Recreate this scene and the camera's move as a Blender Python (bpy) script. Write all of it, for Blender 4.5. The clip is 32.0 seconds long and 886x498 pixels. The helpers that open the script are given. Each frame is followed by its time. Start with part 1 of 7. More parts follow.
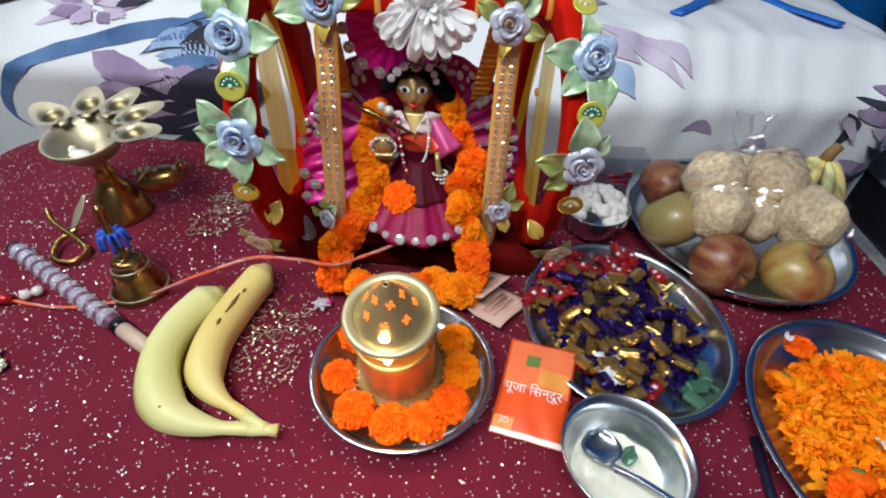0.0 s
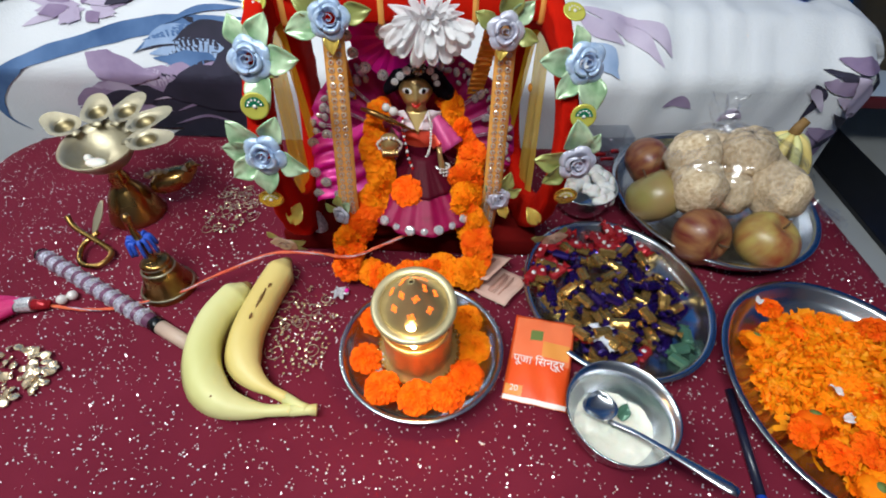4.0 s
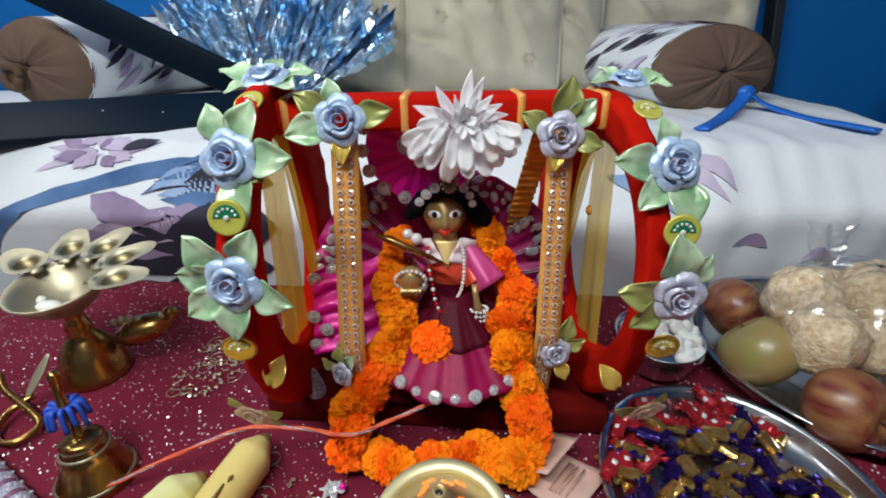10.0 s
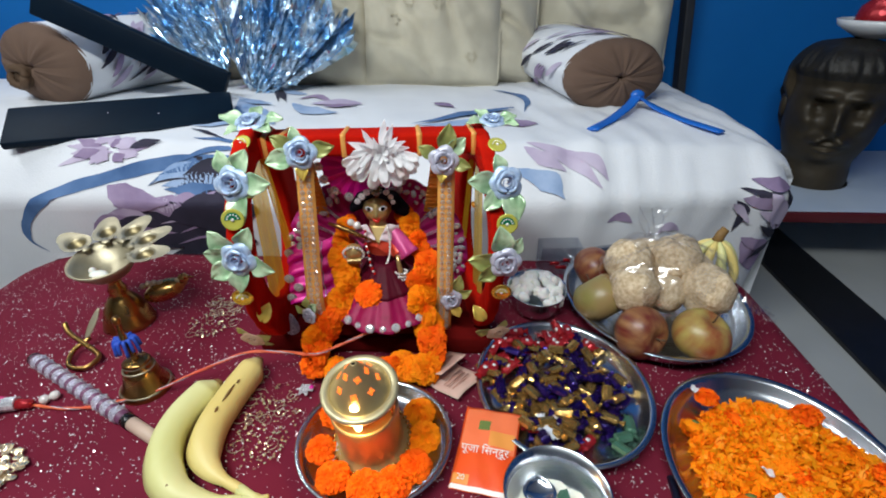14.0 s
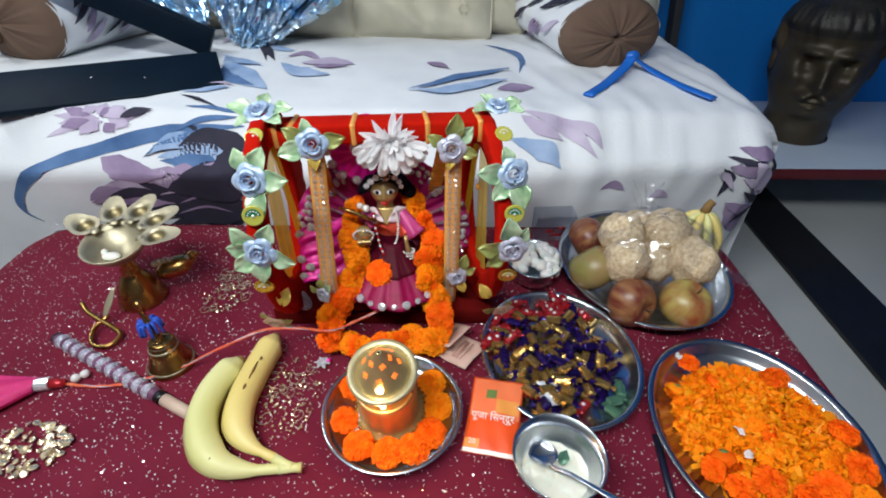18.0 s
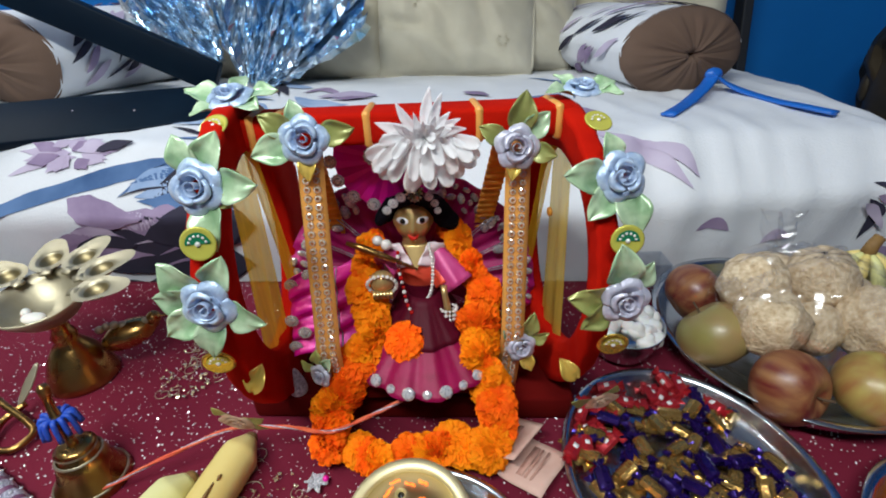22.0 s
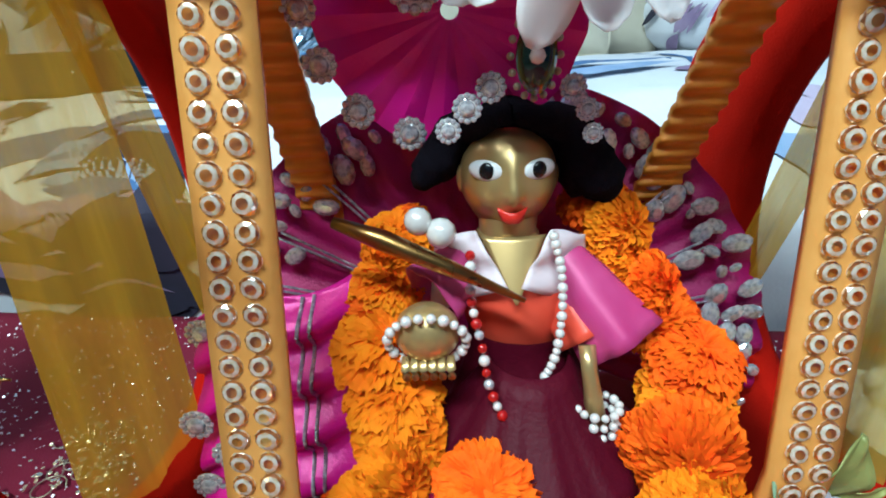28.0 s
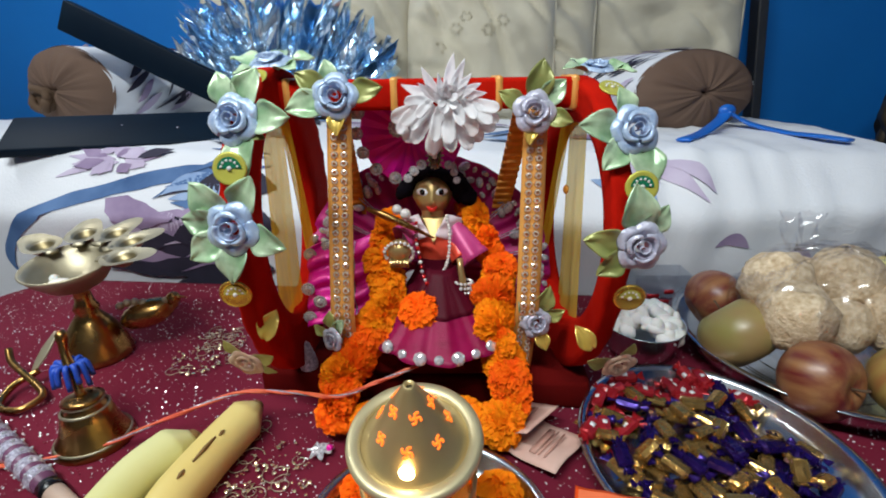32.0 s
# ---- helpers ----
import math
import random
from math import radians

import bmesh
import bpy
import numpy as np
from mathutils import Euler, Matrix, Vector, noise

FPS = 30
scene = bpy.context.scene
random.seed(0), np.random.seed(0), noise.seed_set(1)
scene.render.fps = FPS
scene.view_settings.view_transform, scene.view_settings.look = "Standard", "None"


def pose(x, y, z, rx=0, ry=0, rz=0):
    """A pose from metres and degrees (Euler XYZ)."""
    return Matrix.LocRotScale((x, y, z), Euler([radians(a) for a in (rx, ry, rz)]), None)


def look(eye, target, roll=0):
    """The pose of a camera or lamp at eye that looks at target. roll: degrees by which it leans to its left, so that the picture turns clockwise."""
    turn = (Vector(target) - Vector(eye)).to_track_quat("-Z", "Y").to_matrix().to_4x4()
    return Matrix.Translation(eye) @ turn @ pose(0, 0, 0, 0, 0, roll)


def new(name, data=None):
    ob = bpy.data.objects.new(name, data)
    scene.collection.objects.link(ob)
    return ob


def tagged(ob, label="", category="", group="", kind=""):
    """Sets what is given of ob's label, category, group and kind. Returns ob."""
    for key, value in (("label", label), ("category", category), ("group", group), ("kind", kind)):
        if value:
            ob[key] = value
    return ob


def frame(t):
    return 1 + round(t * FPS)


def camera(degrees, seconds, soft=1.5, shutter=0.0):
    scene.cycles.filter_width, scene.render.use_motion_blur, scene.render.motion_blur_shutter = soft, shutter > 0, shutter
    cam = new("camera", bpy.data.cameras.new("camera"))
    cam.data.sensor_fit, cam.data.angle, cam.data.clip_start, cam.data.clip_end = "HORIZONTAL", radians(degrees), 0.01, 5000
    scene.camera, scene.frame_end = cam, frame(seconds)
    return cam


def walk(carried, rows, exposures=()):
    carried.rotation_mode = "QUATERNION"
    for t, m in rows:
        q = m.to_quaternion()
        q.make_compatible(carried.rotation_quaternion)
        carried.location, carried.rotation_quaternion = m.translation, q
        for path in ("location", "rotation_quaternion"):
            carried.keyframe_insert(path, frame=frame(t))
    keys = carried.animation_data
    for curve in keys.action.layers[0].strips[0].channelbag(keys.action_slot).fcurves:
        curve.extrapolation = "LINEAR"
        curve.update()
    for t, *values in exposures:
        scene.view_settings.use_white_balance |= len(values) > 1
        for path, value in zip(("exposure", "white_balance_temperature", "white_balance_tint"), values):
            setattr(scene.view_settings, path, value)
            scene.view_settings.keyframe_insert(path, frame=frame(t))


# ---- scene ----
cam = camera(86.0, 32.0, soft=1.9)
PATH = [
    (0, (0.058, 0.04, 0.384), (-0.069, 1.561, -0.91), 2.1),
    (0.5, (0.077, 0.035, 0.401), (-0.037, 1.544, -0.907), 2.5),
    (1, (0.083, 0.003, 0.446), (-0.021, 1.452, -0.928), 3.0),
    (1.5, (0.083, -0.021, 0.474), (-0.03, 1.417, -0.911), 2.6),
    (2, (0.089, -0.032, 0.499), (-0.025, 1.379, -0.913), 2.5),
    (2.5, (0.084, -0.046, 0.521), (-0.03, 1.336, -0.92), 2.3),
    (4.5, (0.028, 0.053, 0.393), (-0.017, 1.487, -1.001), 0.6),
    (5, (0.028, 0.076, 0.362), (-0.048, 1.525, -1.015), 1.8),
    (5.5, (0.019, 0.098, 0.332), (-0.122, 1.618, -0.96), 1.1),
    (6, (0.003, 0.129, 0.292), (-0.183, 1.725, -0.899), 0.3),
    (6.5, (-0.008, 0.158, 0.271), (-0.223, 1.804, -0.845), 0.1),
    (7, (0.002, 0.179, 0.28), (-0.236, 1.883, -0.74), -1.6),
    (7.5, (0.012, 0.192, 0.289), (-0.214, 1.922, -0.687), -1.6),
    (8, (0.024, 0.204, 0.3), (-0.2, 1.956, -0.638), -1.7),
    (8.5, (0.013, 0.196, 0.311), (-0.195, 1.97, -0.589), -1.4),
    (9, (0.021, 0.173, 0.31), (-0.198, 1.971, -0.538), -1.4),
    (9.5, (0.018, 0.145, 0.321), (-0.17, 1.942, -0.536), -0.9),
    (10, (0.018, 0.122, 0.344), (-0.152, 1.921, -0.511), -0.9),
    (10.5, (0.012, 0.111, 0.348), (-0.13, 1.912, -0.511), -1.0),
    (11, (0.018, 0.096, 0.346), (-0.103, 1.897, -0.516), -0.8),
    (11.5, (0.024, 0.063, 0.372), (-0.096, 1.856, -0.506), -0.7),
    (12, (0.042, 0.03, 0.39), (-0.081, 1.819, -0.496), -0.5),
    (12.5, (0.07, 0.01, 0.407), (-0.048, 1.782, -0.513), 0.1),
    (13, (0.088, -0.009, 0.426), (-0.025, 1.748, -0.523), 0.1),
    (13.5, (0.099, -0.03, 0.442), (-0.001, 1.716, -0.528), -0.1),
    (14, (0.097, -0.043, 0.45), (0.007, 1.692, -0.541), -0.5),
    (14.5, (0.099, -0.05, 0.475), (0.021, 1.665, -0.551), -0.5),
    (16.5, (0.075, -0.067, 0.522), (0.042, 1.529, -0.683), 0.1),
    (17, (0.072, -0.059, 0.529), (0.061, 1.525, -0.692), 0.8),
    (17.5, (0.068, -0.051, 0.527), (0.058, 1.535, -0.691), 0.6),
    (18, (0.065, -0.038, 0.513), (0.055, 1.554, -0.697), 0.2),
    (18.5, (0.058, -0.03, 0.5), (0.045, 1.577, -0.691), -0.4),
    (19, (0.061, -0.035, 0.487), (0.037, 1.635, -0.613), -1.1),
    (19.5, (0.064, -0.029, 0.478), (-0.03, 1.714, -0.498), -2.9),
    (20, (0.059, -0.003, 0.451), (-0.037, 1.753, -0.5), -3.0),
    (20.5, (0.05, 0.024, 0.412), (-0.05, 1.779, -0.541), -2.8),
    (21, (0.043, 0.056, 0.378), (-0.068, 1.809, -0.579), -2.6),
    (21.5, (0.034, 0.091, 0.377), (-0.081, 1.839, -0.59), -2.5),
    (22, (0.037, 0.118, 0.377), (-0.084, 1.869, -0.582), -2.2),
    (22.5, (0.032, 0.142, 0.369), (-0.081, 1.893, -0.591), -1.2),
    (23, (0.024, 0.165, 0.359), (-0.107, 1.901, -0.626), -1.1),
    (23.5, (0.02, 0.169, 0.351), (-0.118, 1.86, -0.709), -0.5),
    (24, (0.018, 0.177, 0.344), (-0.138, 1.834, -0.764), -0.8),
    (24.5, (0.019, 0.195, 0.315), (-0.149, 1.859, -0.782), -1.0),
    (26.5, (-0.015, 0.303, 0.256), (-0.243, 2.015, -0.752), -3.3),
    (27, (-0.024, 0.324, 0.244), (-0.246, 2.096, -0.657), -2.8),
    (27.5, (-0.023, 0.34, 0.24), (-0.241, 2.141, -0.604), -2.6),
    (28, (-0.021, 0.342, 0.239), (-0.239, 2.155, -0.578), -2.4),
    (28.5, (-0.017, 0.327, 0.247), (-0.205, 2.153, -0.548), -2.1),
    (29, (-0.01, 0.306, 0.251), (-0.212, 2.136, -0.532), -2.1),
    (29.5, (-0.005, 0.274, 0.256), (-0.198, 2.112, -0.509), -1.8),
    (30, (0.006, 0.237, 0.257), (-0.198, 2.082, -0.486), -1.8),
    (30.5, (0.013, 0.198, 0.267), (-0.17, 2.055, -0.454), -1.7),
    (31, (0.019, 0.158, 0.275), (-0.16, 2.025, -0.419), -1.6),
    (31.5, (0.028, 0.114, 0.293), (-0.15, 1.977, -0.413), -1.4),
    (32, (0.039, 0.074, 0.298), (-0.159, 1.943, -0.388), -0.8),
]
EXPOSURE = [(0.0, 0.0, 6500, 10), (5.0, 0.0, 6500, 10), (7.0, 0.0, 6500, 10), (7.5, 0.2, 6500, 10), (8.0, 0.42, 6500, 10), (8.5, 0.25, 6500, 10), (9.0, 0.02, 6500, 10), (10.0, -0.10, 6500, 10), (12.0, -0.03, 6500, 10), (14.0, -0.03, 6500, 10), (20.0, 0.0, 6500, 10), (22.0, -0.05, 6500, 10), (24.5, -0.20, 6500, 10),
            (26.5, 0.25, 5500, -5), (28.5, 0.42, 5450, -6), (30.0, 0.42, 6050, 3), (31.0, 0.15, 6300, 8), (32.0, -0.05, 6500, 10)]
walk(cam, [(t, look(eye, target, roll)) for t, eye, target, roll in PATH], EXPOSURE)

import itertools

# ---- world and lamps ----
world = bpy.data.worlds.new("room_air")
scene.world = world
world.use_nodes = True
world.node_tree.nodes["Background"].inputs[0].default_value = (0.80, 0.86, 1.0, 1)
world.node_tree.nodes["Background"].inputs[1].default_value = 0.025


def area_lamp(name, place, target, sx, sy, power, colour):
    data = bpy.data.lights.new(name, "AREA")
    data.shape, data.size, data.size_y, data.energy, data.color = "RECTANGLE", sx, sy, power, colour
    ob = new(name, data)
    ob.matrix_world = look(place, target)
    return ob


TUBE = (-0.30, -0.26, 1.38)
area_lamp("tube_lamp", TUBE, (0.05, 0.6, 0.05), 1.15, 0.10, 29.0, (0.89, 0.95, 0.96))
area_lamp("second_tube_lamp", (-1.55, 0.85, 1.50), (-0.3, 1.15, 0.2), 0.90, 0.10, 11.0, (0.92, 0.96, 0.97))
flame_lamp = bpy.data.lights.new("flame_glow", "POINT")
flame_lamp.energy, flame_lamp.color, flame_lamp.shadow_soft_size = 0.17, (1.0, 0.55, 0.18), 0.006


# ---- geometry helpers ----
class Geo:
    """Collects vertices and faces; faces carry a material slot."""

    def __init__(self):
        self.v, self.f, self.m = [], [], []

    def add(self, geo, m=None, slot=0):
        base = len(self.v)
        if m is None:
            self.v.extend(geo[0])
        else:
            self.v.extend([tuple(m @ Vector(p)) for p in geo[0]])
        self.f.extend([tuple(i + base for i in face) for face in geo[1]])
        self.m.extend([slot] * len(geo[1]))
        return self

    def mesh(self, name, mats, smooth=True):
        me = bpy.data.meshes.new(name)
        me.from_pydata(self.v, [], self.f)
        for mat in (mats if isinstance(mats, (list, tuple)) else [mats]):
            me.materials.append(mat)
        me.polygons.foreach_set("material_index", self.m)
        if smooth:
            me.polygons.foreach_set("use_smooth", [True] * len(self.f))
        me.update()
        return me


def geo_part(name, geo, mats, parent=None, label="", smooth=True, m=None):
    """One mesh object from a Geo or a (vertices, faces) pair, a child of parent."""
    if not isinstance(geo, Geo):
        geo = Geo().add(geo)
    ob = new(name, geo.mesh(name, mats, smooth))
    if parent is not None:
        ob.parent = parent
    if m is not None:
        ob.matrix_basis = m
    if label:
        ob["label"] = label
    return ob


def shared_part(name, me, parent, m, label=""):
    ob = new(name, me)
    ob.parent = parent
    ob.matrix_basis = m
    if label:
        ob["label"] = label
    return ob


def thing(name, label, category, m=None, group="", kind=""):
    ob = new(name)
    ob.empty_display_size = 0.02
    if m is not None:
        ob.matrix_basis = m
    return tagged(ob, label, category, group, kind)


def grid(fn, nu, nv, wrap_u=False, wrap_v=False):
    """A sheet of fn(u, v), u and v from 0 to 1."""
    cu, cv = (nu if wrap_u else nu + 1), (nv if wrap_v else nv + 1)
    v = [tuple(fn(i / nu, j / nv)) for j in range(cv) for i in range(cu)]
    f = [(j * cu + i, j * cu + (i + 1) % cu, ((j + 1) % cv) * cu + (i + 1) % cu, ((j + 1) % cv) * cu + i)
         for j in range(nv) for i in range(nu)]
    return v, f


def solid(geo, t, nu, nv):
    """Doubles an open (nu x nv) grid sheet into a sheet of thickness t with closed edges."""
    v, f = geo
    me = bpy.data.meshes.new("tmp")
    me.from_pydata(v, [], f)
    me.update()
    norm = [tuple(p.vector) for p in me.vertex_normals]
    bpy.data.meshes.remove(me)
    n = len(v)
    w = list(v) + [tuple(a - t * b for a, b in zip(p, q)) for p, q in zip(v, norm)]
    g = list(f) + [tuple(i + n for i in reversed(face)) for face in f]
    cu = nu + 1
    rim = [i for i in range(cu)] + [j * cu + nu for j in range(1, nv + 1)] + [nv * cu + i for i in range(nu - 1, -1, -1)] + [j * cu for j in range(nv - 1, 0, -1)]
    for a, b in zip(rim, rim[1:] + rim[:1]):
        g.append((b, a, a + n, b + n))
    return w, g


def lathe(prof, n=32, sx=1.0, sy=1.0):
    """A turned body from (radius, height) pairs; a first or last radius of 0 closes it."""
    v = [(r * math.cos(2 * math.pi * i / n) * sx, r * math.sin(2 * math.pi * i / n) * sy, z) for r, z in prof for i in range(n)]
    f = [(k * n + i, k * n + (i + 1) % n, (k + 1) * n + (i + 1) % n, (k + 1) * n + i) for k in range(len(prof) - 1) for i in range(n)]
    return v, f


def ball(r, n=12, k=8, sx=1.0, sy=1.0, sz=1.0):
    prof = [(r * math.sin(math.pi * j / k), -r * math.cos(math.pi * j / k) * sz) for j in range(k + 1)]
    return lathe(prof, n, sx, sy)


def tube(pts, rad, n=8, flat=1.0, up=(0, 0, 1)):
    """A round rod along pts; rad: one radius or one per point; flat squeezes it along up."""
    pts = [Vector(p) for p in pts]
    rads = rad if isinstance(rad, (list, tuple)) else [rad] * len(pts)
    v, f = [], []
    up = Vector(up)
    for k, p in enumerate(pts):
        d = (pts[min(k + 1, len(pts) - 1)] - pts[max(k - 1, 0)]).normalized()
        side = d.cross(up)
        if side.length < 1e-4:
            side = d.cross(Vector((1, 0, 0)))
        side.normalize()
        top = side.cross(d)
        for i in range(n):
            a = 2 * math.pi * i / n
            v.append(tuple(p + rads[k] * (math.cos(a) * side + flat * math.sin(a) * top)))
    for k in range(len(pts) - 1):
        for i in range(n):
            f.append((k * n + i, k * n + (i + 1) % n, (k + 1) * n + (i + 1) % n, (k + 1) * n + i))
    f.append(tuple(range(n - 1, -1, -1)))
    f.append(tuple((len(pts) - 1) * n + i for i in range(n)))
    return v, f


def block(sx, sy, sz, bev=0.003, seg=2):
    """A bevelled box, its base at z = 0."""
    bm = bmesh.new()
    bmesh.ops.create_cube(bm, size=1.0)
    bmesh.ops.scale(bm, vec=(sx, sy, sz), verts=bm.verts)
    bmesh.ops.translate(bm, vec=(0, 0, sz / 2), verts=bm.verts)
    if bev:
        bmesh.ops.bevel(bm, geom=bm.edges[:], offset=bev, segments=seg, affect="EDGES", profile=0.5)
    bm.verts.index_update()
    geo = [tuple(p.co) for p in bm.verts], [tuple(q.index for q in face.verts) for face in bm.faces]
    bm.free()
    return geo


def spline(pts, n):
    """Catmull-Rom points through pts."""
    pts = [Vector(p) for p in pts]
    p = [2 * pts[0] - pts[1]] + pts + [2 * pts[-1] - pts[-2]]
    out = []
    for k in range(1, len(p) - 2):
        for i in range(n):
            t = i / n
            a, b, c, d = p[k - 1], p[k], p[k + 1], p[k + 2]
            out.append(0.5 * ((2 * b) + (c - a) * t + (2 * a - 5 * b + 4 * c - d) * t * t + (3 * b - a - 3 * c + d) * t ** 3))
    return out + [pts[-1]]


def T(x, y, z, rx=0, ry=0, rz=0, s=1.0):
    return pose(x, y, z, rx, ry, rz) @ Matrix.Scale(s, 4)


# ---- materials ----
def material(name, colour, rough=0.5, metal=0.0, second=None, scale=40.0, amount=0.5, bump=0.0, bump_scale=200.0,
             sheen=0.0, coat=0.0, alpha=1.0, transmission=0.0, per_object=0.0, detail=4.0, sss=0.0, rough_var=0.0, wave=None, stretch=None, spec=0.5):
    mat = bpy.data.materials.new(name)
    mat.use_nodes = True
    nt = mat.node_tree
    b = nt.nodes["Principled BSDF"]
    b.inputs["Roughness"].default_value, b.inputs["Metallic"].default_value = rough, metal
    b.inputs["Base Color"].default_value = (*colour, 1)
    b.inputs["Sheen Weight"].default_value, b.inputs["Coat Weight"].default_value = sheen, coat
    b.inputs["Alpha"].default_value, b.inputs["Transmission Weight"].default_value = alpha, transmission
    b.inputs["Specular IOR Level"].default_value = spec
    if sss:
        b.inputs["Subsurface Weight"].default_value = sss
        b.inputs["Subsurface Radius"].default_value = (0.006, 0.003, 0.002)
    tc = nt.nodes.new("ShaderNodeTexCoord")
    col = None
    if second is not None:
        no = nt.nodes.new("ShaderNodeTexNoise")
        no.inputs["Scale"].default_value, no.inputs["Detail"].default_value = scale, detail
        if stretch:
            mp = nt.nodes.new("ShaderNodeMapping")
            mp.inputs["Scale"].default_value = stretch
            nt.links.new(tc.outputs["Object"], mp.inputs["Vector"])
            nt.links.new(mp.outputs["Vector"], no.inputs["Vector"])
        else:
            nt.links.new(tc.outputs["Object"], no.inputs["Vector"])
        ramp = nt.nodes.new("ShaderNodeValToRGB")
        ramp.color_ramp.elements[0].position, ramp.color_ramp.elements[1].position = 0.5 - 0.5 * (1 - amount), 0.5 + 0.5 * (1 - amount)
        ramp.color_ramp.elements[0].color, ramp.color_ramp.elements[1].color = (*colour, 1), (*second, 1)
        nt.links.new(no.outputs["Fac"], ramp.inputs["Fac"])
        col = ramp.outputs["Color"]
        if rough_var:
            mr = nt.nodes.new("ShaderNodeMapRange")
            mr.inputs["To Min"].default_value, mr.inputs["To Max"].default_value = max(0.02, rough - rough_var), min(1, rough + rough_var)
            nt.links.new(no.outputs["Fac"], mr.inputs["Value"])
            nt.links.new(mr.outputs["Result"], b.inputs["Roughness"])
    if per_object:
        info = nt.nodes.new("ShaderNodeObjectInfo")
        hsv = nt.nodes.new("ShaderNodeHueSaturation")
        mr = nt.nodes.new("ShaderNodeMapRange")
        mr.inputs["To Min"].default_value, mr.inputs["To Max"].default_value = 1 - per_object, 1 + per_object
        nt.links.new(info.outputs["Random"], mr.inputs["Value"])
        nt.links.new(mr.outputs["Result"], hsv.inputs["Value"])
        if col is None:
            hsv.inputs["Color"].default_value = (*colour, 1)
        else:
            nt.links.new(col, hsv.inputs["Color"])
        col = hsv.outputs["Color"]
    if col is not None:
        nt.links.new(col, b.inputs["Base Color"])
    if bump:
        bn = nt.nodes.new("ShaderNodeTexNoise")
        bn.inputs["Scale"].default_value, bn.inputs["Detail"].default_value = bump_scale, 3.0
        nt.links.new(tc.outputs["Object"], bn.inputs["Vector"])
        src = bn.outputs["Fac"]
        if wave:
            wv = nt.nodes.new("ShaderNodeTexWave")
            wv.bands_direction = wave[0]
            wv.inputs["Scale"].default_value, wv.inputs["Distortion"].default_value = wave[1], wave[2]
            nt.links.new(tc.outputs["Object"], wv.inputs["Vector"])
            src = wv.outputs["Fac"]
        bp = nt.nodes.new("ShaderNodeBump")
        bp.inputs["Strength"].default_value, bp.inputs["Distance"].default_value = bump, 0.002
        nt.links.new(src, bp.inputs["Height"])
        nt.links.new(bp.outputs["Normal"], b.inputs["Normal"])
    return mat


M_CLOTH = material("maroon_glitter_cloth", (0.122, 0.008, 0.022), 0.8, 0, (0.180, 0.016, 0.036), 9.0, 0.35, 0.35, 900, spec=0.12)
M_SEQUIN = material("sequin_foil", (0.90, 0.76, 0.80), 0.25, 0.35, (1.0, 0.92, 0.95), 60, 0.3)
M_SEQUIN_GOLD = material("pale_gold_sequin", (0.70, 0.53, 0.32), 0.25, 0.75, (0.86, 0.72, 0.50), 200, 0.5)
M_FLOOR = material("grey_floor_tile", (0.40, 0.41, 0.40), 0.30, 0, (0.47, 0.48, 0.47), 5, 0.4, 0.05, 60)
M_BLACK_STONE = material("black_stone", (0.006, 0.006, 0.007), 0.35, 0, (0.014, 0.014, 0.016), 30, 0.3)
M_WALL = material("blue_wall_paint", (0.004, 0.125, 0.42), 0.5, 0, (0.006, 0.15, 0.47), 4, 0.4, 0.08, 120, spec=0.3)
M_CEIL = material("white_bounce_ceiling", (0.62, 0.63, 0.64), 0.8, 0, (0.57, 0.58, 0.60), 3, 0.4)
M_SHEET = material("white_bed_sheet", (0.70, 0.72, 0.76), 0.9, 0, (0.78, 0.80, 0.83), 9, 0.5, 0.30, 260)
M_PRINT_BLUE = material("blue_print", (0.030, 0.085, 0.22), 0.85, 0, (0.13, 0.24, 0.46), 14, 0.45)
M_PRINT_PALE = material("pale_blue_print", (0.16, 0.28, 0.50), 0.85, 0, (0.46, 0.56, 0.74), 18, 0.45)
M_PRINT_PURPLE = material("purple_print", (0.17, 0.11, 0.22), 0.85, 0, (0.40, 0.31, 0.46), 16, 0.45)
M_PRINT_MAUVE = material("mauve_print", (0.40, 0.32, 0.47), 0.85, 0, (0.60, 0.53, 0.66), 18, 0.45)
M_PRINT_DARK = material("dark_navy_print", (0.010, 0.011, 0.024), 0.85, 0, (0.036, 0.030, 0.060), 16, 0.45)
M_CUSHION = material("beige_velvet_cushion", (0.44, 0.40, 0.30), 0.85, 0, (0.60, 0.56, 0.44), 10, 0.5, 0.3, 500, sheen=0.3)
M_CUSHION_PRINT = material("pale_gold_motif", (0.52, 0.46, 0.30), 0.55, 0.2)
M_BROWN = material("brown_cloth_cap", (0.115, 0.070, 0.050), 0.9, 0, (0.165, 0.108, 0.080), 9, 0.2, 0.3, 600, spec=0.2)
M_RIBBON_BLUE = material("blue_satin_ribbon", (0.01, 0.12, 0.52), 0.35, 0, (0.02, 0.16, 0.6), 60, 0.4)
M_NAVY_BOX = material("navy_box_board", (0.0012, 0.006, 0.015), 0.55, 0, (0.0030, 0.011, 0.022), 14, 0.4, 0.1, 300, spec=0.12)
M_TINSEL = material("iridescent_foil", (0.92, 0.95, 0.98), 0.16, 0.9, (0.30, 0.66, 0.98), 20, 0.55)
M_BRONZE = material("dark_bronze", (0.026, 0.020, 0.012), 0.50, 0.25, (0.072, 0.053, 0.030), 14, 0.5, 0.4, 60)
M_WHITE_CERAMIC = material("white_glazed_ceramic", (0.72, 0.74, 0.76), 0.15, 0)
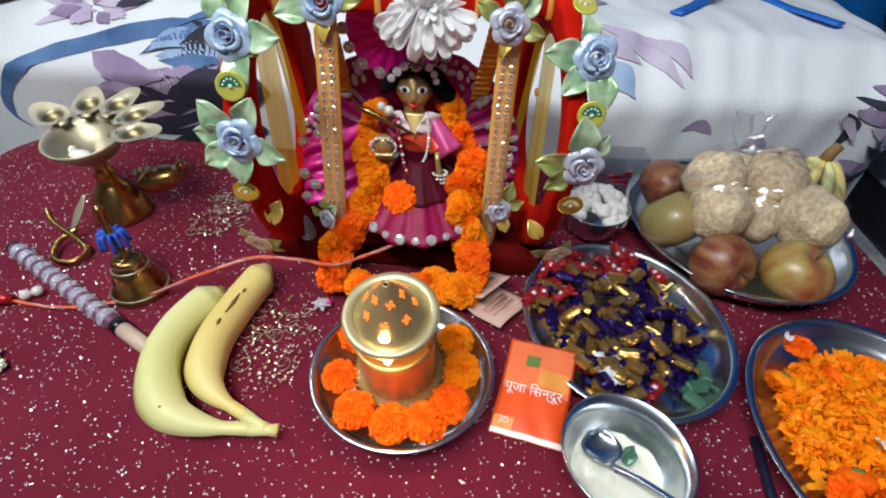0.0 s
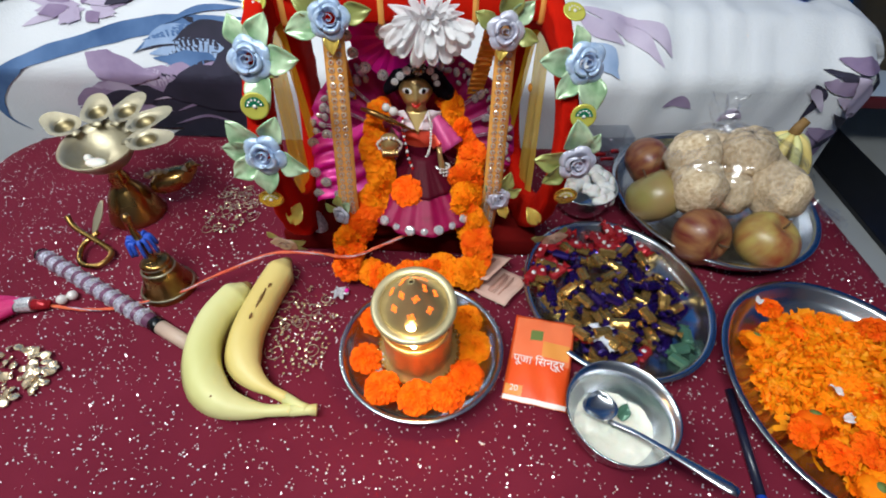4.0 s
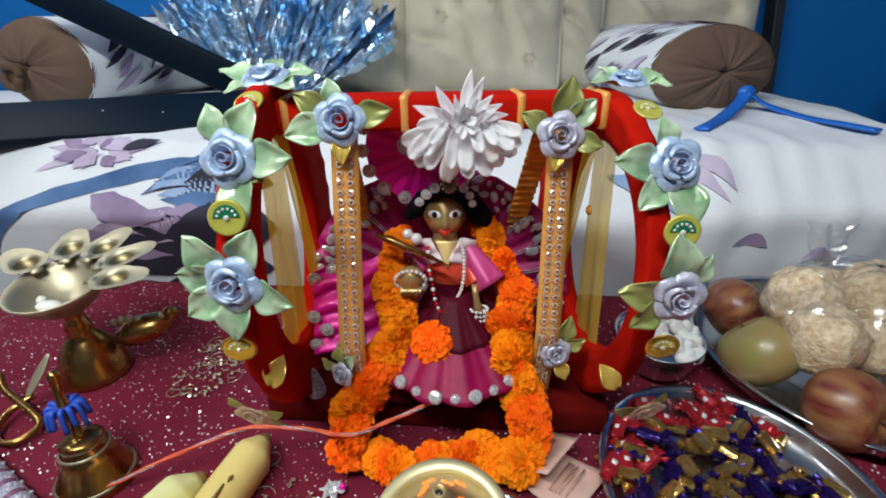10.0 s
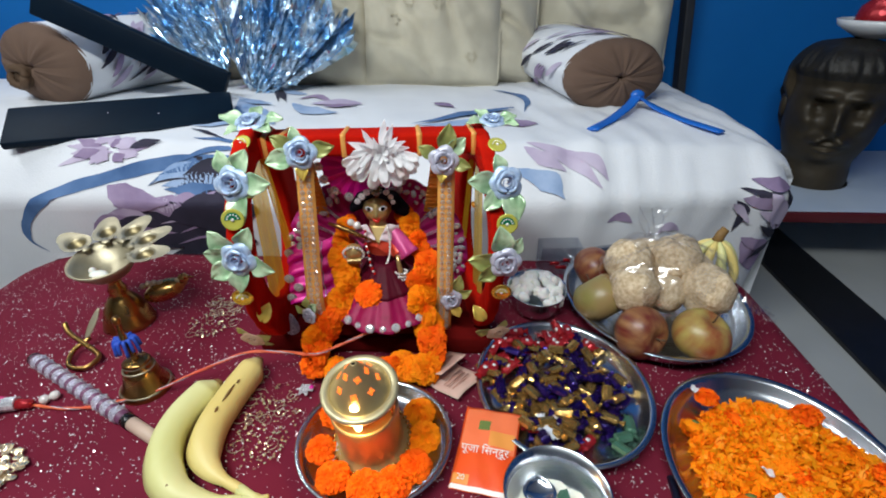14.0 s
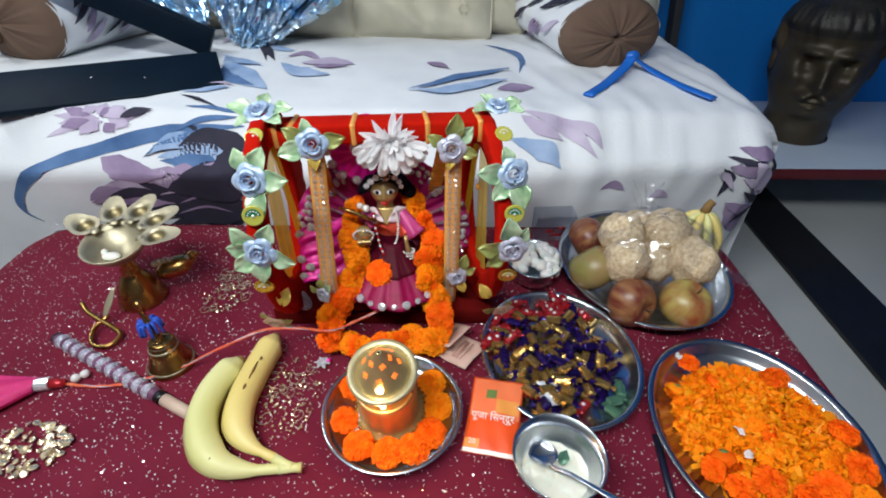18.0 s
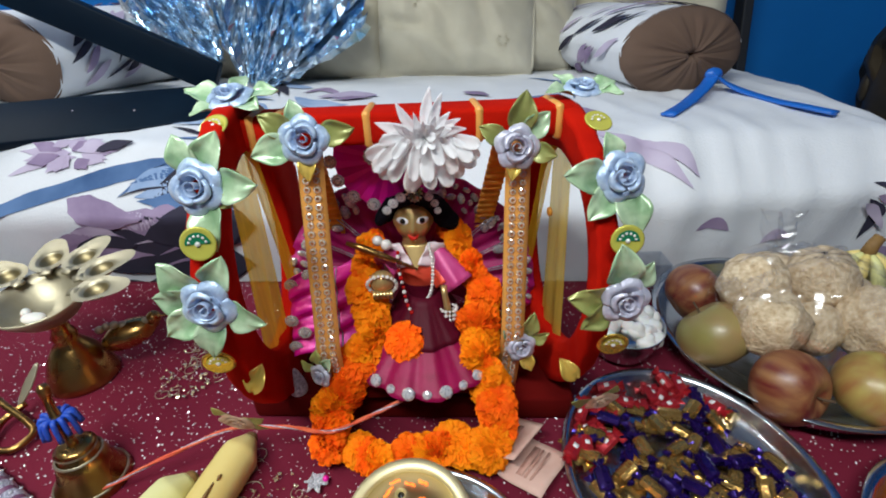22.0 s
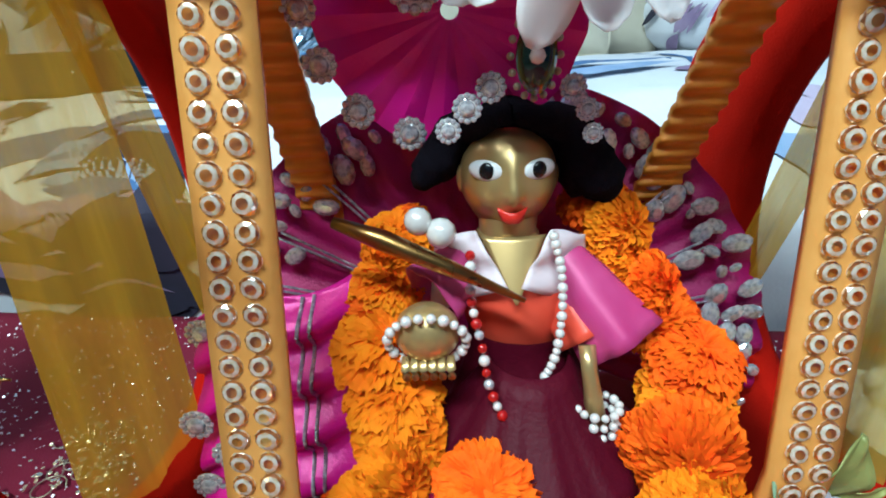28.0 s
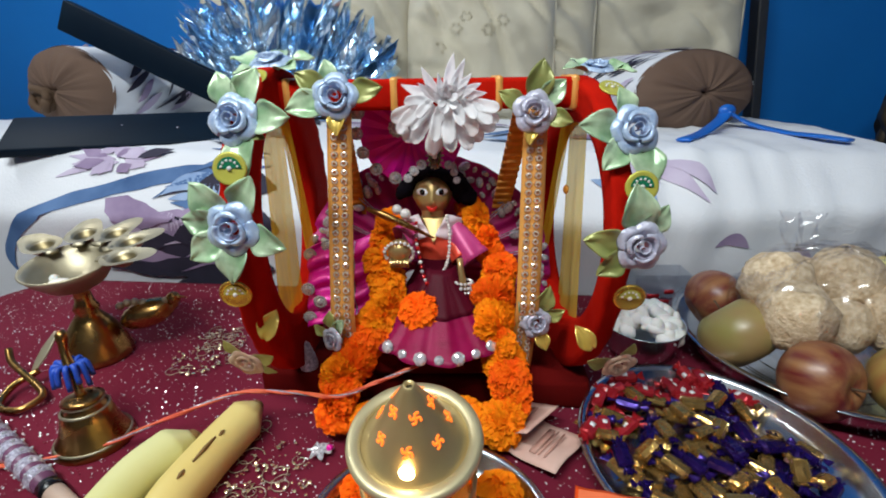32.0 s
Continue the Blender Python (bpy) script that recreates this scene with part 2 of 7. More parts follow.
M_BRONZE_DARK = material("blackened_bronze", (0.010, 0.009, 0.008), 0.55, 0.2, (0.024, 0.021, 0.017), 40, 0.5, 0.6, 160)
M_POST = material("dark_wood_post", (0.018, 0.020, 0.024), 0.4, 0, (0.03, 0.032, 0.038), 20, 0.4)
M_PLATFORM = material("pale_blue_laminate", (0.42, 0.50, 0.62), 0.4, 0, (0.50, 0.57, 0.66), 6, 0.4)
M_MAROON_EDGE = material("maroon_edge_band", (0.10, 0.01, 0.015), 0.4)
M_VELVET = material("red_velvet", (0.36, 0.005, 0.002), 0.95, 0, (0.52, 0.011, 0.003), 22, 0.5, 0.25, 900, spec=0.06)
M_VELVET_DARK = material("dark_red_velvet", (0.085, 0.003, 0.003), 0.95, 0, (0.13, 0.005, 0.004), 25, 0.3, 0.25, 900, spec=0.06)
M_GOLD_RIBBON = material("gold_ribbon", (0.74, 0.31, 0.055), 0.42, 0.10, (0.84, 0.42, 0.11), 90, 0.3, 0.05, 700)
M_ORANGE_RIBBON = material("orange_ribbon", (0.85, 0.30, 0.02), 0.45, 0.1, (0.95, 0.42, 0.05), 60, 0.3)
# light and dark patches in the gem colours paint in the sparkle of facets
M_GEM = material("sparkle_patched_gem", (0.96, 0.96, 0.97), 0.07, 0.45, (0.40, 0.40, 0.44), 520, 0.65, coat=0.6)
M_GEM_WARM = material("gem_edge_on_gold", (0.95, 0.87, 0.74), 0.08, 0.35, (0.70, 0.50, 0.28), 480, 0.6, coat=0.8)
M_GEM_BLUE = material("blue_gem", (0.02, 0.12, 0.60), 0.08, 0.3, coat=1.0)
M_GEM_RED = material("red_bead", (0.50, 0.01, 0.01), 0.12, 0.2, coat=1.0)
M_GEM_GREEN = material("dark_green_gem", (0.01, 0.04, 0.02), 0.08, 0.1, coat=1.0)
M_PEARL = material("pearl", (0.78, 0.74, 0.70), 0.15, 0.15, coat=0.8)
M_ROSE = material("pale_blue_satin", (0.30, 0.43, 0.66), 0.30, 0.2, (0.58, 0.70, 0.86), 190, 0.55, 0.28, 500, sheen=0.2)
M_ROSE_LILAC = material("lilac_satin", (0.40, 0.40, 0.52), 0.30, 0.2, (0.66, 0.66, 0.76), 190, 0.55, 0.28, 500, sheen=0.2)
M_ROSE_PEACH = material("peach_satin", (0.58, 0.40, 0.28), 0.4, 0.1, (0.74, 0.56, 0.42), 160, 0.45, 0.4, 700)
M_LEAF = material("pale_green_satin", (0.21, 0.38, 0.19), 0.24, 0.15, (0.60, 0.76, 0.50), 45, 0.7, 0.35, 110, per_object=0.2)
M_LEAF_GOLD = material("gold_green_satin", (0.60, 0.42, 0.06), 0.26, 0.4, (0.80, 0.56, 0.14), 60, 0.2, 0.15, 200)
M_DISC_GREEN = material("green_sequin_disc", (0.02, 0.25, 0.12), 0.2, 0.4, coat=0.6)
M_DISC_YELLOW = material("yellow_green_disc", (0.62, 0.58, 0.10), 0.25, 0.3, coat=0.5)
M_DISC_GOLD = material("gold_disc", (0.70, 0.45, 0.08), 0.25, 0.8)
M_PINK = material("magenta_satin", (0.74, 0.003, 0.28), 0.28, 0.12, (0.86, 0.012, 0.40), 30, 0.4, 0.15, 700)
M_PINK_NET = material("deep_magenta_net", (0.46, 0.005, 0.15), 0.45, 0.1, (0.46, 0.010, 0.15), 30, 0.5, 0.3, 700)
M_PINK_SHEER = material("sheer_pink_veil", (0.56, 0.035, 0.20), 0.4, 0.1, (0.70, 0.11, 0.32), 50, 0.3, alpha=0.80)
M_NEUTRAL_WALL = material("cream_bounce_wall", (0.66, 0.64, 0.60), 0.8, 0, (0.70, 0.68, 0.64), 4, 0.4)
M_SKIRT = material("deep_magenta_silk", (0.20, 0.001, 0.034), 0.45, 0.05, (0.32, 0.003, 0.070), 60, 0.5, 0.2, 700, spec=0.25)
M_WAIST_LAP_SHADE = material("maroon_silk_and_lap_shade", (0.055, 0.001, 0.007), 0.55, 0, (0.090, 0.002, 0.014), 40, 0.3, 0.2, 600, spec=0.15)
M_LEAF_OLIVE = material("olive_satin", (0.16, 0.22, 0.05), 0.32, 0.2, (0.46, 0.44, 0.15), 50, 0.15, 0.15, 300, per_object=0.2)
M_SHEER_WHITE = material("sheer_white_collar", (0.86, 0.70, 0.74), 0.5, 0, (0.92, 0.82, 0.84), 60, 0.3, alpha=0.8)
M_FACE = material("pale_cast_brass", (0.58, 0.41, 0.175), 0.30, 0.62, (0.50, 0.34, 0.13), 70, 0.5, rough_var=0.06)
M_SILVER = material("silver_glitter", (0.36, 0.34, 0.46), 0.28, 0.55, (0.85, 0.85, 0.95), 420, 0.7, 0.9, 900)
M_CORAL = material("coral_satin", (0.78, 0.06, 0.035), 0.35, 0.1, (0.85, 0.12, 0.06), 40, 0.3)
M_BRASS = material("polished_brass", (0.72, 0.46, 0.16), 0.20, 1.0, (0.62, 0.38, 0.12), 16, 0.3, rough_var=0.08)
M_BRASS_PALE = material("pale_worn_brass", (0.50, 0.45, 0.32), 0.46, 0.75, (0.36, 0.31, 0.20), 22, 0.5, 0.15, 120, rough_var=0.10)
M_BRASS_RECESS = material("recess_shaded_brass", (0.38, 0.32, 0.18), 0.45, 0.9, (0.22, 0.17, 0.08), 40, 0.5, rough_var=0.08)
M_BRASS_OLD = material("tarnished_brass", (0.50, 0.29, 0.09), 0.28, 1.0, (0.28, 0.15, 0.05), 22, 0.3, 0.15, 90, rough_var=0.12)
M_STEEL = material("stainless_steel", (0.66, 0.69, 0.73), 0.24, 1.0, (0.50, 0.53, 0.57), 9, 0.5, rough_var=0.07)
M_HAIR = material("black_wool_hair", (0.004, 0.003, 0.006), 0.9, 0, (0.010, 0.008, 0.014), 60, 0.3, 0.6, 1400, spec=0.1)
M_BLACK = material("black_enamel", (0.005, 0.005, 0.006), 0.25)
M_WHITE = material("white_enamel", (0.80, 0.80, 0.80), 0.3)
M_RED_PAINT = material("red_enamel", (0.62, 0.025, 0.015), 0.3)
M_MARIGOLD = material("orange_marigold", (0.95, 0.085, 0.0008), 0.75, 0, (1.0, 0.190, 0.002), 1.6, 0.4, per_object=0.10, sss=0.15, spec=0.15)
M_MARIGOLD_Y = material("amber_marigold", (0.96, 0.175, 0.001), 0.75, 0, (1.0, 0.33, 0.004), 1.6, 0.4, per_object=0.08, sss=0.15, spec=0.15)
M_SEPAL = material("green_sepal", (0.12, 0.18, 0.04), 0.7)
M_BANANA = material("ripe_banana_skin", (0.66, 0.46, 0.09), 0.5, 0, (0.78, 0.68, 0.30), 12, 0.4, 0.15, 90, stretch=(1, 0.35, 1))
M_BANANA_GREEN = material("pale_green_banana_skin", (0.54, 0.53, 0.17), 0.5, 0, (0.78, 0.74, 0.38), 12, 0.4, 0.15, 90, stretch=(1, 0.35, 1))
M_BANANA_SPOT = material("brown_banana_spot", (0.16, 0.08, 0.02), 0.7, 0, (0.28, 0.16, 0.05), 120, 0.3)
M_APPLE_RED = material("red_streaked_apple", (0.13, 0.014, 0.014), 0.38, 0, (0.30, 0.14, 0.055), 75, 0.65, 0.1, 60, coat=0.08, stretch=(1, 1, 0.12))
M_APPLE_GREEN = material("green_apple", (0.27, 0.28, 0.075), 0.38, 0, (0.34, 0.17, 0.09), 20, 0.45, 0.1, 60, coat=0.08)
M_APPLE_BLUSH = material("blushed_apple", (0.26, 0.030, 0.020), 0.38, 0, (0.44, 0.37, 0.10), 38, 0.6, 0.1, 60, coat=0.08, stretch=(1, 1, 0.3))
M_STEM = material("brown_stem", (0.09, 0.05, 0.025), 0.8)
M_SNACK = material("tan_sesame_sweet", (0.46, 0.32, 0.18), 0.85, 0, (0.80, 0.66, 0.46), 170, 0.55, 1.0, 330, spec=0.2)
M_WHITE_SWEET = material("white_sugar_drop", (0.80, 0.79, 0.76), 0.5, 0, (0.85, 0.84, 0.82), 60, 0.4, sss=0.2)
M_CURD = material("white_curd", (0.68, 0.66, 0.54), 0.4, 0, (0.80, 0.78, 0.68), 60, 0.5, 0.6, 60, sss=0.2)
M_GOLD_WRAP = material("gold_foil_wrapper", (0.32, 0.17, 0.04), 0.17, 0.80, (0.62, 0.39, 0.13), 120, 0.5, 0.5, 200)
M_PURPLE_WRAP = material("purple_foil_wrapper", (0.008, 0.003, 0.036), 0.16, 0.60, (0.036, 0.013, 0.17), 120, 0.5, 0.5, 200)
M_RED_WRAP = material("red_foil_wrapper", (0.35, 0.012, 0.02), 0.25, 0.4, (0.52, 0.03, 0.04), 120, 0.3, 0.5, 200)
M_WHITE_WRAP = material("pale_wrapper", (0.62, 0.66, 0.74), 0.3, 0.1, (0.72, 0.76, 0.82), 120, 0.3, 0.4, 200)
M_GREEN_WRAP = material("dark_green_wrapper", (0.05, 0.14, 0.09), 0.3, 0.3, (0.09, 0.2, 0.13), 100, 0.3, 0.4, 200)
M_PACK = material("orange_paper_packet", (0.76, 0.065, 0.010), 0.40, 0, (0.84, 0.11, 0.018), 30, 0.4, 0.15, 90, spec=0.3)
M_PACK_TOP = material("coral_paper", (0.80, 0.15, 0.055), 0.40, 0, (0.86, 0.22, 0.09), 30, 0.4, spec=0.3)
M_PACK_YELLOW = material("yellow_paper", (0.78, 0.30, 0.06), 0.45)
M_PAPER_WHITE = material("white_print", (0.82, 0.80, 0.78), 0.5)
M_NOTE = material("brown_pink_banknote", (0.58, 0.34, 0.27), 0.7, 0, (0.68, 0.46, 0.38), 60, 0.4, 0.2, 120)
M_NOTE_DARK = material("banknote_engraving", (0.50, 0.27, 0.21), 0.7)
M_THREAD = material("red_and_gold_thread", (0.62, 0.030, 0.015), 0.45, 0, (0.80, 0.20, 0.08), 110, 0.4)
M_THREAD_BLUE = material("blue_thread", (0.01, 0.05, 0.40), 0.5, 0, (0.02, 0.10, 0.55), 200, 0.3)
M_FLUTE = material("plum_wrapped_flute", (0.12, 0.035, 0.085), 0.4, 0, (0.20, 0.080, 0.15), 60, 0.3)
M_FLUTE_WOOD = material("pale_bamboo", (0.52, 0.36, 0.27), 0.5, 0, (0.60, 0.46, 0.36), 40, 0.3)
M_PINK_TASSEL = material("hot_pink_tassel", (0.50, 0.006, 0.10), 0.6, 0, (0.62, 0.02, 0.17), 90, 0.3, 0.5, 400)
M_WAX = material("wax_and_cotton", (0.75, 0.73, 0.68), 0.5, sss=0.2)
M_PEN = material("dark_blue_pen", (0.01, 0.012, 0.03), 0.3)
M_PEN_BLUE = material("bright_blue_cap", (0.01, 0.07, 0.5), 0.3)


def clear_film(name, colour, rough, alpha):
    mat = bpy.data.materials.new(name)
    mat.use_nodes = True
    nt = mat.node_tree
    nt.nodes.clear()
    out = nt.nodes.new("ShaderNodeOutputMaterial")
    mix, tr, gl = nt.nodes.new("ShaderNodeMixShader"), nt.nodes.new("ShaderNodeBsdfTransparent"), nt.nodes.new("ShaderNodeBsdfGlossy")
    tr.inputs[0].default_value = (*colour, 1)
    gl.inputs["Roughness"].default_value = rough
    mix.inputs[0].default_value = alpha
    nt.links.new(tr.outputs[0], mix.inputs[1])
    nt.links.new(gl.outputs[0], mix.inputs[2])
    nt.links.new(mix.outputs[0], out.inputs[0])
    return mat


def organza(name, colour, cover):
    """A thin woven veil: part of it open, the rest lit from both sides."""
    mat = bpy.data.materials.new(name)
    mat.use_nodes = True
    nt = mat.node_tree
    nt.nodes.clear()
    out = nt.nodes.new("ShaderNodeOutputMaterial")
    mix, body = nt.nodes.new("ShaderNodeMixShader"), nt.nodes.new("ShaderNodeMixShader")
    tr, df, tl = nt.nodes.new("ShaderNodeBsdfTransparent"), nt.nodes.new("ShaderNodeBsdfDiffuse"), nt.nodes.new("ShaderNodeBsdfTranslucent")
    tc, no, mr, mp = nt.nodes.new("ShaderNodeTexCoord"), nt.nodes.new("ShaderNodeTexNoise"), nt.nodes.new("ShaderNodeMapRange"), nt.nodes.new("ShaderNodeMapping")
    mp.inputs["Scale"].default_value = (120, 160, 9)
    no.inputs["Scale"].default_value = 1.0
    mr.inputs["From Min"].default_value, mr.inputs["From Max"].default_value = 0.3, 0.7
    mr.inputs["To Min"].default_value, mr.inputs["To Max"].default_value = cover - 0.07, cover + 0.07
    nt.links.new(tc.outputs["Object"], mp.inputs["Vector"])
    nt.links.new(mp.outputs["Vector"], no.inputs["Vector"])
    nt.links.new(no.outputs["Fac"], mr.inputs["Value"])
    nt.links.new(mr.outputs["Result"], mix.inputs[0])
    for node in (df, tl):
        node.inputs[0].default_value = (*colour, 1)
    tr.inputs[0].default_value = (1.0, 0.90, 0.58, 1)
    body.inputs[0].default_value = 0.45
    nt.links.new(df.outputs[0], body.inputs[1])
    nt.links.new(tl.outputs[0], body.inputs[2])
    nt.links.new(tr.outputs[0], mix.inputs[1])
    nt.links.new(body.outputs[0], mix.inputs[2])
    nt.links.new(mix.outputs[0], out.inputs[0])
    return mat


def silk(name, colour, second, share, scale):
    """A thin petal that lets light through."""
    mat = material(name, colour, 0.55, 0, second, scale, 0.45, spec=0.25)
    nt = mat.node_tree
    out, b = nt.nodes["Material Output"], nt.nodes["Principled BSDF"]
    mix, tl = nt.nodes.new("ShaderNodeMixShader"), nt.nodes.new("ShaderNodeBsdfTranslucent")
    nt.links.new(b.inputs["Base Color"].links[0].from_socket, tl.inputs[0])
    mix.inputs[0].default_value = share
    nt.links.new(b.outputs[0], mix.inputs[1])
    nt.links.new(tl.outputs[0], mix.inputs[2])
    nt.links.new(mix.outputs[0], out.inputs[0])
    return mat


M_PETAL_WHITE = silk("white_silk_petal", (0.97, 0.97, 0.98), (0.99, 0.99, 0.99), 0.5, 40)
M_PETAL_BLUSH = silk("blush_silk_petal", (0.97, 0.88, 0.85), (0.98, 0.94, 0.92), 0.5, 40)
M_PETAL = silk("loose_orange_petal", (1.0, 0.27, 0.002), (1.0, 0.44, 0.008), 0.20, 60)
M_LIT_ORANGE = silk("flame_lit_orange", (0.95, 0.25, 0.02), (1.0, 0.36, 0.05), 0.40, 60)
M_LAMP = material("satin_lamp_brass", (0.56, 0.43, 0.20), 0.30, 0.62, (0.46, 0.34, 0.15), 30, 0.5, rough_var=0.06)
M_RIM = material("pale_brushed_brass", (0.66, 0.59, 0.36), 0.45, 0.70, (0.56, 0.48, 0.27), 30, 0.5, rough_var=0.08)
M_ORGANZA = organza("yellow_organza", (0.82, 0.47, 0.03), 0.70)
M_ORGANZA_PALE = organza("pale_yellow_organza", (0.86, 0.56, 0.08), 0.62)
M_FILM = clear_film("clear_plastic_film", (0.97, 0.97, 0.98), 0.16, 0.11)
M_GLASS = clear_film("lamp_glass", (1.0, 0.97, 0.92), 0.03, 0.10)
M_GEM_CLEAR = clear_film("clear_cut_crown", (0.97, 0.86, 0.70), 0.06, 0.30)
M_ACRYLIC = clear_film("clear_acrylic", (0.90, 0.93, 0.97), 0.05, 0.16)


def glow(name, colour, strength):
    mat = bpy.data.materials.new(name)
    mat.use_nodes = True
    b = mat.node_tree.nodes["Principled BSDF"]
    b.inputs["Base Color"].default_value = (*colour, 1)
    b.inputs["Emission Color"].default_value, b.inputs["Emission Strength"].default_value = (*colour, 1), strength
    return mat


M_FLAME = glow("flame", (1.0, 0.70, 0.32), 22.0)

# ---- the room ----
FLOOR_Z = -0.25
BACK_Y = 1.56


def structure(name, geo, mats, label, m=None, smooth=False, kind="structure"):
    ob = geo_part(name, geo, mats, None, "", smooth, m)
    return tagged(ob, label, name.split("_")[0], "", kind)


structure("floor", block(5.2, 4.8, 0.08, 0), M_FLOOR, "pale grey polished tile floor of the room", pose(0.0, -0.4, FLOOR_Z - 0.08))
structure("floor_border", block(0.15, 2.4, 0.012, 0.002), M_BLACK_STONE, "black stone strip laid along the grey floor", pose(0.985, 0.62, FLOOR_Z, 0, 0, -1.5))
structure("wall_north", block(5.2, 0.12, 2.6, 0), M_WALL, "bright blue painted wall behind the bed", pose(0, BACK_Y + 0.06, FLOOR_Z))
# cream walls and ceiling are unseen additions, pale to bounce light onto upright faces
structure("wall_south", block(5.2, 0.12, 2.6, 0), M_NEUTRAL_WALL, "unseen cream wall opposite the bed, pale to bounce light", pose(0, -2.74, FLOOR_Z))
structure("wall_west", block(0.12, 4.3, 2.6, 0), M_NEUTRAL_WALL, "unseen cream wall beside the bed, pale to bounce light", pose(-2.54, -0.59, FLOOR_Z))
structure("wall_east", block(0.12, 4.3, 2.6, 0), M_WALL, "blue painted wall beside the bust", pose(2.54, -0.59, FLOOR_Z))
structure("ceiling", block(5.2, 4.8, 0.08, 0), M_CEIL, "unseen plain white ceiling, pale to bounce light", pose(0.0, -0.4, FLOOR_Z + 2.6))
structure("trim_post", block(0.024, 0.05, 1.9, 0.004), M_POST, "dark narrow wooden post standing against the blue wall", pose(0.790, 1.49, FLOOR_Z, 0, -7, 0))


def rounded_rect(hx, hy, r, n=8):
    out = []
    for cx, cy, a0 in ((hx - r, hy - r, 0), (-hx + r, hy - r, 90), (-hx + r, -hy + r, 180), (hx - r, -hy + r, 270)):
        for i in range(n + 1):
            a = radians(a0 + 90 * i / n)
            out.append((cx + r * math.cos(a), cy + r * math.sin(a)))
    return out


# low table and its cloth
TX, TY, THX, THY = -0.062, 0.20, 0.630, 0.515
low_table = thing("low_table", "low wooden table under a maroon glitter cloth", "table", pose(TX, TY, 0))
geo_part("tabletop", Geo().add(block(2 * THX - 0.04, 2 * THY - 0.04, 0.03, 0.004), pose(0, 0, -0.034)), M_POST, low_table)
for sx in (-1, 1):
    for sy in (-1, 1):
        geo_part("leg", block(0.05, 0.05, -FLOOR_Z - 0.034, 0.004), M_POST, low_table, m=pose(sx * 0.54, sy * 0.44, FLOOR_Z))


def cloth_geo():
    rings = []
    n = 9
    for scale_out, z in ((0.0, 0), (0.45, 0), (0.8, 0), (0.965, 0), (0.99, -0.0015), (1.0, -0.010), (1.004, -0.05), (1.008, -0.10), (1.012, -0.155)):
        base = rounded_rect(THX, THY, 0.09, n)
        rings.append([(x * scale_out, y * scale_out, z) if scale_out < 0.97 else (x * scale_out + (0.006 * math.sin(i * 2.1) * (-z / 0.155)), y * scale_out + 0.006 * math.cos(i * 1.7) * (-z / 0.155), z) for i, (x, y) in enumerate(base)])
    k = len(rings[0])
    v = [p for ring in rings for p in ring]
    f = [(a * k + i, a * k + (i + 1) % k, (a + 1) * k + (i + 1) % k, (a + 1) * k + i)[::-1] for a in range(len(rings) - 1) for i in range(k)]
    return v, f


tablecloth = thing("tablecloth", "maroon cloth covered in silver glitter, spread over the low table", "tablecloth", pose(TX, TY, 0))
geo_part("cloth", cloth_geo(), M_CLOTH, tablecloth)


def glitter():
    g = Geo()
    rnd = random.Random(5)
    for _ in range(22000):
        x, y = rnd.uniform(-THX + 0.01, THX - 0.01), rnd.uniform(-THY + 0.05, THY - 0.01)
        s = rnd.choice((0.0004, 0.0005, 0.0007, 0.0009))
        m = T(x, y, 0.0012, rnd.gauss(0, 22), rnd.gauss(0, 22), rnd.uniform(0, 360))
        g.add(([(-s, -s * 0.8, 0), (s, -s * 0.8, 0), (s, s * 0.8, 0), (-s, s * 0.8, 0)], [(0, 1, 2, 3)]), m)
    return g


tagged(geo_part("glitter", glitter(), M_SEQUIN, tablecloth, "silver glitter flecks", False), kind="stuff")

# the day bed
BX0, BX1, BY0, BY1, BZ = -1.55, 0.674, 0.745, 1.42, 0.19


def bed_profile(s, x=0.0):
    """Section of the mattress: s = 0 at the back, 1 at the foot of the front drape; returns y, z."""
    top = BY1 - BY0 - 0.06
    total = top + 0.16 + 0.34
    d = s * total
    lift = min(1.0, max(0.0, (x - 0.15) / 0.5))
    if d < top:
        return BY1 - d, BZ + 0.012 * math.sin(math.pi * d / top)
    d -= top
    if d < 0.16:
        a = d / 0.16
        return BY0 + 0.06 - 0.082 * a ** 0.95, BZ - (0.090 - 0.032 * lift) * a ** 1.25
    d -= 0.16
    return BY0 - 0.022 + 0.20 * d, BZ - (0.094 - 0.032 * lift) - d


def bed_point(x, s, off=0.0):
    y, z = bed_profile(s, x)
    r = 0.055
    e = max(0.0, x - (BX1 - r)) / r
    if e > 0:
        a = min(e, 1.6) / 1.6 * math.pi / 2
        y2 = y + (0.05 * (1 - math.cos(a)) if s > 0.6 else 0)
        drop = 0.050 * (1 - math.cos(a)) if s < 0.75 else 0
        x, y, z = BX1 - r + r * math.sin(a), y2, z - drop
    wob = 0.0035 * noise.noise((x * 7, y * 7, z * 5)) + 0.0015 * noise.noise((x * 22, y * 22, z * 9))
    wob += (0.0070 if x > 0.2 else 0.0014) * noise.noise((x * 26 + y * 9, y * 5, z * 3)) + (0.0030 if x > 0.25 else 0.0) * noise.noise((x * 60 + y * 14, y * 9, z * 2))
    if x > 0.18:
        wob += 0.0045 * math.sin(x * 105 + 4 * noise.noise((x * 7, 0.0, 2.0))) * max(0.0, 1 - abs(s - 0.63) / 0.14) * min(1.0, (x - 0.18) / 0.1)
    q = min(1.0, max(0.0, (s - 0.55) / 0.13))
    return Vector((x, y, z)) + Vector((0, -q, 1 - 0.95 * q)) * (off + wob)


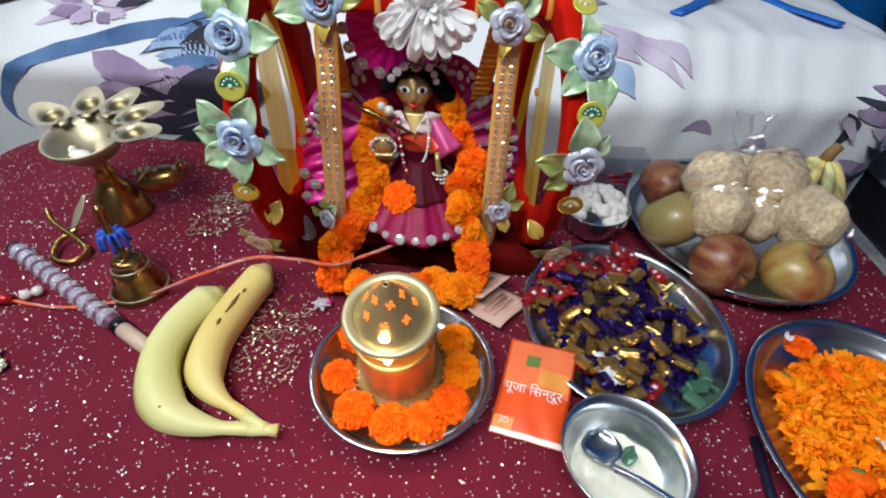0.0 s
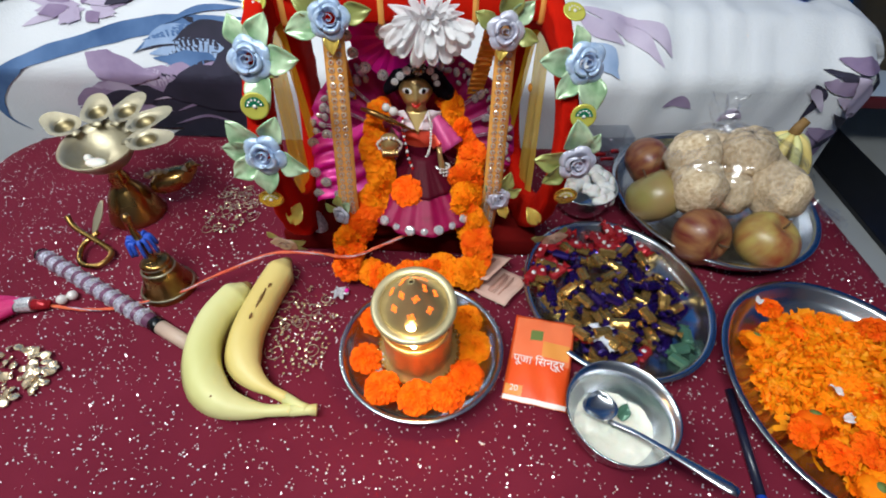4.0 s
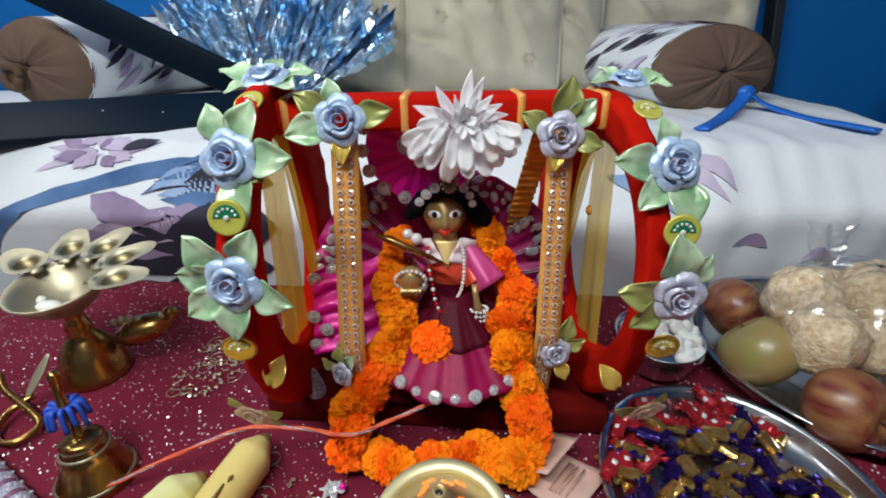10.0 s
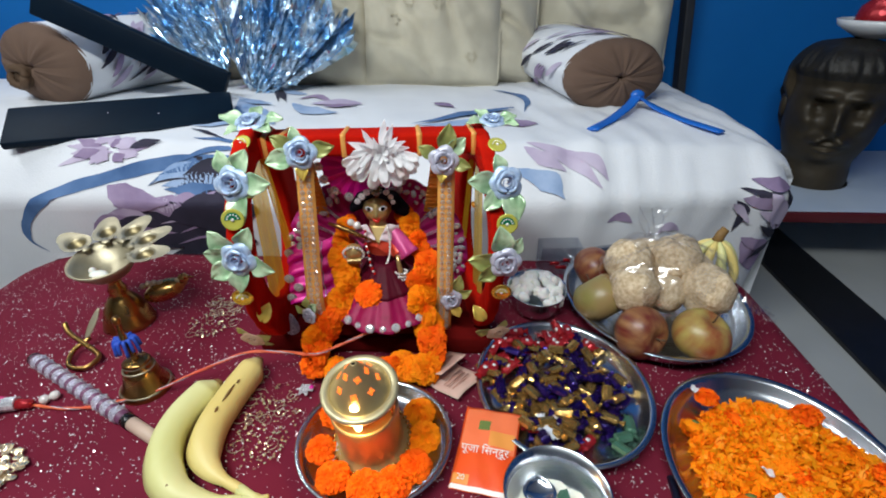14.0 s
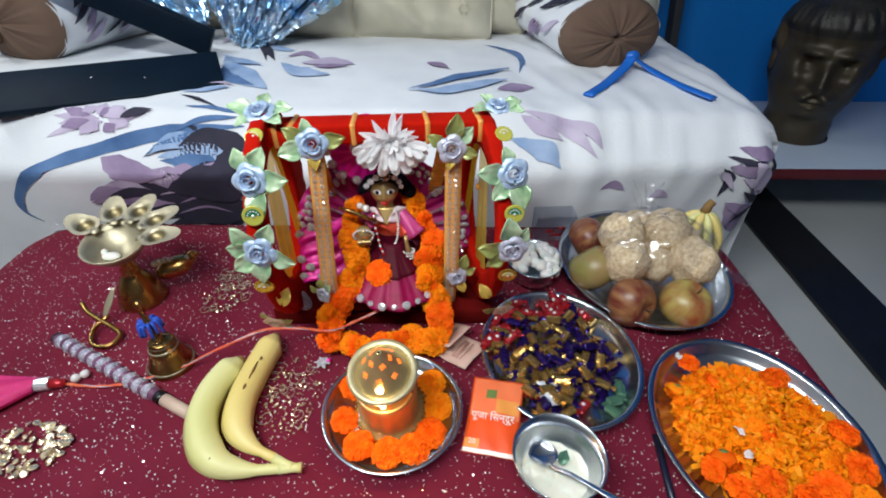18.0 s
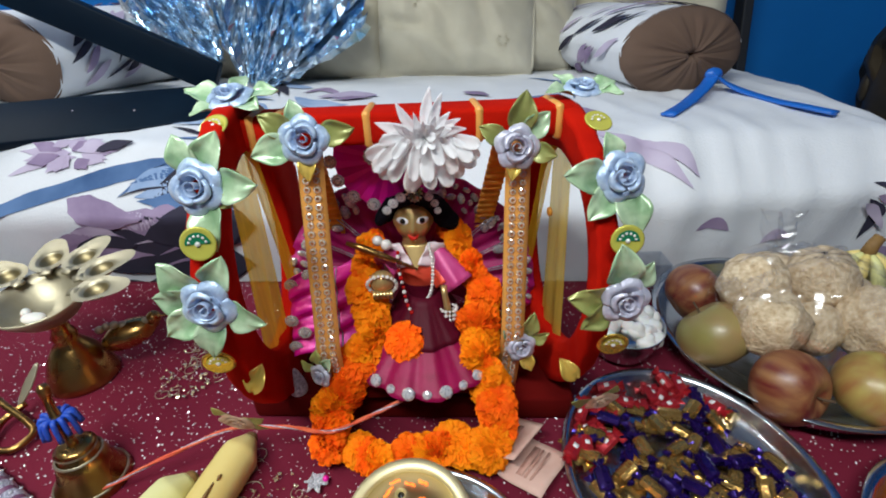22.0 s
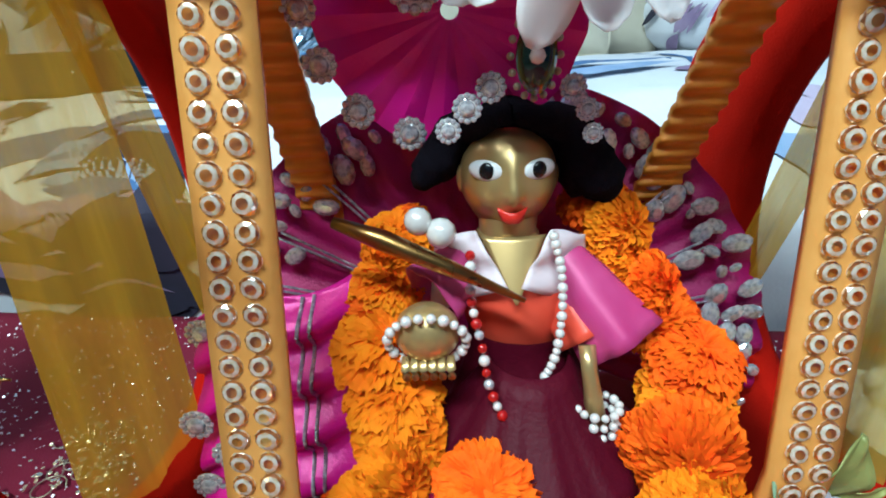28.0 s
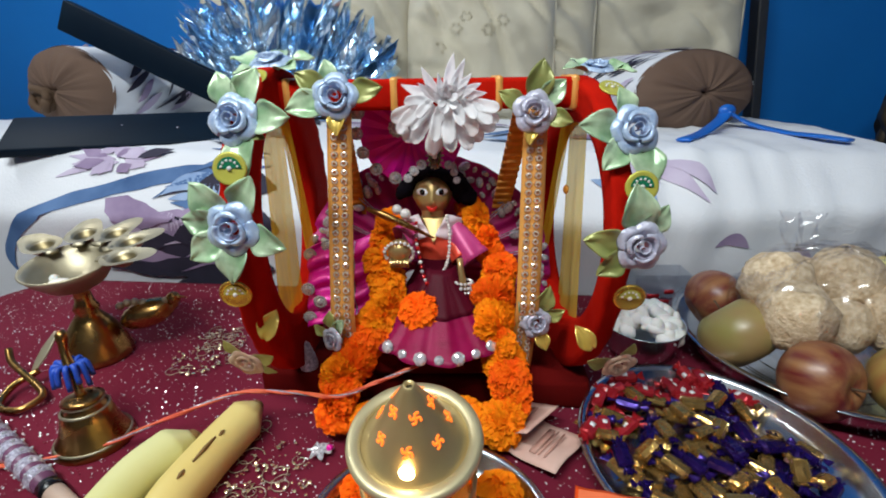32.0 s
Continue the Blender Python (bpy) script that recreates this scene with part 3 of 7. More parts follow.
day_bed = thing("day_bed", "wide day bed under a white sheet with purple and blue flowers", "bed")
geo_part("mattress", block(BX1 - BX0 - 0.12, BY1 - BY0 - 0.06, 0.20, 0.03, 3), M_SHEET, day_bed, m=pose((BX0 + BX1) / 2 - 0.02, (BY0 + BY1) / 2 + 0.02, BZ - 0.225))
geo_part("bed_base", block(BX1 - BX0 - 0.14, BY1 - BY0 - 0.08, 0.20, 0.006), M_POST, day_bed, m=pose((BX0 + BX1) / 2 - 0.03, (BY0 + BY1) / 2 + 0.02, FLOOR_Z + 0.01))
sheet_g = Geo().add(grid(lambda u, v: bed_point(BX0 + u * (BX1 + 0.030 - BX0), v), 170, 80))
# side drape at the free end
sheet_g.add(grid(lambda u, v: Vector((BX1 + 0.006 * math.sin(u * 30) * v, BY0 + 0.03 + u * (BY1 - BY0 - 0.03), BZ - 0.050 - 0.33 * v)), 40, 8))
geo_part("sheet", sheet_g, M_SHEET, day_bed)


BED_LEN = (BY1 - BY0 - 0.06) + 0.50


PRINT_COUNT = itertools.count()


def print_stroke(pts, widths):
    """A printed leaf, petal or stem: a band along pts = (x, s) on the sheet, with a half width at each point."""
    lift = 0.0016 + 0.0005 * (next(PRINT_COUNT) % 9)
    path = spline([(x, s * BED_LEN, 0.0) for x, s in pts], 9)
    ws = [widths[min(len(widths) - 1, i * len(widths) // len(path))] for i in range(len(path))]
    ws = [sum(ws[max(0, i - 2):i + 3]) / len(ws[max(0, i - 2):i + 3]) for i in range(len(ws))]

    def fn(u, v):
        i = min(len(path) - 1, round(u * (len(path) - 1)))
        d = (path[min(i + 1, len(path) - 1)] - path[max(i - 1, 0)]).normalized()
        w = ws[i] * (v - 0.5) * 2 * min(1.0, 5 * u + 0.08, 5 * (1 - u) + 0.08)
        w *= 1 + 0.025 * math.sin(i * 0.9 + v * 3)
        return bed_point(path[i].x - d.y * w, (path[i].y + d.x * w) / BED_LEN, lift)

    return grid(fn, len(path) - 1, max(4, int(2 * max(widths) / 0.006)))


def print_flower(cx, cs, r, n, seed):
    """Rows of short pointed petals round a point of the sheet."""
    rnd = random.Random(seed)
    out = []
    for k in range(n):
        a = 2 * math.pi * k / n + rnd.uniform(-0.2, 0.2)
        r0, r1 = r * rnd.uniform(0.0, 0.35), r * rnd.uniform(0.75, 1.05)
        out.append(print_stroke([(cx + q * math.cos(a), cs + q * math.sin(a) * 0.55 / BED_LEN) for q in (r0, (r0 + r1) / 2, r1)], [r * 0.10, r * 0.17, r * 0.05]))
    return out


PRINTS = {"blue": M_PRINT_BLUE, "pale": M_PRINT_PALE, "purple": M_PRINT_PURPLE, "mauve": M_PRINT_MAUVE, "dark": M_PRINT_DARK}


def printed(kind, geo):
    geo_part("printed_leaf", geo, PRINTS[kind], day_bed, kind + " leaf or petal printed on the sheet")


printed("blue", print_stroke([(-0.30, 0.598), (-0.396, 0.604), (-0.475, 0.619), (-0.553, 0.644), (-0.632, 0.670), (-0.697, 0.700), (-0.744, 0.742), (-0.756, 0.776), (-0.735, 0.800)], [0.020, 0.018, 0.014, 0.011, 0.008, 0.005]))
printed("pale", print_stroke([(-0.466, 0.653), (-0.425, 0.630), (-0.335, 0.632)], [0.010, 0.022, 0.018]))
printed("pale", print_stroke([(-0.455, 0.662), (-0.400, 0.652), (-0.330, 0.655)], [0.008, 0.020, 0.020]))
printed("blue", print_stroke([(-0.450, 0.668), (-0.400, 0.672), (-0.340, 0.680)], [0.006, 0.020, 0.022]))
printed("purple", print_stroke([(-0.545, 0.678), (-0.515, 0.690), (-0.470, 0.700)], [0.020, 0.026, 0.014]))
printed("purple", print_stroke([(-0.480, 0.692), (-0.440, 0.700), (-0.385, 0.712)], [0.014, 0.024, 0.016]))
printed("purple", print_stroke([(-0.600, 0.742), (-0.540, 0.724), (-0.480, 0.722)], [0.010, 0.022, 0.016]))
printed("mauve", print_stroke([(-0.560, 0.712), (-0.520, 0.712), (-0.490, 0.716)], [0.006, 0.014, 0.010]))
printed("dark", print_stroke([(-0.450, 0.722), (-0.380, 0.712), (-0.300, 0.712)], [0.020, 0.040, 0.040]))
printed("dark", print_stroke([(-0.480, 0.768), (-0.400, 0.768), (-0.310, 0.775)], [0.026, 0.046, 0.040]))
printed("dark", print_stroke([(-0.400, 0.684), (-0.350, 0.668), (-0.305, 0.655)], [0.010, 0.018, 0.014]))
printed("purple", print_stroke([(-0.430, 0.745), (-0.380, 0.742), (-0.330, 0.744)], [0.004, 0.008, 0.004]))
printed("dark", print_stroke([(-0.620, 0.830), (-0.520, 0.826), (-0.420, 0.835)], [0.020, 0.030, 0.020]))
printed("dark", print_stroke([(-0.600, 0.742), (-0.540, 0.728), (-0.470, 0.722), (-0.400, 0.726), (-0.340, 0.735)], [0.010, 0.024, 0.034, 0.040, 0.036]))
printed("dark", print_stroke([(-0.585, 0.772), (-0.510, 0.760), (-0.440, 0.756), (-0.360, 0.762)], [0.014, 0.030, 0.034, 0.030]))
printed("purple", print_stroke([(-0.610, 0.752), (-0.560, 0.742), (-0.500, 0.748), (-0.450, 0.752)], [0.008, 0.015, 0.015, 0.006]))
printed("mauve", print_stroke([(-0.470, 0.732), (-0.420, 0.722), (-0.370, 0.716)], [0.002, 0.006, 0.003]))
printed("purple", print_stroke([(-0.555, 0.662), (-0.530, 0.676), (-0.490, 0.688), (-0.440, 0.694)], [0.016, 0.024, 0.022, 0.010]))
printed("mauve", print_stroke([(-0.440, 0.668), (-0.400, 0.676), (-0.350, 0.690)], [0.010, 0.022, 0.018]))
printed("blue", print_stroke([(-0.465, 0.640), (-0.410, 0.622), (-0.350, 0.606)], [0.004, 0.010, 0.010]))
for k, geo in enumerate(print_flower(-0.565, 0.580, 0.085, 15, 3)):
    printed("mauve" if k % 3 else "purple", geo)
printed("dark", print_stroke([(-0.525, 0.583), (-0.500, 0.566), (-0.470, 0.560)], [0.008, 0.014, 0.006]))
printed("blue", print_stroke([(-0.420, 0.537), (-0.370, 0.545), (-0.310, 0.566)], [0.004, 0.007, 0.006]))
printed("dark", print_stroke([(-0.405, 0.160), (-0.370, 0.230), (-0.322, 0.318)], [0.006, 0.014, 0.006]))
printed("pale", print_stroke([(-0.440, 0.300), (-0.370, 0.400), (-0.290, 0.470)], [0.014, 0.034, 0.018]))
printed("blue", print_stroke([(-0.420, 0.360), (-0.380, 0.420), (-0.320, 0.455)], [0.008, 0.016, 0.008]))
printed("pale", print_stroke([(-0.300, 0.340), (-0.250, 0.380), (-0.180, 0.400)], [0.012, 0.028, 0.012]))
printed("mauve", print_stroke([(-0.260, 0.330), (-0.200, 0.325), (-0.140, 0.340)], [0.014, 0.026, 0.014]))
printed("purple", print_stroke([(-0.230, 0.350), (-0.190, 0.356), (-0.150, 0.350)], [0.006, 0.012, 0.006]))
printed("blue", print_stroke([(-0.010, 0.478), (0.088, 0.420), (0.200, 0.360)], [0.006, 0.014, 0.010]))
printed("pale", print_stroke([(-0.007, 0.480), (0.071, 0.474), (0.192, 0.425)], [0.005, 0.016, 0.014]))
printed("blue", print_stroke([(0.160, 0.180), (0.220, 0.240), (0.236, 0.300), (0.222, 0.370)], [0.008, 0.012, 0.008, 0.005]))
printed("purple", print_stroke([(0.165, 0.470), (0.200, 0.458), (0.240, 0.452)], [0.012, 0.022, 0.012]))
printed("mauve", print_stroke([(0.205, 0.558), (0.273, 0.590), (0.334, 0.666)], [0.010, 0.020, 0.008]))
printed("mauve", print_stroke([(0.200, 0.570), (0.235, 0.600), (0.275, 0.628)], [0.010, 0.018, 0.008]))
printed("mauve", print_stroke([(0.262, 0.575), (0.318, 0.605), (0.345, 0.650)], [0.006, 0.014, 0.006]))
printed("pale", print_stroke([(0.180, 0.622), (0.240, 0.648), (0.270, 0.684)], [0.012, 0.024, 0.006]))
printed("purple", print_stroke([(0.020, 0.330), (0.045, 0.345), (0.070, 0.372)], [0.008, 0.014, 0.006]))
printed("purple", print_stroke([(0.585, 0.655), (0.620, 0.668), (0.655, 0.672)], [0.010, 0.020, 0.014]))
printed("mauve", print_stroke([(0.610, 0.690), (0.640, 0.720), (0.650, 0.760)], [0.010, 0.022, 0.014]))
printed("dark", print_stroke([(0.640, 0.672), (0.660, 0.700), (0.655, 0.740)], [0.006, 0.012, 0.008]))
printed("purple", print_stroke([(0.600, 0.780), (0.630, 0.810), (0.650, 0.850)], [0.012, 0.022, 0.014]))
printed("dark", print_stroke([(0.560, 0.700), (0.580, 0.720), (0.575, 0.760)], [0.004, 0.009, 0.005]))
printed("dark", print_stroke([(-0.475, 0.754), (-0.421, 0.727), (-0.373, 0.717), (-0.337, 0.742)], [0.005, 0.012, 0.014, 0.011]))
printed("dark", print_stroke([(-0.478, 0.784), (-0.416, 0.757), (-0.363, 0.752), (-0.33, 0.792)], [0.010, 0.017, 0.020, 0.014]))
printed("dark", print_stroke([(-0.486, 0.804), (-0.41, 0.787), (-0.342, 0.792)], [0.008, 0.016, 0.016]))
printed("purple", print_stroke([(-0.442, 0.752), (-0.391, 0.734), (-0.351, 0.732)], [0.002, 0.004, 0.002]))
printed("purple", print_stroke([(-0.458, 0.777), (-0.394, 0.759), (-0.347, 0.772)], [0.002, 0.003, 0.002]))
printed("dark", print_stroke([(-0.369, 0.695), (-0.331, 0.672), (-0.314, 0.645)], [0.011, 0.022, 0.017]))
printed("blue", print_stroke([(-0.481, 0.662), (-0.447, 0.638), (-0.394, 0.633), (-0.335, 0.648)], [0.003, 0.007, 0.009, 0.008]))
printed("pale", print_stroke([(-0.438, 0.672), (-0.394, 0.653), (-0.34, 0.655)], [0.003, 0.011, 0.013]))
printed("pale", print_stroke([(-0.43, 0.68), (-0.389, 0.662), (-0.351, 0.658)], [0.002, 0.007, 0.007]))
printed("dark", print_stroke([(-0.48, 0.662), (-0.447, 0.65), (-0.404, 0.645)], [0.001, 0.002, 0.002]))
printed("purple", print_stroke([(-0.546, 0.687), (-0.522, 0.682), (-0.493, 0.702)], [0.012, 0.017, 0.011]))
printed("mauve", print_stroke([(-0.493, 0.702), (-0.452, 0.697), (-0.404, 0.71)], [0.009, 0.014, 0.006]))
printed("purple", print_stroke([(-0.439, 0.69), (-0.406, 0.685), (-0.375, 0.707)], [0.006, 0.014, 0.014]))
printed("purple", print_stroke([(-0.609, 0.747), (-0.57, 0.725), (-0.524, 0.72)], [0.008, 0.011, 0.007]))
printed("dark", print_stroke([(-0.574, 0.744), (-0.516, 0.727), (-0.469, 0.734)], [0.009, 0.012, 0.013]))
printed("dark", print_stroke([(-0.406, 0.595), (-0.384, 0.605), (-0.351, 0.625)], [0.004, 0.008, 0.003]))
printed("mauve", print_stroke([(-0.657, 0.623), (-0.599, 0.595), (-0.557, 0.588)], [0.007, 0.013, 0.008]))
printed("dark", print_stroke([(0.564, 0.677), (0.597, 0.69), (0.634, 0.697)], [0.005, 0.008, 0.005]))
printed("purple", print_stroke([(0.57, 0.697), (0.609, 0.707), (0.649, 0.702)], [0.008, 0.012, 0.007]))
printed("mauve", print_stroke([(0.603, 0.72), (0.634, 0.734), (0.66, 0.737)], [0.006, 0.010, 0.006]))
printed("dark", print_stroke([(0.615, 0.747), (0.65, 0.769), (0.672, 0.774)], [0.005, 0.009, 0.005]))
printed("purple", print_stroke([(0.595, 0.772), (0.634, 0.789), (0.673, 0.804)], [0.009, 0.013, 0.008]))
printed("dark", print_stroke([(0.621, 0.816), (0.641, 0.804), (0.663, 0.782)], [0.004, 0.008, 0.005]))
printed("mauve", print_stroke([(0.596, 0.744), (0.572, 0.717), (0.555, 0.705)], [0.004, 0.007, 0.004]))
printed("purple", print_stroke([(0.351, 0.732), (0.373, 0.722), (0.395, 0.734)], [0.005, 0.010, 0.005]))
printed("mauve", print_stroke([(0.445, 0.757), (0.46, 0.744), (0.481, 0.752)], [0.005, 0.010, 0.005]))
printed("dark", print_stroke([(-0.425, 0.662), (-0.37, 0.633), (-0.285, 0.64)], [0.018, 0.035, 0.028]))
printed("dark", print_stroke([(-0.439, 0.717), (-0.366, 0.705), (-0.276, 0.702)], [0.021, 0.039, 0.035]))
printed("dark", print_stroke([(-0.456, 0.772), (-0.378, 0.764), (-0.299, 0.767)], [0.014, 0.028, 0.028]))
printed("blue", print_stroke([(-0.432, 0.613), (-0.381, 0.583), (-0.311, 0.578)], [0.004, 0.008, 0.006]))
printed("purple", print_stroke([(-0.404, 0.692), (-0.35, 0.675), (-0.295, 0.682)], [0.003, 0.006, 0.003]))
printed("mauve", print_stroke([(-0.495, 0.194), (-0.47, 0.129), (-0.408, 0.151)], [0.009, 0.017, 0.009]))
printed("pale", print_stroke([(-0.448, 0.293), (-0.389, 0.335), (-0.336, 0.357)], [0.005, 0.014, 0.007]))
printed("dark", print_stroke([(-0.461, 0.052), (-0.394, 0.191), (-0.34, 0.32)], [0.004, 0.009, 0.004]))
printed("pale", print_stroke([(-0.416, 0.129), (-0.341, 0.228), (-0.296, 0.246)], [0.006, 0.016, 0.010]))
printed("purple", print_stroke([(-0.302, 0.29), (-0.268, 0.261), (-0.217, 0.318)], [0.008, 0.014, 0.008]))
printed("dark", print_stroke([(-0.446, 0.501), (-0.409, 0.514), (-0.356, 0.546)], [0.002, 0.005, 0.002]))
printed("pale", print_stroke([(-0.452, 0.489), (-0.408, 0.479), (-0.366, 0.464)], [0.004, 0.011, 0.008]))
printed("mauve", print_stroke([(-0.438, 0.466), (-0.405, 0.447), (-0.361, 0.454)], [0.004, 0.008, 0.005]))
printed("blue", print_stroke([(-1.150, 0.600), (-1.000, 0.590), (-0.880, 0.620)], [0.010, 0.020, 0.010]))


# bolsters
def bolster(cx, cy, length, turn, tie, rx=0.114, rz=0.074):
    ob = thing("bolster", "white floral bolster with a gathered brown end" + (" and a blue tie" if tie else ""), "bolster", pose(cx, cy, BZ + rz - 0.004, 0, 0, turn), "bolsters on the day bed")
    body = grid(lambda u, v: ((rx + 0.003 * math.sin(9 * u * 6.283)) * math.cos(2 * math.pi * u), 0.03 + v * length, rz * math.sin(2 * math.pi * u)), 36, 12, wrap_u=True)
    geo_part("roll", body, M_SHEET, ob)

    def cap(u, v):
        r = 1 - v
        a = 2 * math.pi * u
        wr = (0.0016 * math.sin(a * 26 + 2 * math.sin(3 * a)) + 0.0018 * math.sin(a * 11 + 1.3)) * math.sin(math.pi * r) + 0.0015 * math.sin(a * 5)
        bulge = -0.045 * math.sqrt(max(0, 1 - r ** 2.2)) + (0.018 if v > 0.9 else 0) * (v - 0.9) * 10
        return (rx * 1.01 * r * math.cos(a), 0.035 + bulge + wr, rz * 1.01 * r * math.sin(a))

    geo_part("gathered_cap", grid(cap, 88, 14, wrap_u=True), M_BROWN, ob)
    rnd = random.Random(int(cx * 100))
    for _ in range(46):
        a0, y0, ln, w = rnd.uniform(-0.6, 3.6), rnd.uniform(0.05, length - 0.1), rnd.uniform(0.03, 0.09), rnd.uniform(0.008, 0.026)

        def fn(u, v, a0=a0, y0=y0, ln=ln, w=w):
            a = a0 + (v - 0.5) * w * math.sin(math.pi * (0.03 + 0.94 * u)) / 0.09 + 0.5 * u
            return ((rx + 0.0045 + w * 0.05) * math.cos(a), y0 + ln * u, (rz + 0.0045 + w * 0.05) * math.sin(a))

        geo_part("printed_leaf", grid(fn, 8, 3), rnd.choice((M_PRINT_PURPLE, M_PRINT_MAUVE, M_PRINT_DARK)), ob)
    if tie:
        knot = Geo().add(ball(0.013, 12, 8, 1.2, 0.8, 0.9), pose(0.025, -0.036, -0.030))
        for pts in (((0.025, -0.036, -0.030), (0.000, -0.055, -0.045), (-0.060, -0.100, -0.060), (-0.122, -0.148, -0.064)), ((0.025, -0.036, -0.030), (0.055, -0.055, -0.050), (0.076, -0.115, -0.060), (0.085, -0.170, -0.060), (0.100, -0.215, -0.062))):
            knot.add(tube(spline(pts, 6), 0.0115, 8, 0.30))
        geo_part("ribbon_tie", knot, M_RIBBON_BLUE, ob, "blue satin ribbon tied in a bow")
    else:
        geo_part("dark_knot", Geo().add(ball(0.026, 18, 12, 1, 0.6, 1), pose(-0.020, -0.012, -0.018)).add(tube([Vector((-0.020 + 0.024 * math.cos(a), -0.026 + 0.004 * math.sin(3 * a), -0.018 + 0.022 * math.sin(a))) for a in [0.314 * i for i in range(21)]], 0.009, 8)), M_STEM, ob, "dark gathered knot")
    return ob


bolster(0.424, 1.036, 0.46, 12, True, 0.116, 0.076)
bolster(-0.905, 1.070, 0.40, -17, False, 0.140, 0.092)


# cushions
def cushion(name_label, cx, cy, cz, w, h, tx, tz, roll=0.0, motif=True):
    ob = thing("cushion", name_label, "cushion", pose(cx, cy, cz, tx, roll, tz), "beige cushions on the day bed")
    rnd = random.Random(int(abs(cx) * 1000))
    ph = rnd.uniform(0, 9)

    def fn(side):
        def surf(u, v):
            a, b = 2 * u - 1, 2 * v - 1
            edge = (1 - a ** 4) * (1 - b ** 4)
            pinch = 1 - 0.07 * (1 - abs(a) ** 3) * b * b
            pz = 1 - 0.06 * (1 - abs(b) ** 3) * a * a
            t = 0.072 * max(0, edge) ** 0.6
            crease = 0.020 * noise.noise((a * 1.5 + ph, b * 1.5, side)) + 0.004 * noise.noise((a * 5 + ph, b * 5, side))
            crease += 0.011 * math.sin(3.2 * a + 5.0 * b + ph + 2.5 * noise.noise((a * 1.3, b * 1.3, ph))) ** 3 * edge
            crease -= 0.026 * max(0.0, 0.13 - abs(noise.noise((a * 1.3 + 0.9 * b + ph, b * 0.8, 7.0)))) / 0.13 * edge
            return (a * w / 2 * pinch, side * (t + crease * (edge > 0.02)), h / 2 + b * h / 2 * pz)
        return surf

    g = Geo().add(grid(fn(-1), 44, 44)).add(([p for p in grid(fn(1), 44, 44)[0]], [q[::-1] for q in grid(fn(1), 44, 44)[1]]))
    geo_part("cover", g, M_CUSHION, ob)
    geo_part("piping", tube([Vector(fn(-1)(u, v)) for u, v in [(i / 20, 0) for i in range(20)] + [(1, i / 20) for i in range(20)] + [(1 - i / 20, 1) for i in range(20)] + [(0, 1 - i / 20) for i in range(21)]], 0.0035, 6), M_CUSHION, ob)
    if motif:
        s = fn(-1)
        for _ in range(7):
            u0, v0 = rnd.uniform(0.15, 0.85), rnd.uniform(0.15, 0.85)
            p = Vector(s(u0, v0))
            g2 = Geo()
            for k in range(6):
                a = k * math.pi / 3
                g2.add(tube([p + Vector((0.011 * math.cos(a) + 0.004 * math.cos(a + q), -0.003, 0.011 * math.sin(a) + 0.004 * math.sin(a + q))) for q in (0, 1.57, 3.14, 4.71, 6.28)], 0.0007, 4))
            geo_part("printed_motif", g2, M_CUSHION_PRINT, ob)
    return ob


cushion("square beige velvet cushion with small gold motifs, leaning on the bed", -0.345, 1.305, BZ + 0.008, 0.35, 0.32, -14, 2)
cushion("square beige velvet cushion with soft creases, leaning on the bed", -0.002, 1.295, BZ + 0.008, 0.36, 0.33, -16, -3)
cushion("beige cushion half hidden behind another, leaning on the bed", 0.130, 1.375, BZ + 0.006, 0.30, 0.33, -12, -6, 0, False)
cushion("long beige back cushion resting on the bed against the wall", -0.56, 1.44, BZ + 0.0, 0.44, 0.36, -8, 0, 0, False)
cushion("beige back cushion resting on the bed against the wall", 0.44, 1.46, BZ + 0.0, 0.44, 0.33, -8, -4, 0, False)

# navy gift box, open, and its foil filling
gift_box = thing("gift_box", "open navy cardboard box with its lid raised, lying on the bed", "box", pose(-0.628, 0.940, BZ + 0.010, 0, 0, 12.2))
ON_BED = pose(-0.628, 0.940, BZ + 0.010, 0, 0, 12.2).inverted()
TRAY = ON_BED @ pose(-0.584, 0.884, 0.204, 25, 0, 23.8)
tray = geo_part("tray", Geo().add(block(0.398, 0.104, 0.016, 0.003), pose(0, 0, 0)).add(block(0.388, 0.008, 0.030, 0.002), pose(0, 0.050, -0.0155)).add(block(0.008, 0.068, 0.026, 0.002), pose(0.194, 0.012, -0.0115)).add(block(0.008, 0.068, 0.026, 0.002), pose(-0.194, 0.012, -0.0115)), M_NAVY_BOX, gift_box, "navy tray tipped forward on the sheet", m=TRAY)
for x, y in ((-0.03, 0.012), (0.06, -0.004)):
    geo_part("sparkle_dot", ball(0.0016, 8, 6, 1, 1, 0.3), M_SEQUIN, tray, m=pose(x, y, 0.016))
geo_part("lid", block(0.392, 0.026, 0.058, 0.003), M_NAVY_BOX, gift_box, "raised navy lid", m=pose(0.012, 0.098, 0.104, 0, 27, -6))


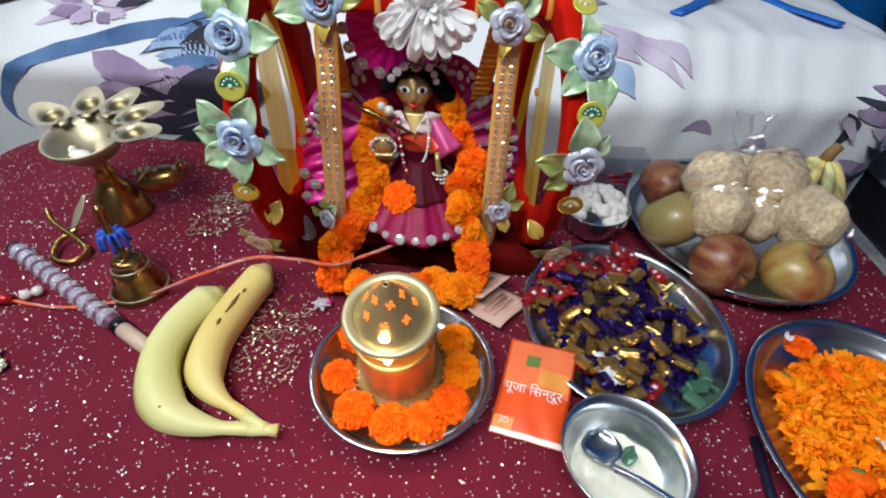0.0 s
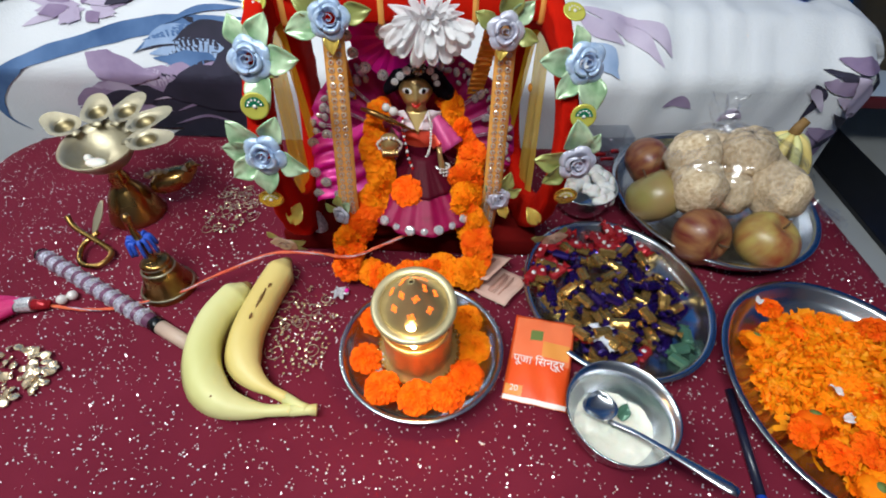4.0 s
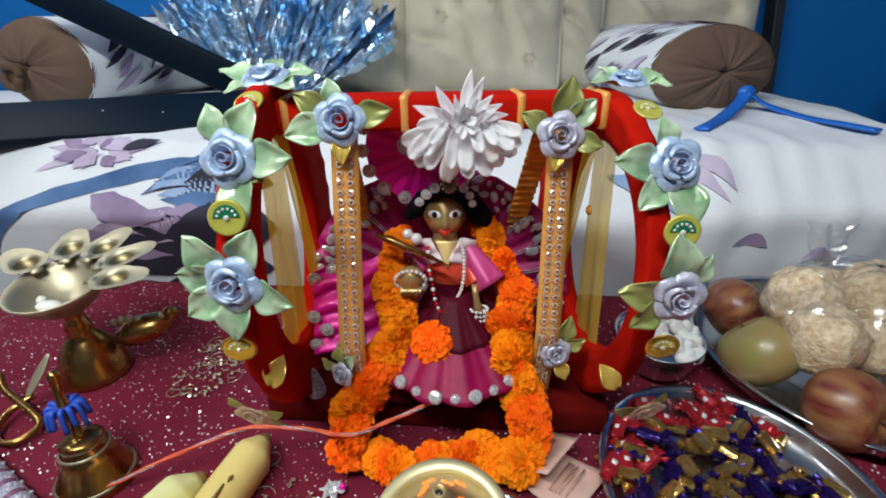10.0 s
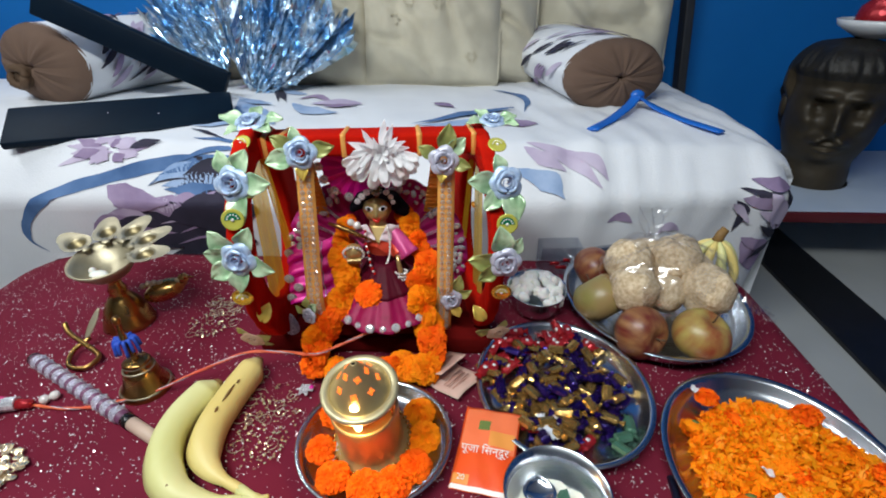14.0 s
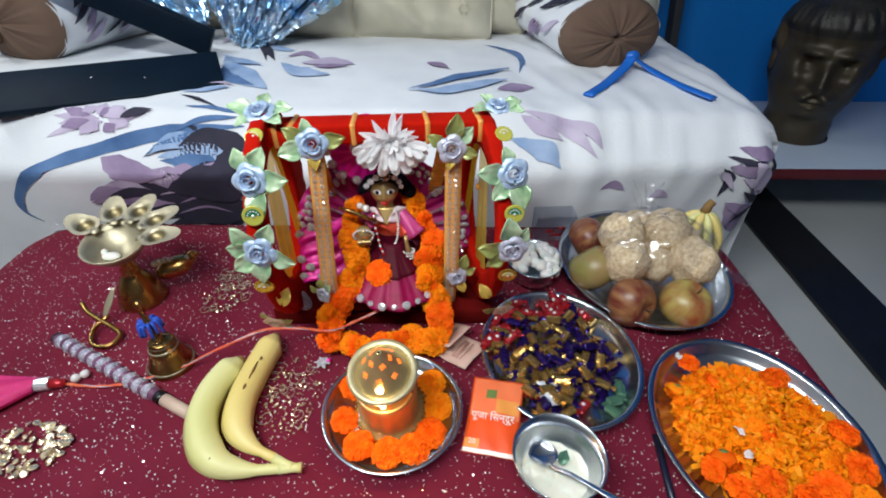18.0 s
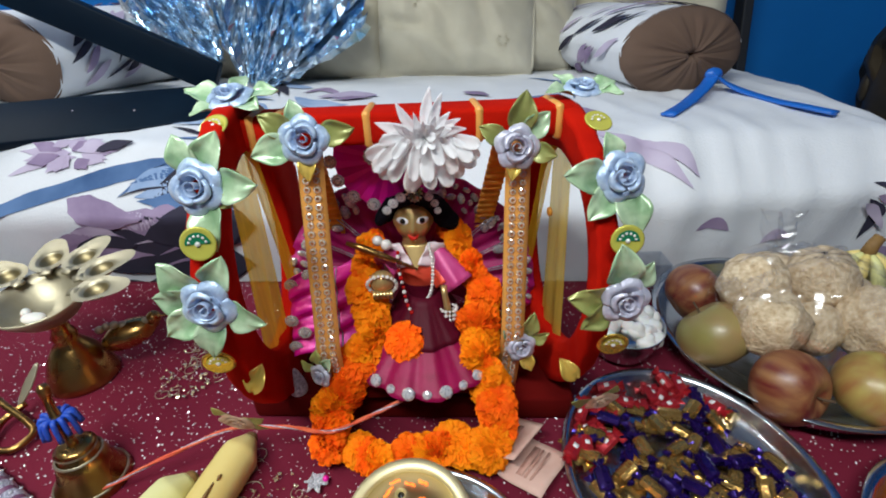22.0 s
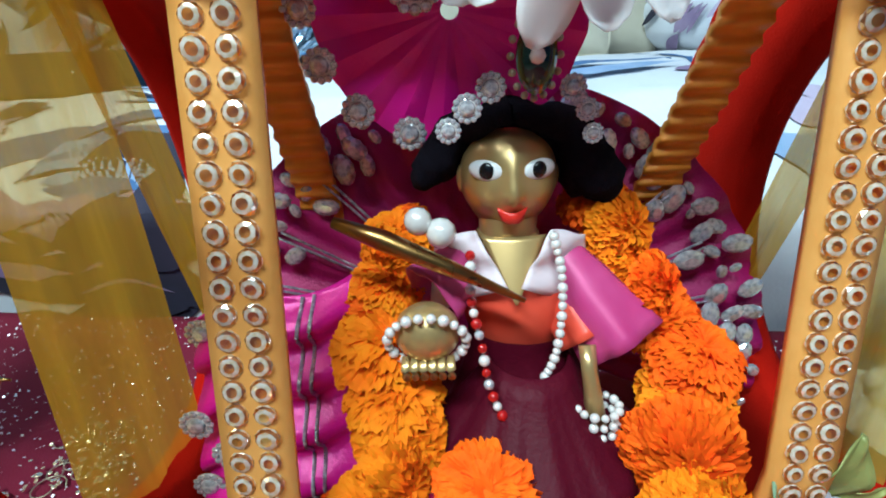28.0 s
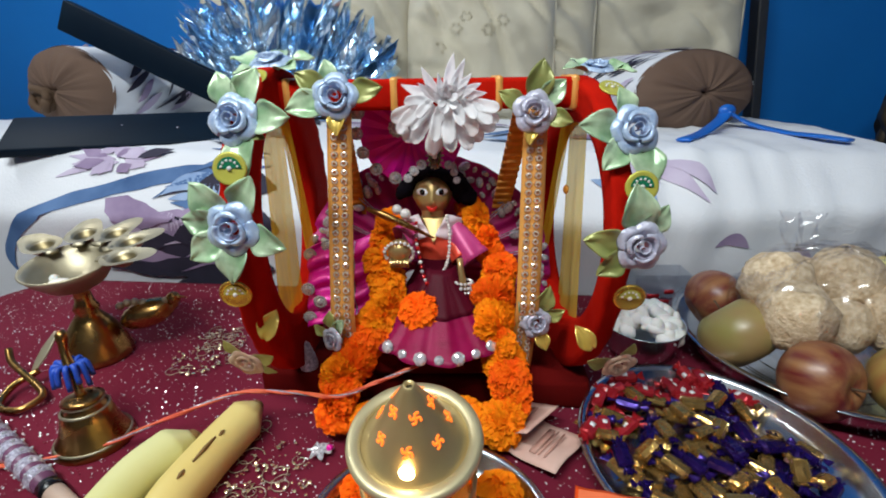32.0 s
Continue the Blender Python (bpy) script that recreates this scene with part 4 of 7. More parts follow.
def foil_fan(seed, w0, w1, h):
    """A gathered sheet of foil that opens upwards, with hard lengthwise crinkles."""
    rnd = random.Random(seed)
    nu, nv = 110, 16
    col = [(rnd.gauss(0, 0.003), rnd.gauss(0, 0.011), rnd.uniform(0.80, 1.08)) for _ in range(nu + 1)]
    jit = [[(rnd.gauss(0, 0.0016), rnd.gauss(0, 0.004), rnd.gauss(0, 0.004)) for _ in range(nu + 1)] for _ in range(nv + 1)]

    def fn(u, v):
        c, j = col[round(u * nu)], jit[round(v * nv)][round(u * nu)]
        w = w0 + (w1 - w0) * v ** 0.8
        return (w * (u - 0.5) + c[0] * v + j[0], 0.022 * math.sin(u * 31) * (0.3 + v) + 0.06 * v + c[1] * (0.3 + v) + j[1], h * c[2] * v * (1 - 0.25 * (2 * u - 1) ** 2) + j[2])

    return grid(fn, nu, nv)


foil_ob = thing("foil_wrap", "crinkled iridescent silver and blue foil standing open behind the box", "foil", pose(-0.430, 1.175, BZ + 0.02, 0, 22, 0))
geo_part("crinkled_sheet", foil_fan(11, 0.05, 0.40, 0.28), M_TINSEL, foil_ob, "", False)
foil_ob2 = thing("foil_wrap", "crinkled iridescent foil sheet spreading beside the box lid", "foil", pose(-0.52, 1.20, BZ + 0.06, 0, -38, 0))
geo_part("crinkled_sheet", foil_fan(12, 0.05, 0.22, 0.26), M_TINSEL, foil_ob2, "", False)

# bust on its side platform
side_platform = thing("side_platform", "low pale laminate platform with a maroon edge beside the bed", "platform", pose(1.40, 1.315, -0.060))
geo_part("top", block(1.28, 0.49, 0.025, 0.003), M_PLATFORM, side_platform, m=pose(0, 0, -0.025))
geo_part("edge_band", block(1.28, 0.012, 0.026, 0.002), M_MAROON_EDGE, side_platform, m=pose(0, -0.2525, -0.0255))
geo_part("support", block(1.20, 0.05, -FLOOR_Z - 0.060 - 0.026, 0.004), M_PLATFORM, side_platform, m=pose(0, 0.20, FLOOR_Z + 0.060))


def bust_geo():
    """A plain moulded head on a thick neck, with brow, nose, moustache and swept hair."""
    g = Geo()
    prof = spline([(0.088, 0, 0.0), (0.086, 0, 0.03), (0.082, 0, 0.06), (0.090, 0, 0.085), (0.102, 0, 0.12), (0.108, 0, 0.17), (0.110, 0, 0.22), (0.104, 0, 0.27), (0.075, 0, 0.31), (0.002, 0, 0.328)], 8)

    def bump(q, c, w):
        return math.exp(-((q - c) / w) ** 2)

    def head(u, v):
        a = 2 * math.pi * u
        t = v * (len(prof) - 1)
        k = min(len(prof) - 2, int(t))
        p = prof[k].lerp(prof[k + 1], t - k)
        r, z = p.x, p.z
        x, y, c = r * 0.94 * math.cos(a), r * 1.08 * math.sin(a), math.cos(a)
        if math.sin(a) < 0 and z > 0.05:
            f = math.sin(a) ** 2
            y += -0.024 * f * bump(z, 0.090, 0.020) * bump(c, 0, 0.40)
            y += 0.036 * bump(z, 0.204, 0.017) * bump(abs(c), 0.36, 0.17)
            y += -0.026 * f * bump(z, 0.230, 0.011) * bump(abs(c), 0.34, 0.26)
            y += -0.044 * bump(c, 0, 0.11 + 0.05 * bump(z, 0.158, 0.014)) * (bump(z, 0.162, 0.022) + 0.5 * bump(z, 0.195, 0.018))
            y += -0.038 * bump(abs(c), 0.24, 0.17) * bump(z, 0.141 - 0.03 * abs(c), 0.011)
            y += -0.020 * bump(c, 0, 0.24) * (bump(z, 0.122, 0.0045) + bump(z, 0.109, 0.006))
            y += -0.018 * bump(abs(c), 0.58, 0.17) * bump(z, 0.170, 0.024)
            y += -0.014 * bump(abs(c), 0.36, 0.15) * (bump(z, 0.207, 0.006) + 0.7 * bump(z, 0.196, 0.004))
        hair = max(0.0, min(1.0, (z - 0.245 + 0.05 * (math.sin(a) > -0.25)) / 0.02)) if (math.sin(a) < 0.2) else max(0.0, min(1.0, (z - 0.10) / 0.03))
        if hair > 0:
            s = 0.017 + 0.0080 * noise.noise((a * 7 + z * 9, z * 14, 0.3)) + 0.0060 * noise.noise((a * 17 + z * 30, z * 22, 1.3))
            x, y = x + s * hair * math.cos(a), y + s * hair * math.sin(a)
            z += 0.019 * hair
        return (x, y, z)

    g.add(grid(head, 140, 90, wrap_u=True))
    for sx in (-1, 1):
        g.add(ball(0.028, 14, 10, 0.45, 0.75, 1.25), pose(sx * 0.103, 0.012, 0.185))
    g.add(lathe([(0, 0), (0.088, 0), (0.088, 0.002)], 40))
    return g


bust_g = bust_geo()
bust_g.m = [1 if (sum(bust_g.v[i][2] for i in f) / len(f) > 0.268 or (sum(bust_g.v[i][1] for i in f) / len(f) > 0.012 and sum(bust_g.v[i][2] for i in f) / len(f) > 0.13)) else 0 for f in bust_g.f]
bust = geo_part("bust", bust_g, [M_BRONZE, M_BRONZE_DARK], None, m=pose(1.085, 1.305, -0.060, 0, 0, -30))
bust.scale = (1.07, 1.07, 1.07)
tagged(bust, "dark bronze bust of a moustached head on the platform", "bust")
bowl_ob = thing("ceramic_bowl", "shallow white ceramic bowl balanced on the bust", "bowl", pose(1.115, 1.305, 0.3080))
geo_part("bowl", lathe([(0, 0.004), (0.04, 0.004), (0.085, 0.03), (0.090, 0.045), (0.086, 0.046), (0.080, 0.03), (0.03, 0.012), (0, 0.012)], 40), M_WHITE_CERAMIC, bowl_ob)
pot_ob = thing("copper_pot", "small copper pot wrapped in red foil standing in the bowl", "pot", pose(1.115, 1.305, 0.3210))
geo_part("pot", lathe([(0, 0), (0.04, 0), (0.055, 0.03), (0.05, 0.06), (0.035, 0.075), (0.042, 0.09), (0.038, 0.09), (0.03, 0.075), (0, 0.07)], 24), M_RED_WRAP, pot_ob)

# ---- the swing shrine ----
SW = pose(-0.008, 0.490, 0.0, 0, 0, 5.2)
swing = thing("idol_swing", "red velvet idol swing trimmed with satin roses and gold ribbons", "swing", SW)
RX = 0.143


def ring_geo(iy, shift, thick=0.016):
    """An upright oval ring in the y-z plane, wrapped in velvet."""
    cz, oy, oz, iz = 0.180, 0.112, 0.127, 0.092
    sect = ((-0.5, 0.0), (-0.5, 0.25), (-0.5, 0.5), (-0.5, 0.75), (-0.5, 0.96), (-0.3, 1.0), (0.3, 1.0), (0.5, 0.96), (0.5, 0.75), (0.5, 0.5), (0.5, 0.25), (0.5, 0.0), (0.3, -0.03), (-0.3, -0.03))

    def fn(u, v):
        a = 2 * math.pi * u
        k = int(round(v * len(sect))) % len(sect)
        sx, sr = sect[k]
        ry, rz = iy + (oy - iy) * sr, iz + (oz - iz) * sr
        if math.sin(a) < 0:
            rz = iz + (0.150 - iz) * sr
        fold = 0.0008 * math.sin(a * 26) * (0 < sr < 1)
        return (thick * sx + fold, ry * math.cos(a) + shift * (1 - sr), cz + rz * math.sin(a))

    return grid(fn, 80, len(sect), wrap_u=True, wrap_v=True)


RINGS = {-1: pose(-0.139, 0.003, 0, 0, 0, -1), 1: pose(0.120, 0.020, -0.010, 0, 0, 8)}
for sx in (-1, 1):
    geo_part("side_ring", ring_geo(*((0.067, -0.011) if sx < 0 else (0.074, -0.022))), M_VELVET, swing, "oval red velvet side ring", m=RINGS[sx])
geo_part("top_bar", block(0.262, 0.036, 0.025, 0.004), M_VELVET, swing, m=pose(-0.006, 0.012, 0.271))
for k, x in enumerate((-0.125, -0.105, -0.035, 0.05, 0.112)):
    geo_part("gold_tie", Geo().add(block(0.007, 0.0385, 0.0285, 0.003), pose(0, 0, 0)), M_GOLD_RIBBON, swing, m=pose(x, 0.012, 0.2692, 0, 0, 6 * math.sin(k * 5)))
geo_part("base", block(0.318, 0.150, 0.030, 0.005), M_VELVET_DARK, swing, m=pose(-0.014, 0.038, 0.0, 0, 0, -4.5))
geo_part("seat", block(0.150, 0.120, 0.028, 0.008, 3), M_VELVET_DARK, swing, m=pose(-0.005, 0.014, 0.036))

# front pillars with pairs of gems, and the back ribbons
def cut_gem(r, mat, crown=None):
    """A round cut stone: girdle, two rows of facets set half a step apart, and a table."""
    n = 9
    v, f = [], []
    for k, (q, z) in enumerate(((1.0, 0.0), (1.0, 0.22), (0.80, 0.48), (0.46, 0.62))):
        v += [(r * q * math.cos(2 * math.pi * (i + 0.5 * k) / n), r * q * math.sin(2 * math.pi * (i + 0.5 * k) / n), r * z) for i in range(n)]
    for k in range(3):
        for i in range(n):
            f += [(k * n + i, k * n + (i + 1) % n, (k + 1) * n + i), (k * n + (i + 1) % n, (k + 1) * n + (i + 1) % n, (k + 1) * n + i)]
    f.append(tuple(3 * n + i for i in range(n)))
    g = Geo().add((v, f))
    if crown:
        g.m = [1 if 2 * n <= i < 4 * n or i == len(f) - 1 else 0 for i in range(len(f))]
    return g.mesh("gem", [mat, crown] if crown else mat, False)


gem_mesh, gem_clear, gem_big = cut_gem(0.0033, M_GEM), cut_gem(0.0034, M_GEM_WARM, M_GEM_CLEAR), cut_gem(0.0052, M_GEM)
PILLARS = (((-0.0788, -0.0143), (-0.0847, -0.0690)), ((0.0825, -0.0010), (0.0755, -0.0530)))
for (x0, y0), (x1, y1) in PILLARS:
    def on_pillar(u, v, lift=0.0):
        q = 0.95 * v
        tuck = 0.030 * max(0.0, 0.30 - q) / 0.30
        return (x1 + (x0 - x1) * q + (u - 0.5) * 0.0186, y1 + (y0 - y1) * q + tuck - 0.0015 * math.sin(math.pi * u) - lift, 0.030 + 0.258 * q)
    pillar = geo_part("pillar_ribbon", solid(grid(on_pillar, 4, 24), -0.004, 4, 24), M_GOLD_RIBBON, swing, "gold ribbon pillar set with pairs of clear gems")
    lean = math.degrees(math.atan2(y0 - y1, 0.252))
    for k in range(34):
        for u in (0.28, 0.70):
            px, py, pz = on_pillar(u, (k + 1.2) / 35.5, 0.0042)
            shared_part("gem", gem_clear, pillar, T(px, py, pz, 90 - lean + 9 * math.sin(k * 5 + u * 4), 9 * math.sin(k * 7 + u * 3), 0, 0.98 + 0.06 * math.sin(k * 3 + u * 9)) @ pose(0, 0, 0, 0, 0, 25 * k) @ Matrix.Diagonal((1, 1, 0.75, 1)))
for sx in (-1, 1):
    ribs = solid(grid(lambda u, v: ((sx * 0.084 - 0.006 - (0.022 if sx > 0 else -0.004) * (1 - v)) + (u - 0.5) * 0.018, 0.010 + 0.070 * (1 - v) - 0.0016 * math.sin(v * 150), 0.12 + 0.165 * v ), 3, 130), 0.003, 3, 130)
    geo_part("back_ribbon", ribs, M_ORANGE_RIBBON, swing, "pleated orange ribbon slanting to the back")

# organza panels in the side openings
def drape(sx, x, y0, y1, z0, z1, yb0, yb1, mat, label):
    def fn(u, v):
        a, b = y0 + (yb0 - y0) * v, y1 + (yb1 - y1) * v
        return (x + 0.0012 * math.sin(u * 13 + v * 2) * (0.4 + v) + 0.0003 * math.sin(u * 57), a + (b - a) * u, z1 + (z0 - z1) * v)
    geo_part("organza_strip", grid(fn, 24, 14), mat, swing, label, m=RINGS[sx])


drape(-1, 0, -0.036, 0.010, 0.090, 0.272, -0.056, 0.006, M_ORGANZA, "yellow organza strip hanging in the side opening")
drape(-1, 0.006, -0.012, 0.010, 0.125, 0.268, 0.020, 0.046, M_ORGANZA, "yellow organza strip hanging in the side opening")
drape(1, 0, -0.032, 0.006, 0.090, 0.268, -0.042, 0.006, M_ORGANZA_PALE, "pale yellow organza strip hanging in the side opening")
drape(1, -0.006, -0.012, 0.010, 0.135, 0.270, 0.030, 0.050, M_ORGANZA, "yellow organza strip hanging in the side opening")
geo_part("organza_dot", ball(0.0045, 10, 6, 1, 1, 0.5), M_ORANGE_RIBBON, swing, m=RINGS[1] @ T(-0.004, -0.006, 0.208, 0, 90, 0))


def leaf_geo(length=0.029, width=0.0205, curl=0.25):
    """A pointed satin leaf, folded along its rib."""
    def fn(u, v):
        s = (v - 0.5) * 2
        w = width * (math.sin(math.pi * (0.05 + 0.95 * u) ** 0.85) ** 0.8 + 0.04 * (1 - u)) * 0.5 * s
        ripple = 0.0012 * math.sin(u * 9 + 3 * s) * abs(s) + 0.0007 * math.sin(s * 5 + u * 4)
        return (u * length, w, 0.34 * abs(w) + curl * length * u * (1 - 0.9 * u) * 1.3 + ripple)
    return solid(grid(fn, 12, 10), 0.0004, 12, 10)


def rose_petal(r, r0, r1, z0, z1, wide, roll, seed):
    """One ribbon petal that stands off the bud, its rim rolled outwards."""
    rnd = random.Random(seed)
    tilt, ph = rnd.uniform(-0.07, 0.07), rnd.uniform(0, 6)

    def fn(u, v):
        s = (u - 0.5) * 2
        point = 1 + 0.10 * (1 - abs(s)) - 0.14 * s * s
        rr = r * (r0 + (r1 - r0) * v ** 0.8) * (1 + (point - 1) * v)
        a = s * wide
        z = r * (z0 + (z1 - z0) * math.sin(math.pi * 0.5 * min(1, v * (1 + roll))) - roll * 0.9 * max(0, v - 0.62) + tilt * s + 0.03 * math.sin(4 * s + ph) * v)
        return (rr * math.cos(a), rr * math.sin(a), z)

    return solid(grid(fn, 12, 9), 0.0004, 12, 9)


def rose_bud(r):
    def bud(u, v):
        a = 4.0 * math.pi * u
        rr = r * (0.04 + 0.40 * u + 0.07 * v * (0.4 + u))
        return (rr * math.cos(a), rr * math.sin(a), r * (0.10 + (0.56 - 0.14 * u) * v + 0.03 * math.sin(a * 1.5 + 1)))

    return Geo().add(solid(grid(bud, 60, 5), 0.0004, 60, 5))


ROSE_RINGS = ((3, 0.30, 0.66, 0.12, 0.58, 0.95, 0.35), (5, 0.30, 1.00, 0.02, 0.34, 0.72, 0.5))
leaf_mesh = Geo().add(leaf_geo()).mesh("leaf", M_LEAF)
leaf_olive = Geo().add(leaf_geo(0.026, 0.017)).mesh("leaf", M_LEAF_OLIVE)
leaf_gold = Geo().add(leaf_geo(0.024, 0.015)).mesh("leaf", M_LEAF_GOLD)


def rose_set(r, mat):
    """Meshes of one rose: its bud and the petals of both rings."""
    rings = [[Geo().add(rose_petal(r, *row[1:], 10 * k + q)).mesh("petal", mat) for q in range(2)] for k, row in enumerate(ROSE_RINGS)]
    return rose_bud(r).mesh("rose", mat), rings


ROSE_BLUE, ROSE_LILAC, ROSE_PEACH = rose_set(0.0175, M_ROSE), rose_set(0.0140, M_ROSE_LILAC), rose_set(0.0150, M_ROSE_PEACH)
ROSE_PALE = rose_set(0.0165, M_ROSE_LILAC)


def rosette(x, y, z, yaw, pitch, leaves, size=1.0, kind=None, lmesh=None, label="pale blue satin rose", flat=1.0):
    """A satin rose and its leaves glued to the frame; yaw and pitch turn its face."""
    m = pose(x, y, z) @ pose(0, 0, 0, 0, 0, yaw) @ pose(0, 0, 0, 90 + pitch, 0, 0)
    bud, rings = kind or ROSE_BLUE
    spin = math.degrees(x * 91 + z * 37)
    rose = shared_part("satin_rose", bud, swing, m @ Matrix.Scale(size, 4) @ Matrix.Diagonal((1, 1, flat, 1)) @ pose(0, 0, 0, 0, 0, spin), label)
    for k, row in enumerate(ROSE_RINGS):
        for q in range(row[0]):
            shared_part("petal", rings[k][q % 2], rose, pose(0, 0, 0, 0, 0, 360 * q / row[0] + 40 * k + 9 * math.sin(q * 5 + x * 80)))
    for ang, ln, lm in [(q + (lmesh or leaf_mesh,))[:3] for q in leaves]:
        shared_part("leaf", lm, rose, pose(0, 0, -0.0015, 0, 0, ang - spin) @ pose(0.010, 0, 0, 0, -10, 0) @ Matrix.Scale(ln, 4))


OL, GO = leaf_olive, leaf_gold
rosette(-0.1377, -0.0806, 0.2705, -8, -18, ((112, 0.9), (65, 1.0), (2, 1.1), (285, 1.15), (330, 0.6, OL)))
rosette(-0.1341, -0.1170, 0.2045, -5, -6, ((130, 1.05), (65, 1.0), (-20, 1.0), (265, 1.0), (215, 1.0), (170, 0.9)))
rosette(0.1426, -0.0660, 0.2590, 6, -18, ((110, 0.8), (175, 1.15), (228, 1.0), (285, 1.2)))
rosette(0.1388, -0.1100, 0.1870, 2, -4, ((100, 1.2), (172, 1.2, OL), (215, 1.0, OL), (60, 0.8)), 1.0, ROSE_PALE, None, "pale lilac satin rose")
rosette(-0.0800, -0.0240, 0.2830, 0, -14, ((10, 1.1, OL), (195, 1.1), (150, 1.05, OL), (270, 0.9, GO), (105, 0.7)))
rosette(0.0780, -0.0190, 0.2690, 0, -14, ((80, 1.25, OL), (45, 0.9), (150, 0.9, OL), (345, 0.9, OL), (262, 0.7, GO)), 1.0, ROSE_PALE, None, "pale lilac satin rose")
rosette(-0.1395, 0.0080, 0.3070, -10, -70, ((10, 1.0), (90, 0.8), (170, 1.1), (230, 0.8), (330, 0.9)))
rosette(0.1383, 0.0240, 0.3000, 10, -74, ((10, 1.0), (120, 0.9), (190, 1.1), (330, 1.0)), 0.85)
rosette(0.0856, -0.0372, 0.0880, 8, -8, ((70, 1.1, OL), (20, 0.8, OL), (290, 0.9, GO), (120, 0.8)), 0.95, ROSE_LILAC, None, "small lilac satin rose")
rosette(-0.0930, -0.0560, 0.0830, -30, -8, ((95, 1.0, OL), (160, 0.8, OL), (60, 0.8)), 0.75, ROSE_LILAC, None, "small lilac satin rose")
rosette(-0.1400, -0.1220, 0.1030, -10, 20, ((110, 0.8), (25, 0.9), (340, 0.7)), 0.85, ROSE_PEACH, leaf_olive, "flat peach satin rose", 0.35)
rosette(0.1360, -0.1100, 0.0910, 10, 20, ((80, 0.8), (160, 1.0)), 0.85, ROSE_PEACH, leaf_olive, "flat peach satin rose", 0.4)
for x, y, z, a, sc in ((-0.1350, -0.1000, 0.1090, 65, 1.05), (0.1240, -0.0840, 0.0880, 125, 1.0)):
    shared_part("gold_leaf", leaf_gold, swing, pose(x, y, z, 70, 0, 0) @ pose(0, 0, 0, 0, 0, a) @ Matrix.Scale(sc, 4), "gold satin leaf")


def disc_button(x, y, z, yaw, pitch, mats, size=1.0):
    m = pose(x, y, z) @ pose(0, 0, 0, 0, 0, yaw) @ pose(0, 0, 0, 90 + pitch, 0, 0) @ Matrix.Scale(0.82 * size, 4)
    b = geo_part("sequin_disc", lathe([(0, 0), (0.0128, 0), (0.0138, 0.0009), (0.0128, 0.0019), (0.0108, 0.0013), (0.0, 0.0020)], 28), mats[0], swing, "round sequin button with a pearl", m=m)
    geo_part("half_disc", ([(0.0095 * math.cos(a), 0.0095 * math.sin(a), 0.0023) for a in [math.pi * i / 12 for i in range(13)]], [tuple(range(13))]), mats[1], b)
    for k in range(7):
        a = math.pi * (0.08 + 0.84 * k / 5)
        r = 0.0 if k == 6 else 0.0066
        geo_part("bead", ball(0.0022 if k == 6 else 0.0012, 8, 6, 1, 1, 0.6), M_PEARL, b, m=pose(r * math.cos(a), r * math.sin(a), 0.0024))


disc_button(-0.1368, -0.1040, 0.2415, 6, -12, (M_DISC_YELLOW, M_DISC_GREEN))
disc_button(0.1416, -0.0955, 0.2243, -6, -8, (M_DISC_YELLOW, M_DISC_GREEN))
disc_button(-0.1413, -0.1170, 0.1560, 4, 10, (M_DISC_GOLD, M_DISC_YELLOW))
disc_button(0.1375, -0.1090, 0.1470, -4, 10, (M_DISC_GOLD, M_DISC_YELLOW))
disc_button(-0.1393, -0.0335, 0.2975, -14, -55, (M_DISC_YELLOW, M_DISC_YELLOW), 0.95)
disc_button(0.1383, -0.0220, 0.2865, 14, -60, (M_DISC_YELLOW, M_DISC_YELLOW), 0.95)


def L(x, y, z):
    """A place given in the swing's own directions, in the room."""
    return SW @ Vector((x, y, z))


# pleated round cloth behind the idol
def back_cloth():
    def fn(u, v):
        a = math.pi * (-0.16 + 1.32 * u)
        r = 0.004 + 0.112 * v
        pleat = 0.0030 * math.sin(a * 30) * v
        x, z = -0.014 + r * math.cos(a) * 1.10, 0.108 + r * math.sin(a) * (1.0 if math.sin(a) > 0 else 0.7)
        return (x, 0.056 + 0.012 * v * math.sin(a) + pleat - 0.020 * (1 - min(1, max(0, math.sin(a) + 0.3))) * v, z)
    return solid(grid(fn, 132, 12), 0.0008, 132, 12)


drapery = thing("pleated_cloth", "pleated deep magenta net cloth edged with clear gems behind the idol", "cloth", SW)
geo_part("pleats", back_cloth(), M_PINK_NET, drapery)
rnd = random.Random(21)
for k in range(44):
    u = k / 43
    a = math.pi * (-0.14 + 1.28 * u)
    for row, r in enumerate((0.108, 0.099, 0.090)):
        if row == 2 and k % 3:
            continue
        r += rnd.uniform(-0.003, 0.003)
        z = 0.108 + r * math.sin(a) * (1.0 if math.sin(a) > 0 else 0.7)
        y = 0.050 + 0.012 * math.sin(a) - 0.020 * (1 - min(1, max(0, math.sin(a) + 0.3)))
        shared_part("gem", gem_big if rnd.random() < 0.7 else gem_mesh, drapery, T(-0.014 + r * 1.10 * math.cos(a), y - 0.001, z, 90 + rnd.uniform(-14, 14), rnd.uniform(-14, 14), 0, rnd.uniform(0.70, 1.15)) @ pose(0, 0, 0, 0, 0, rnd.uniform(0, 180)) @ Matrix.Diagonal((1.25, 0.85, 1, 1)))
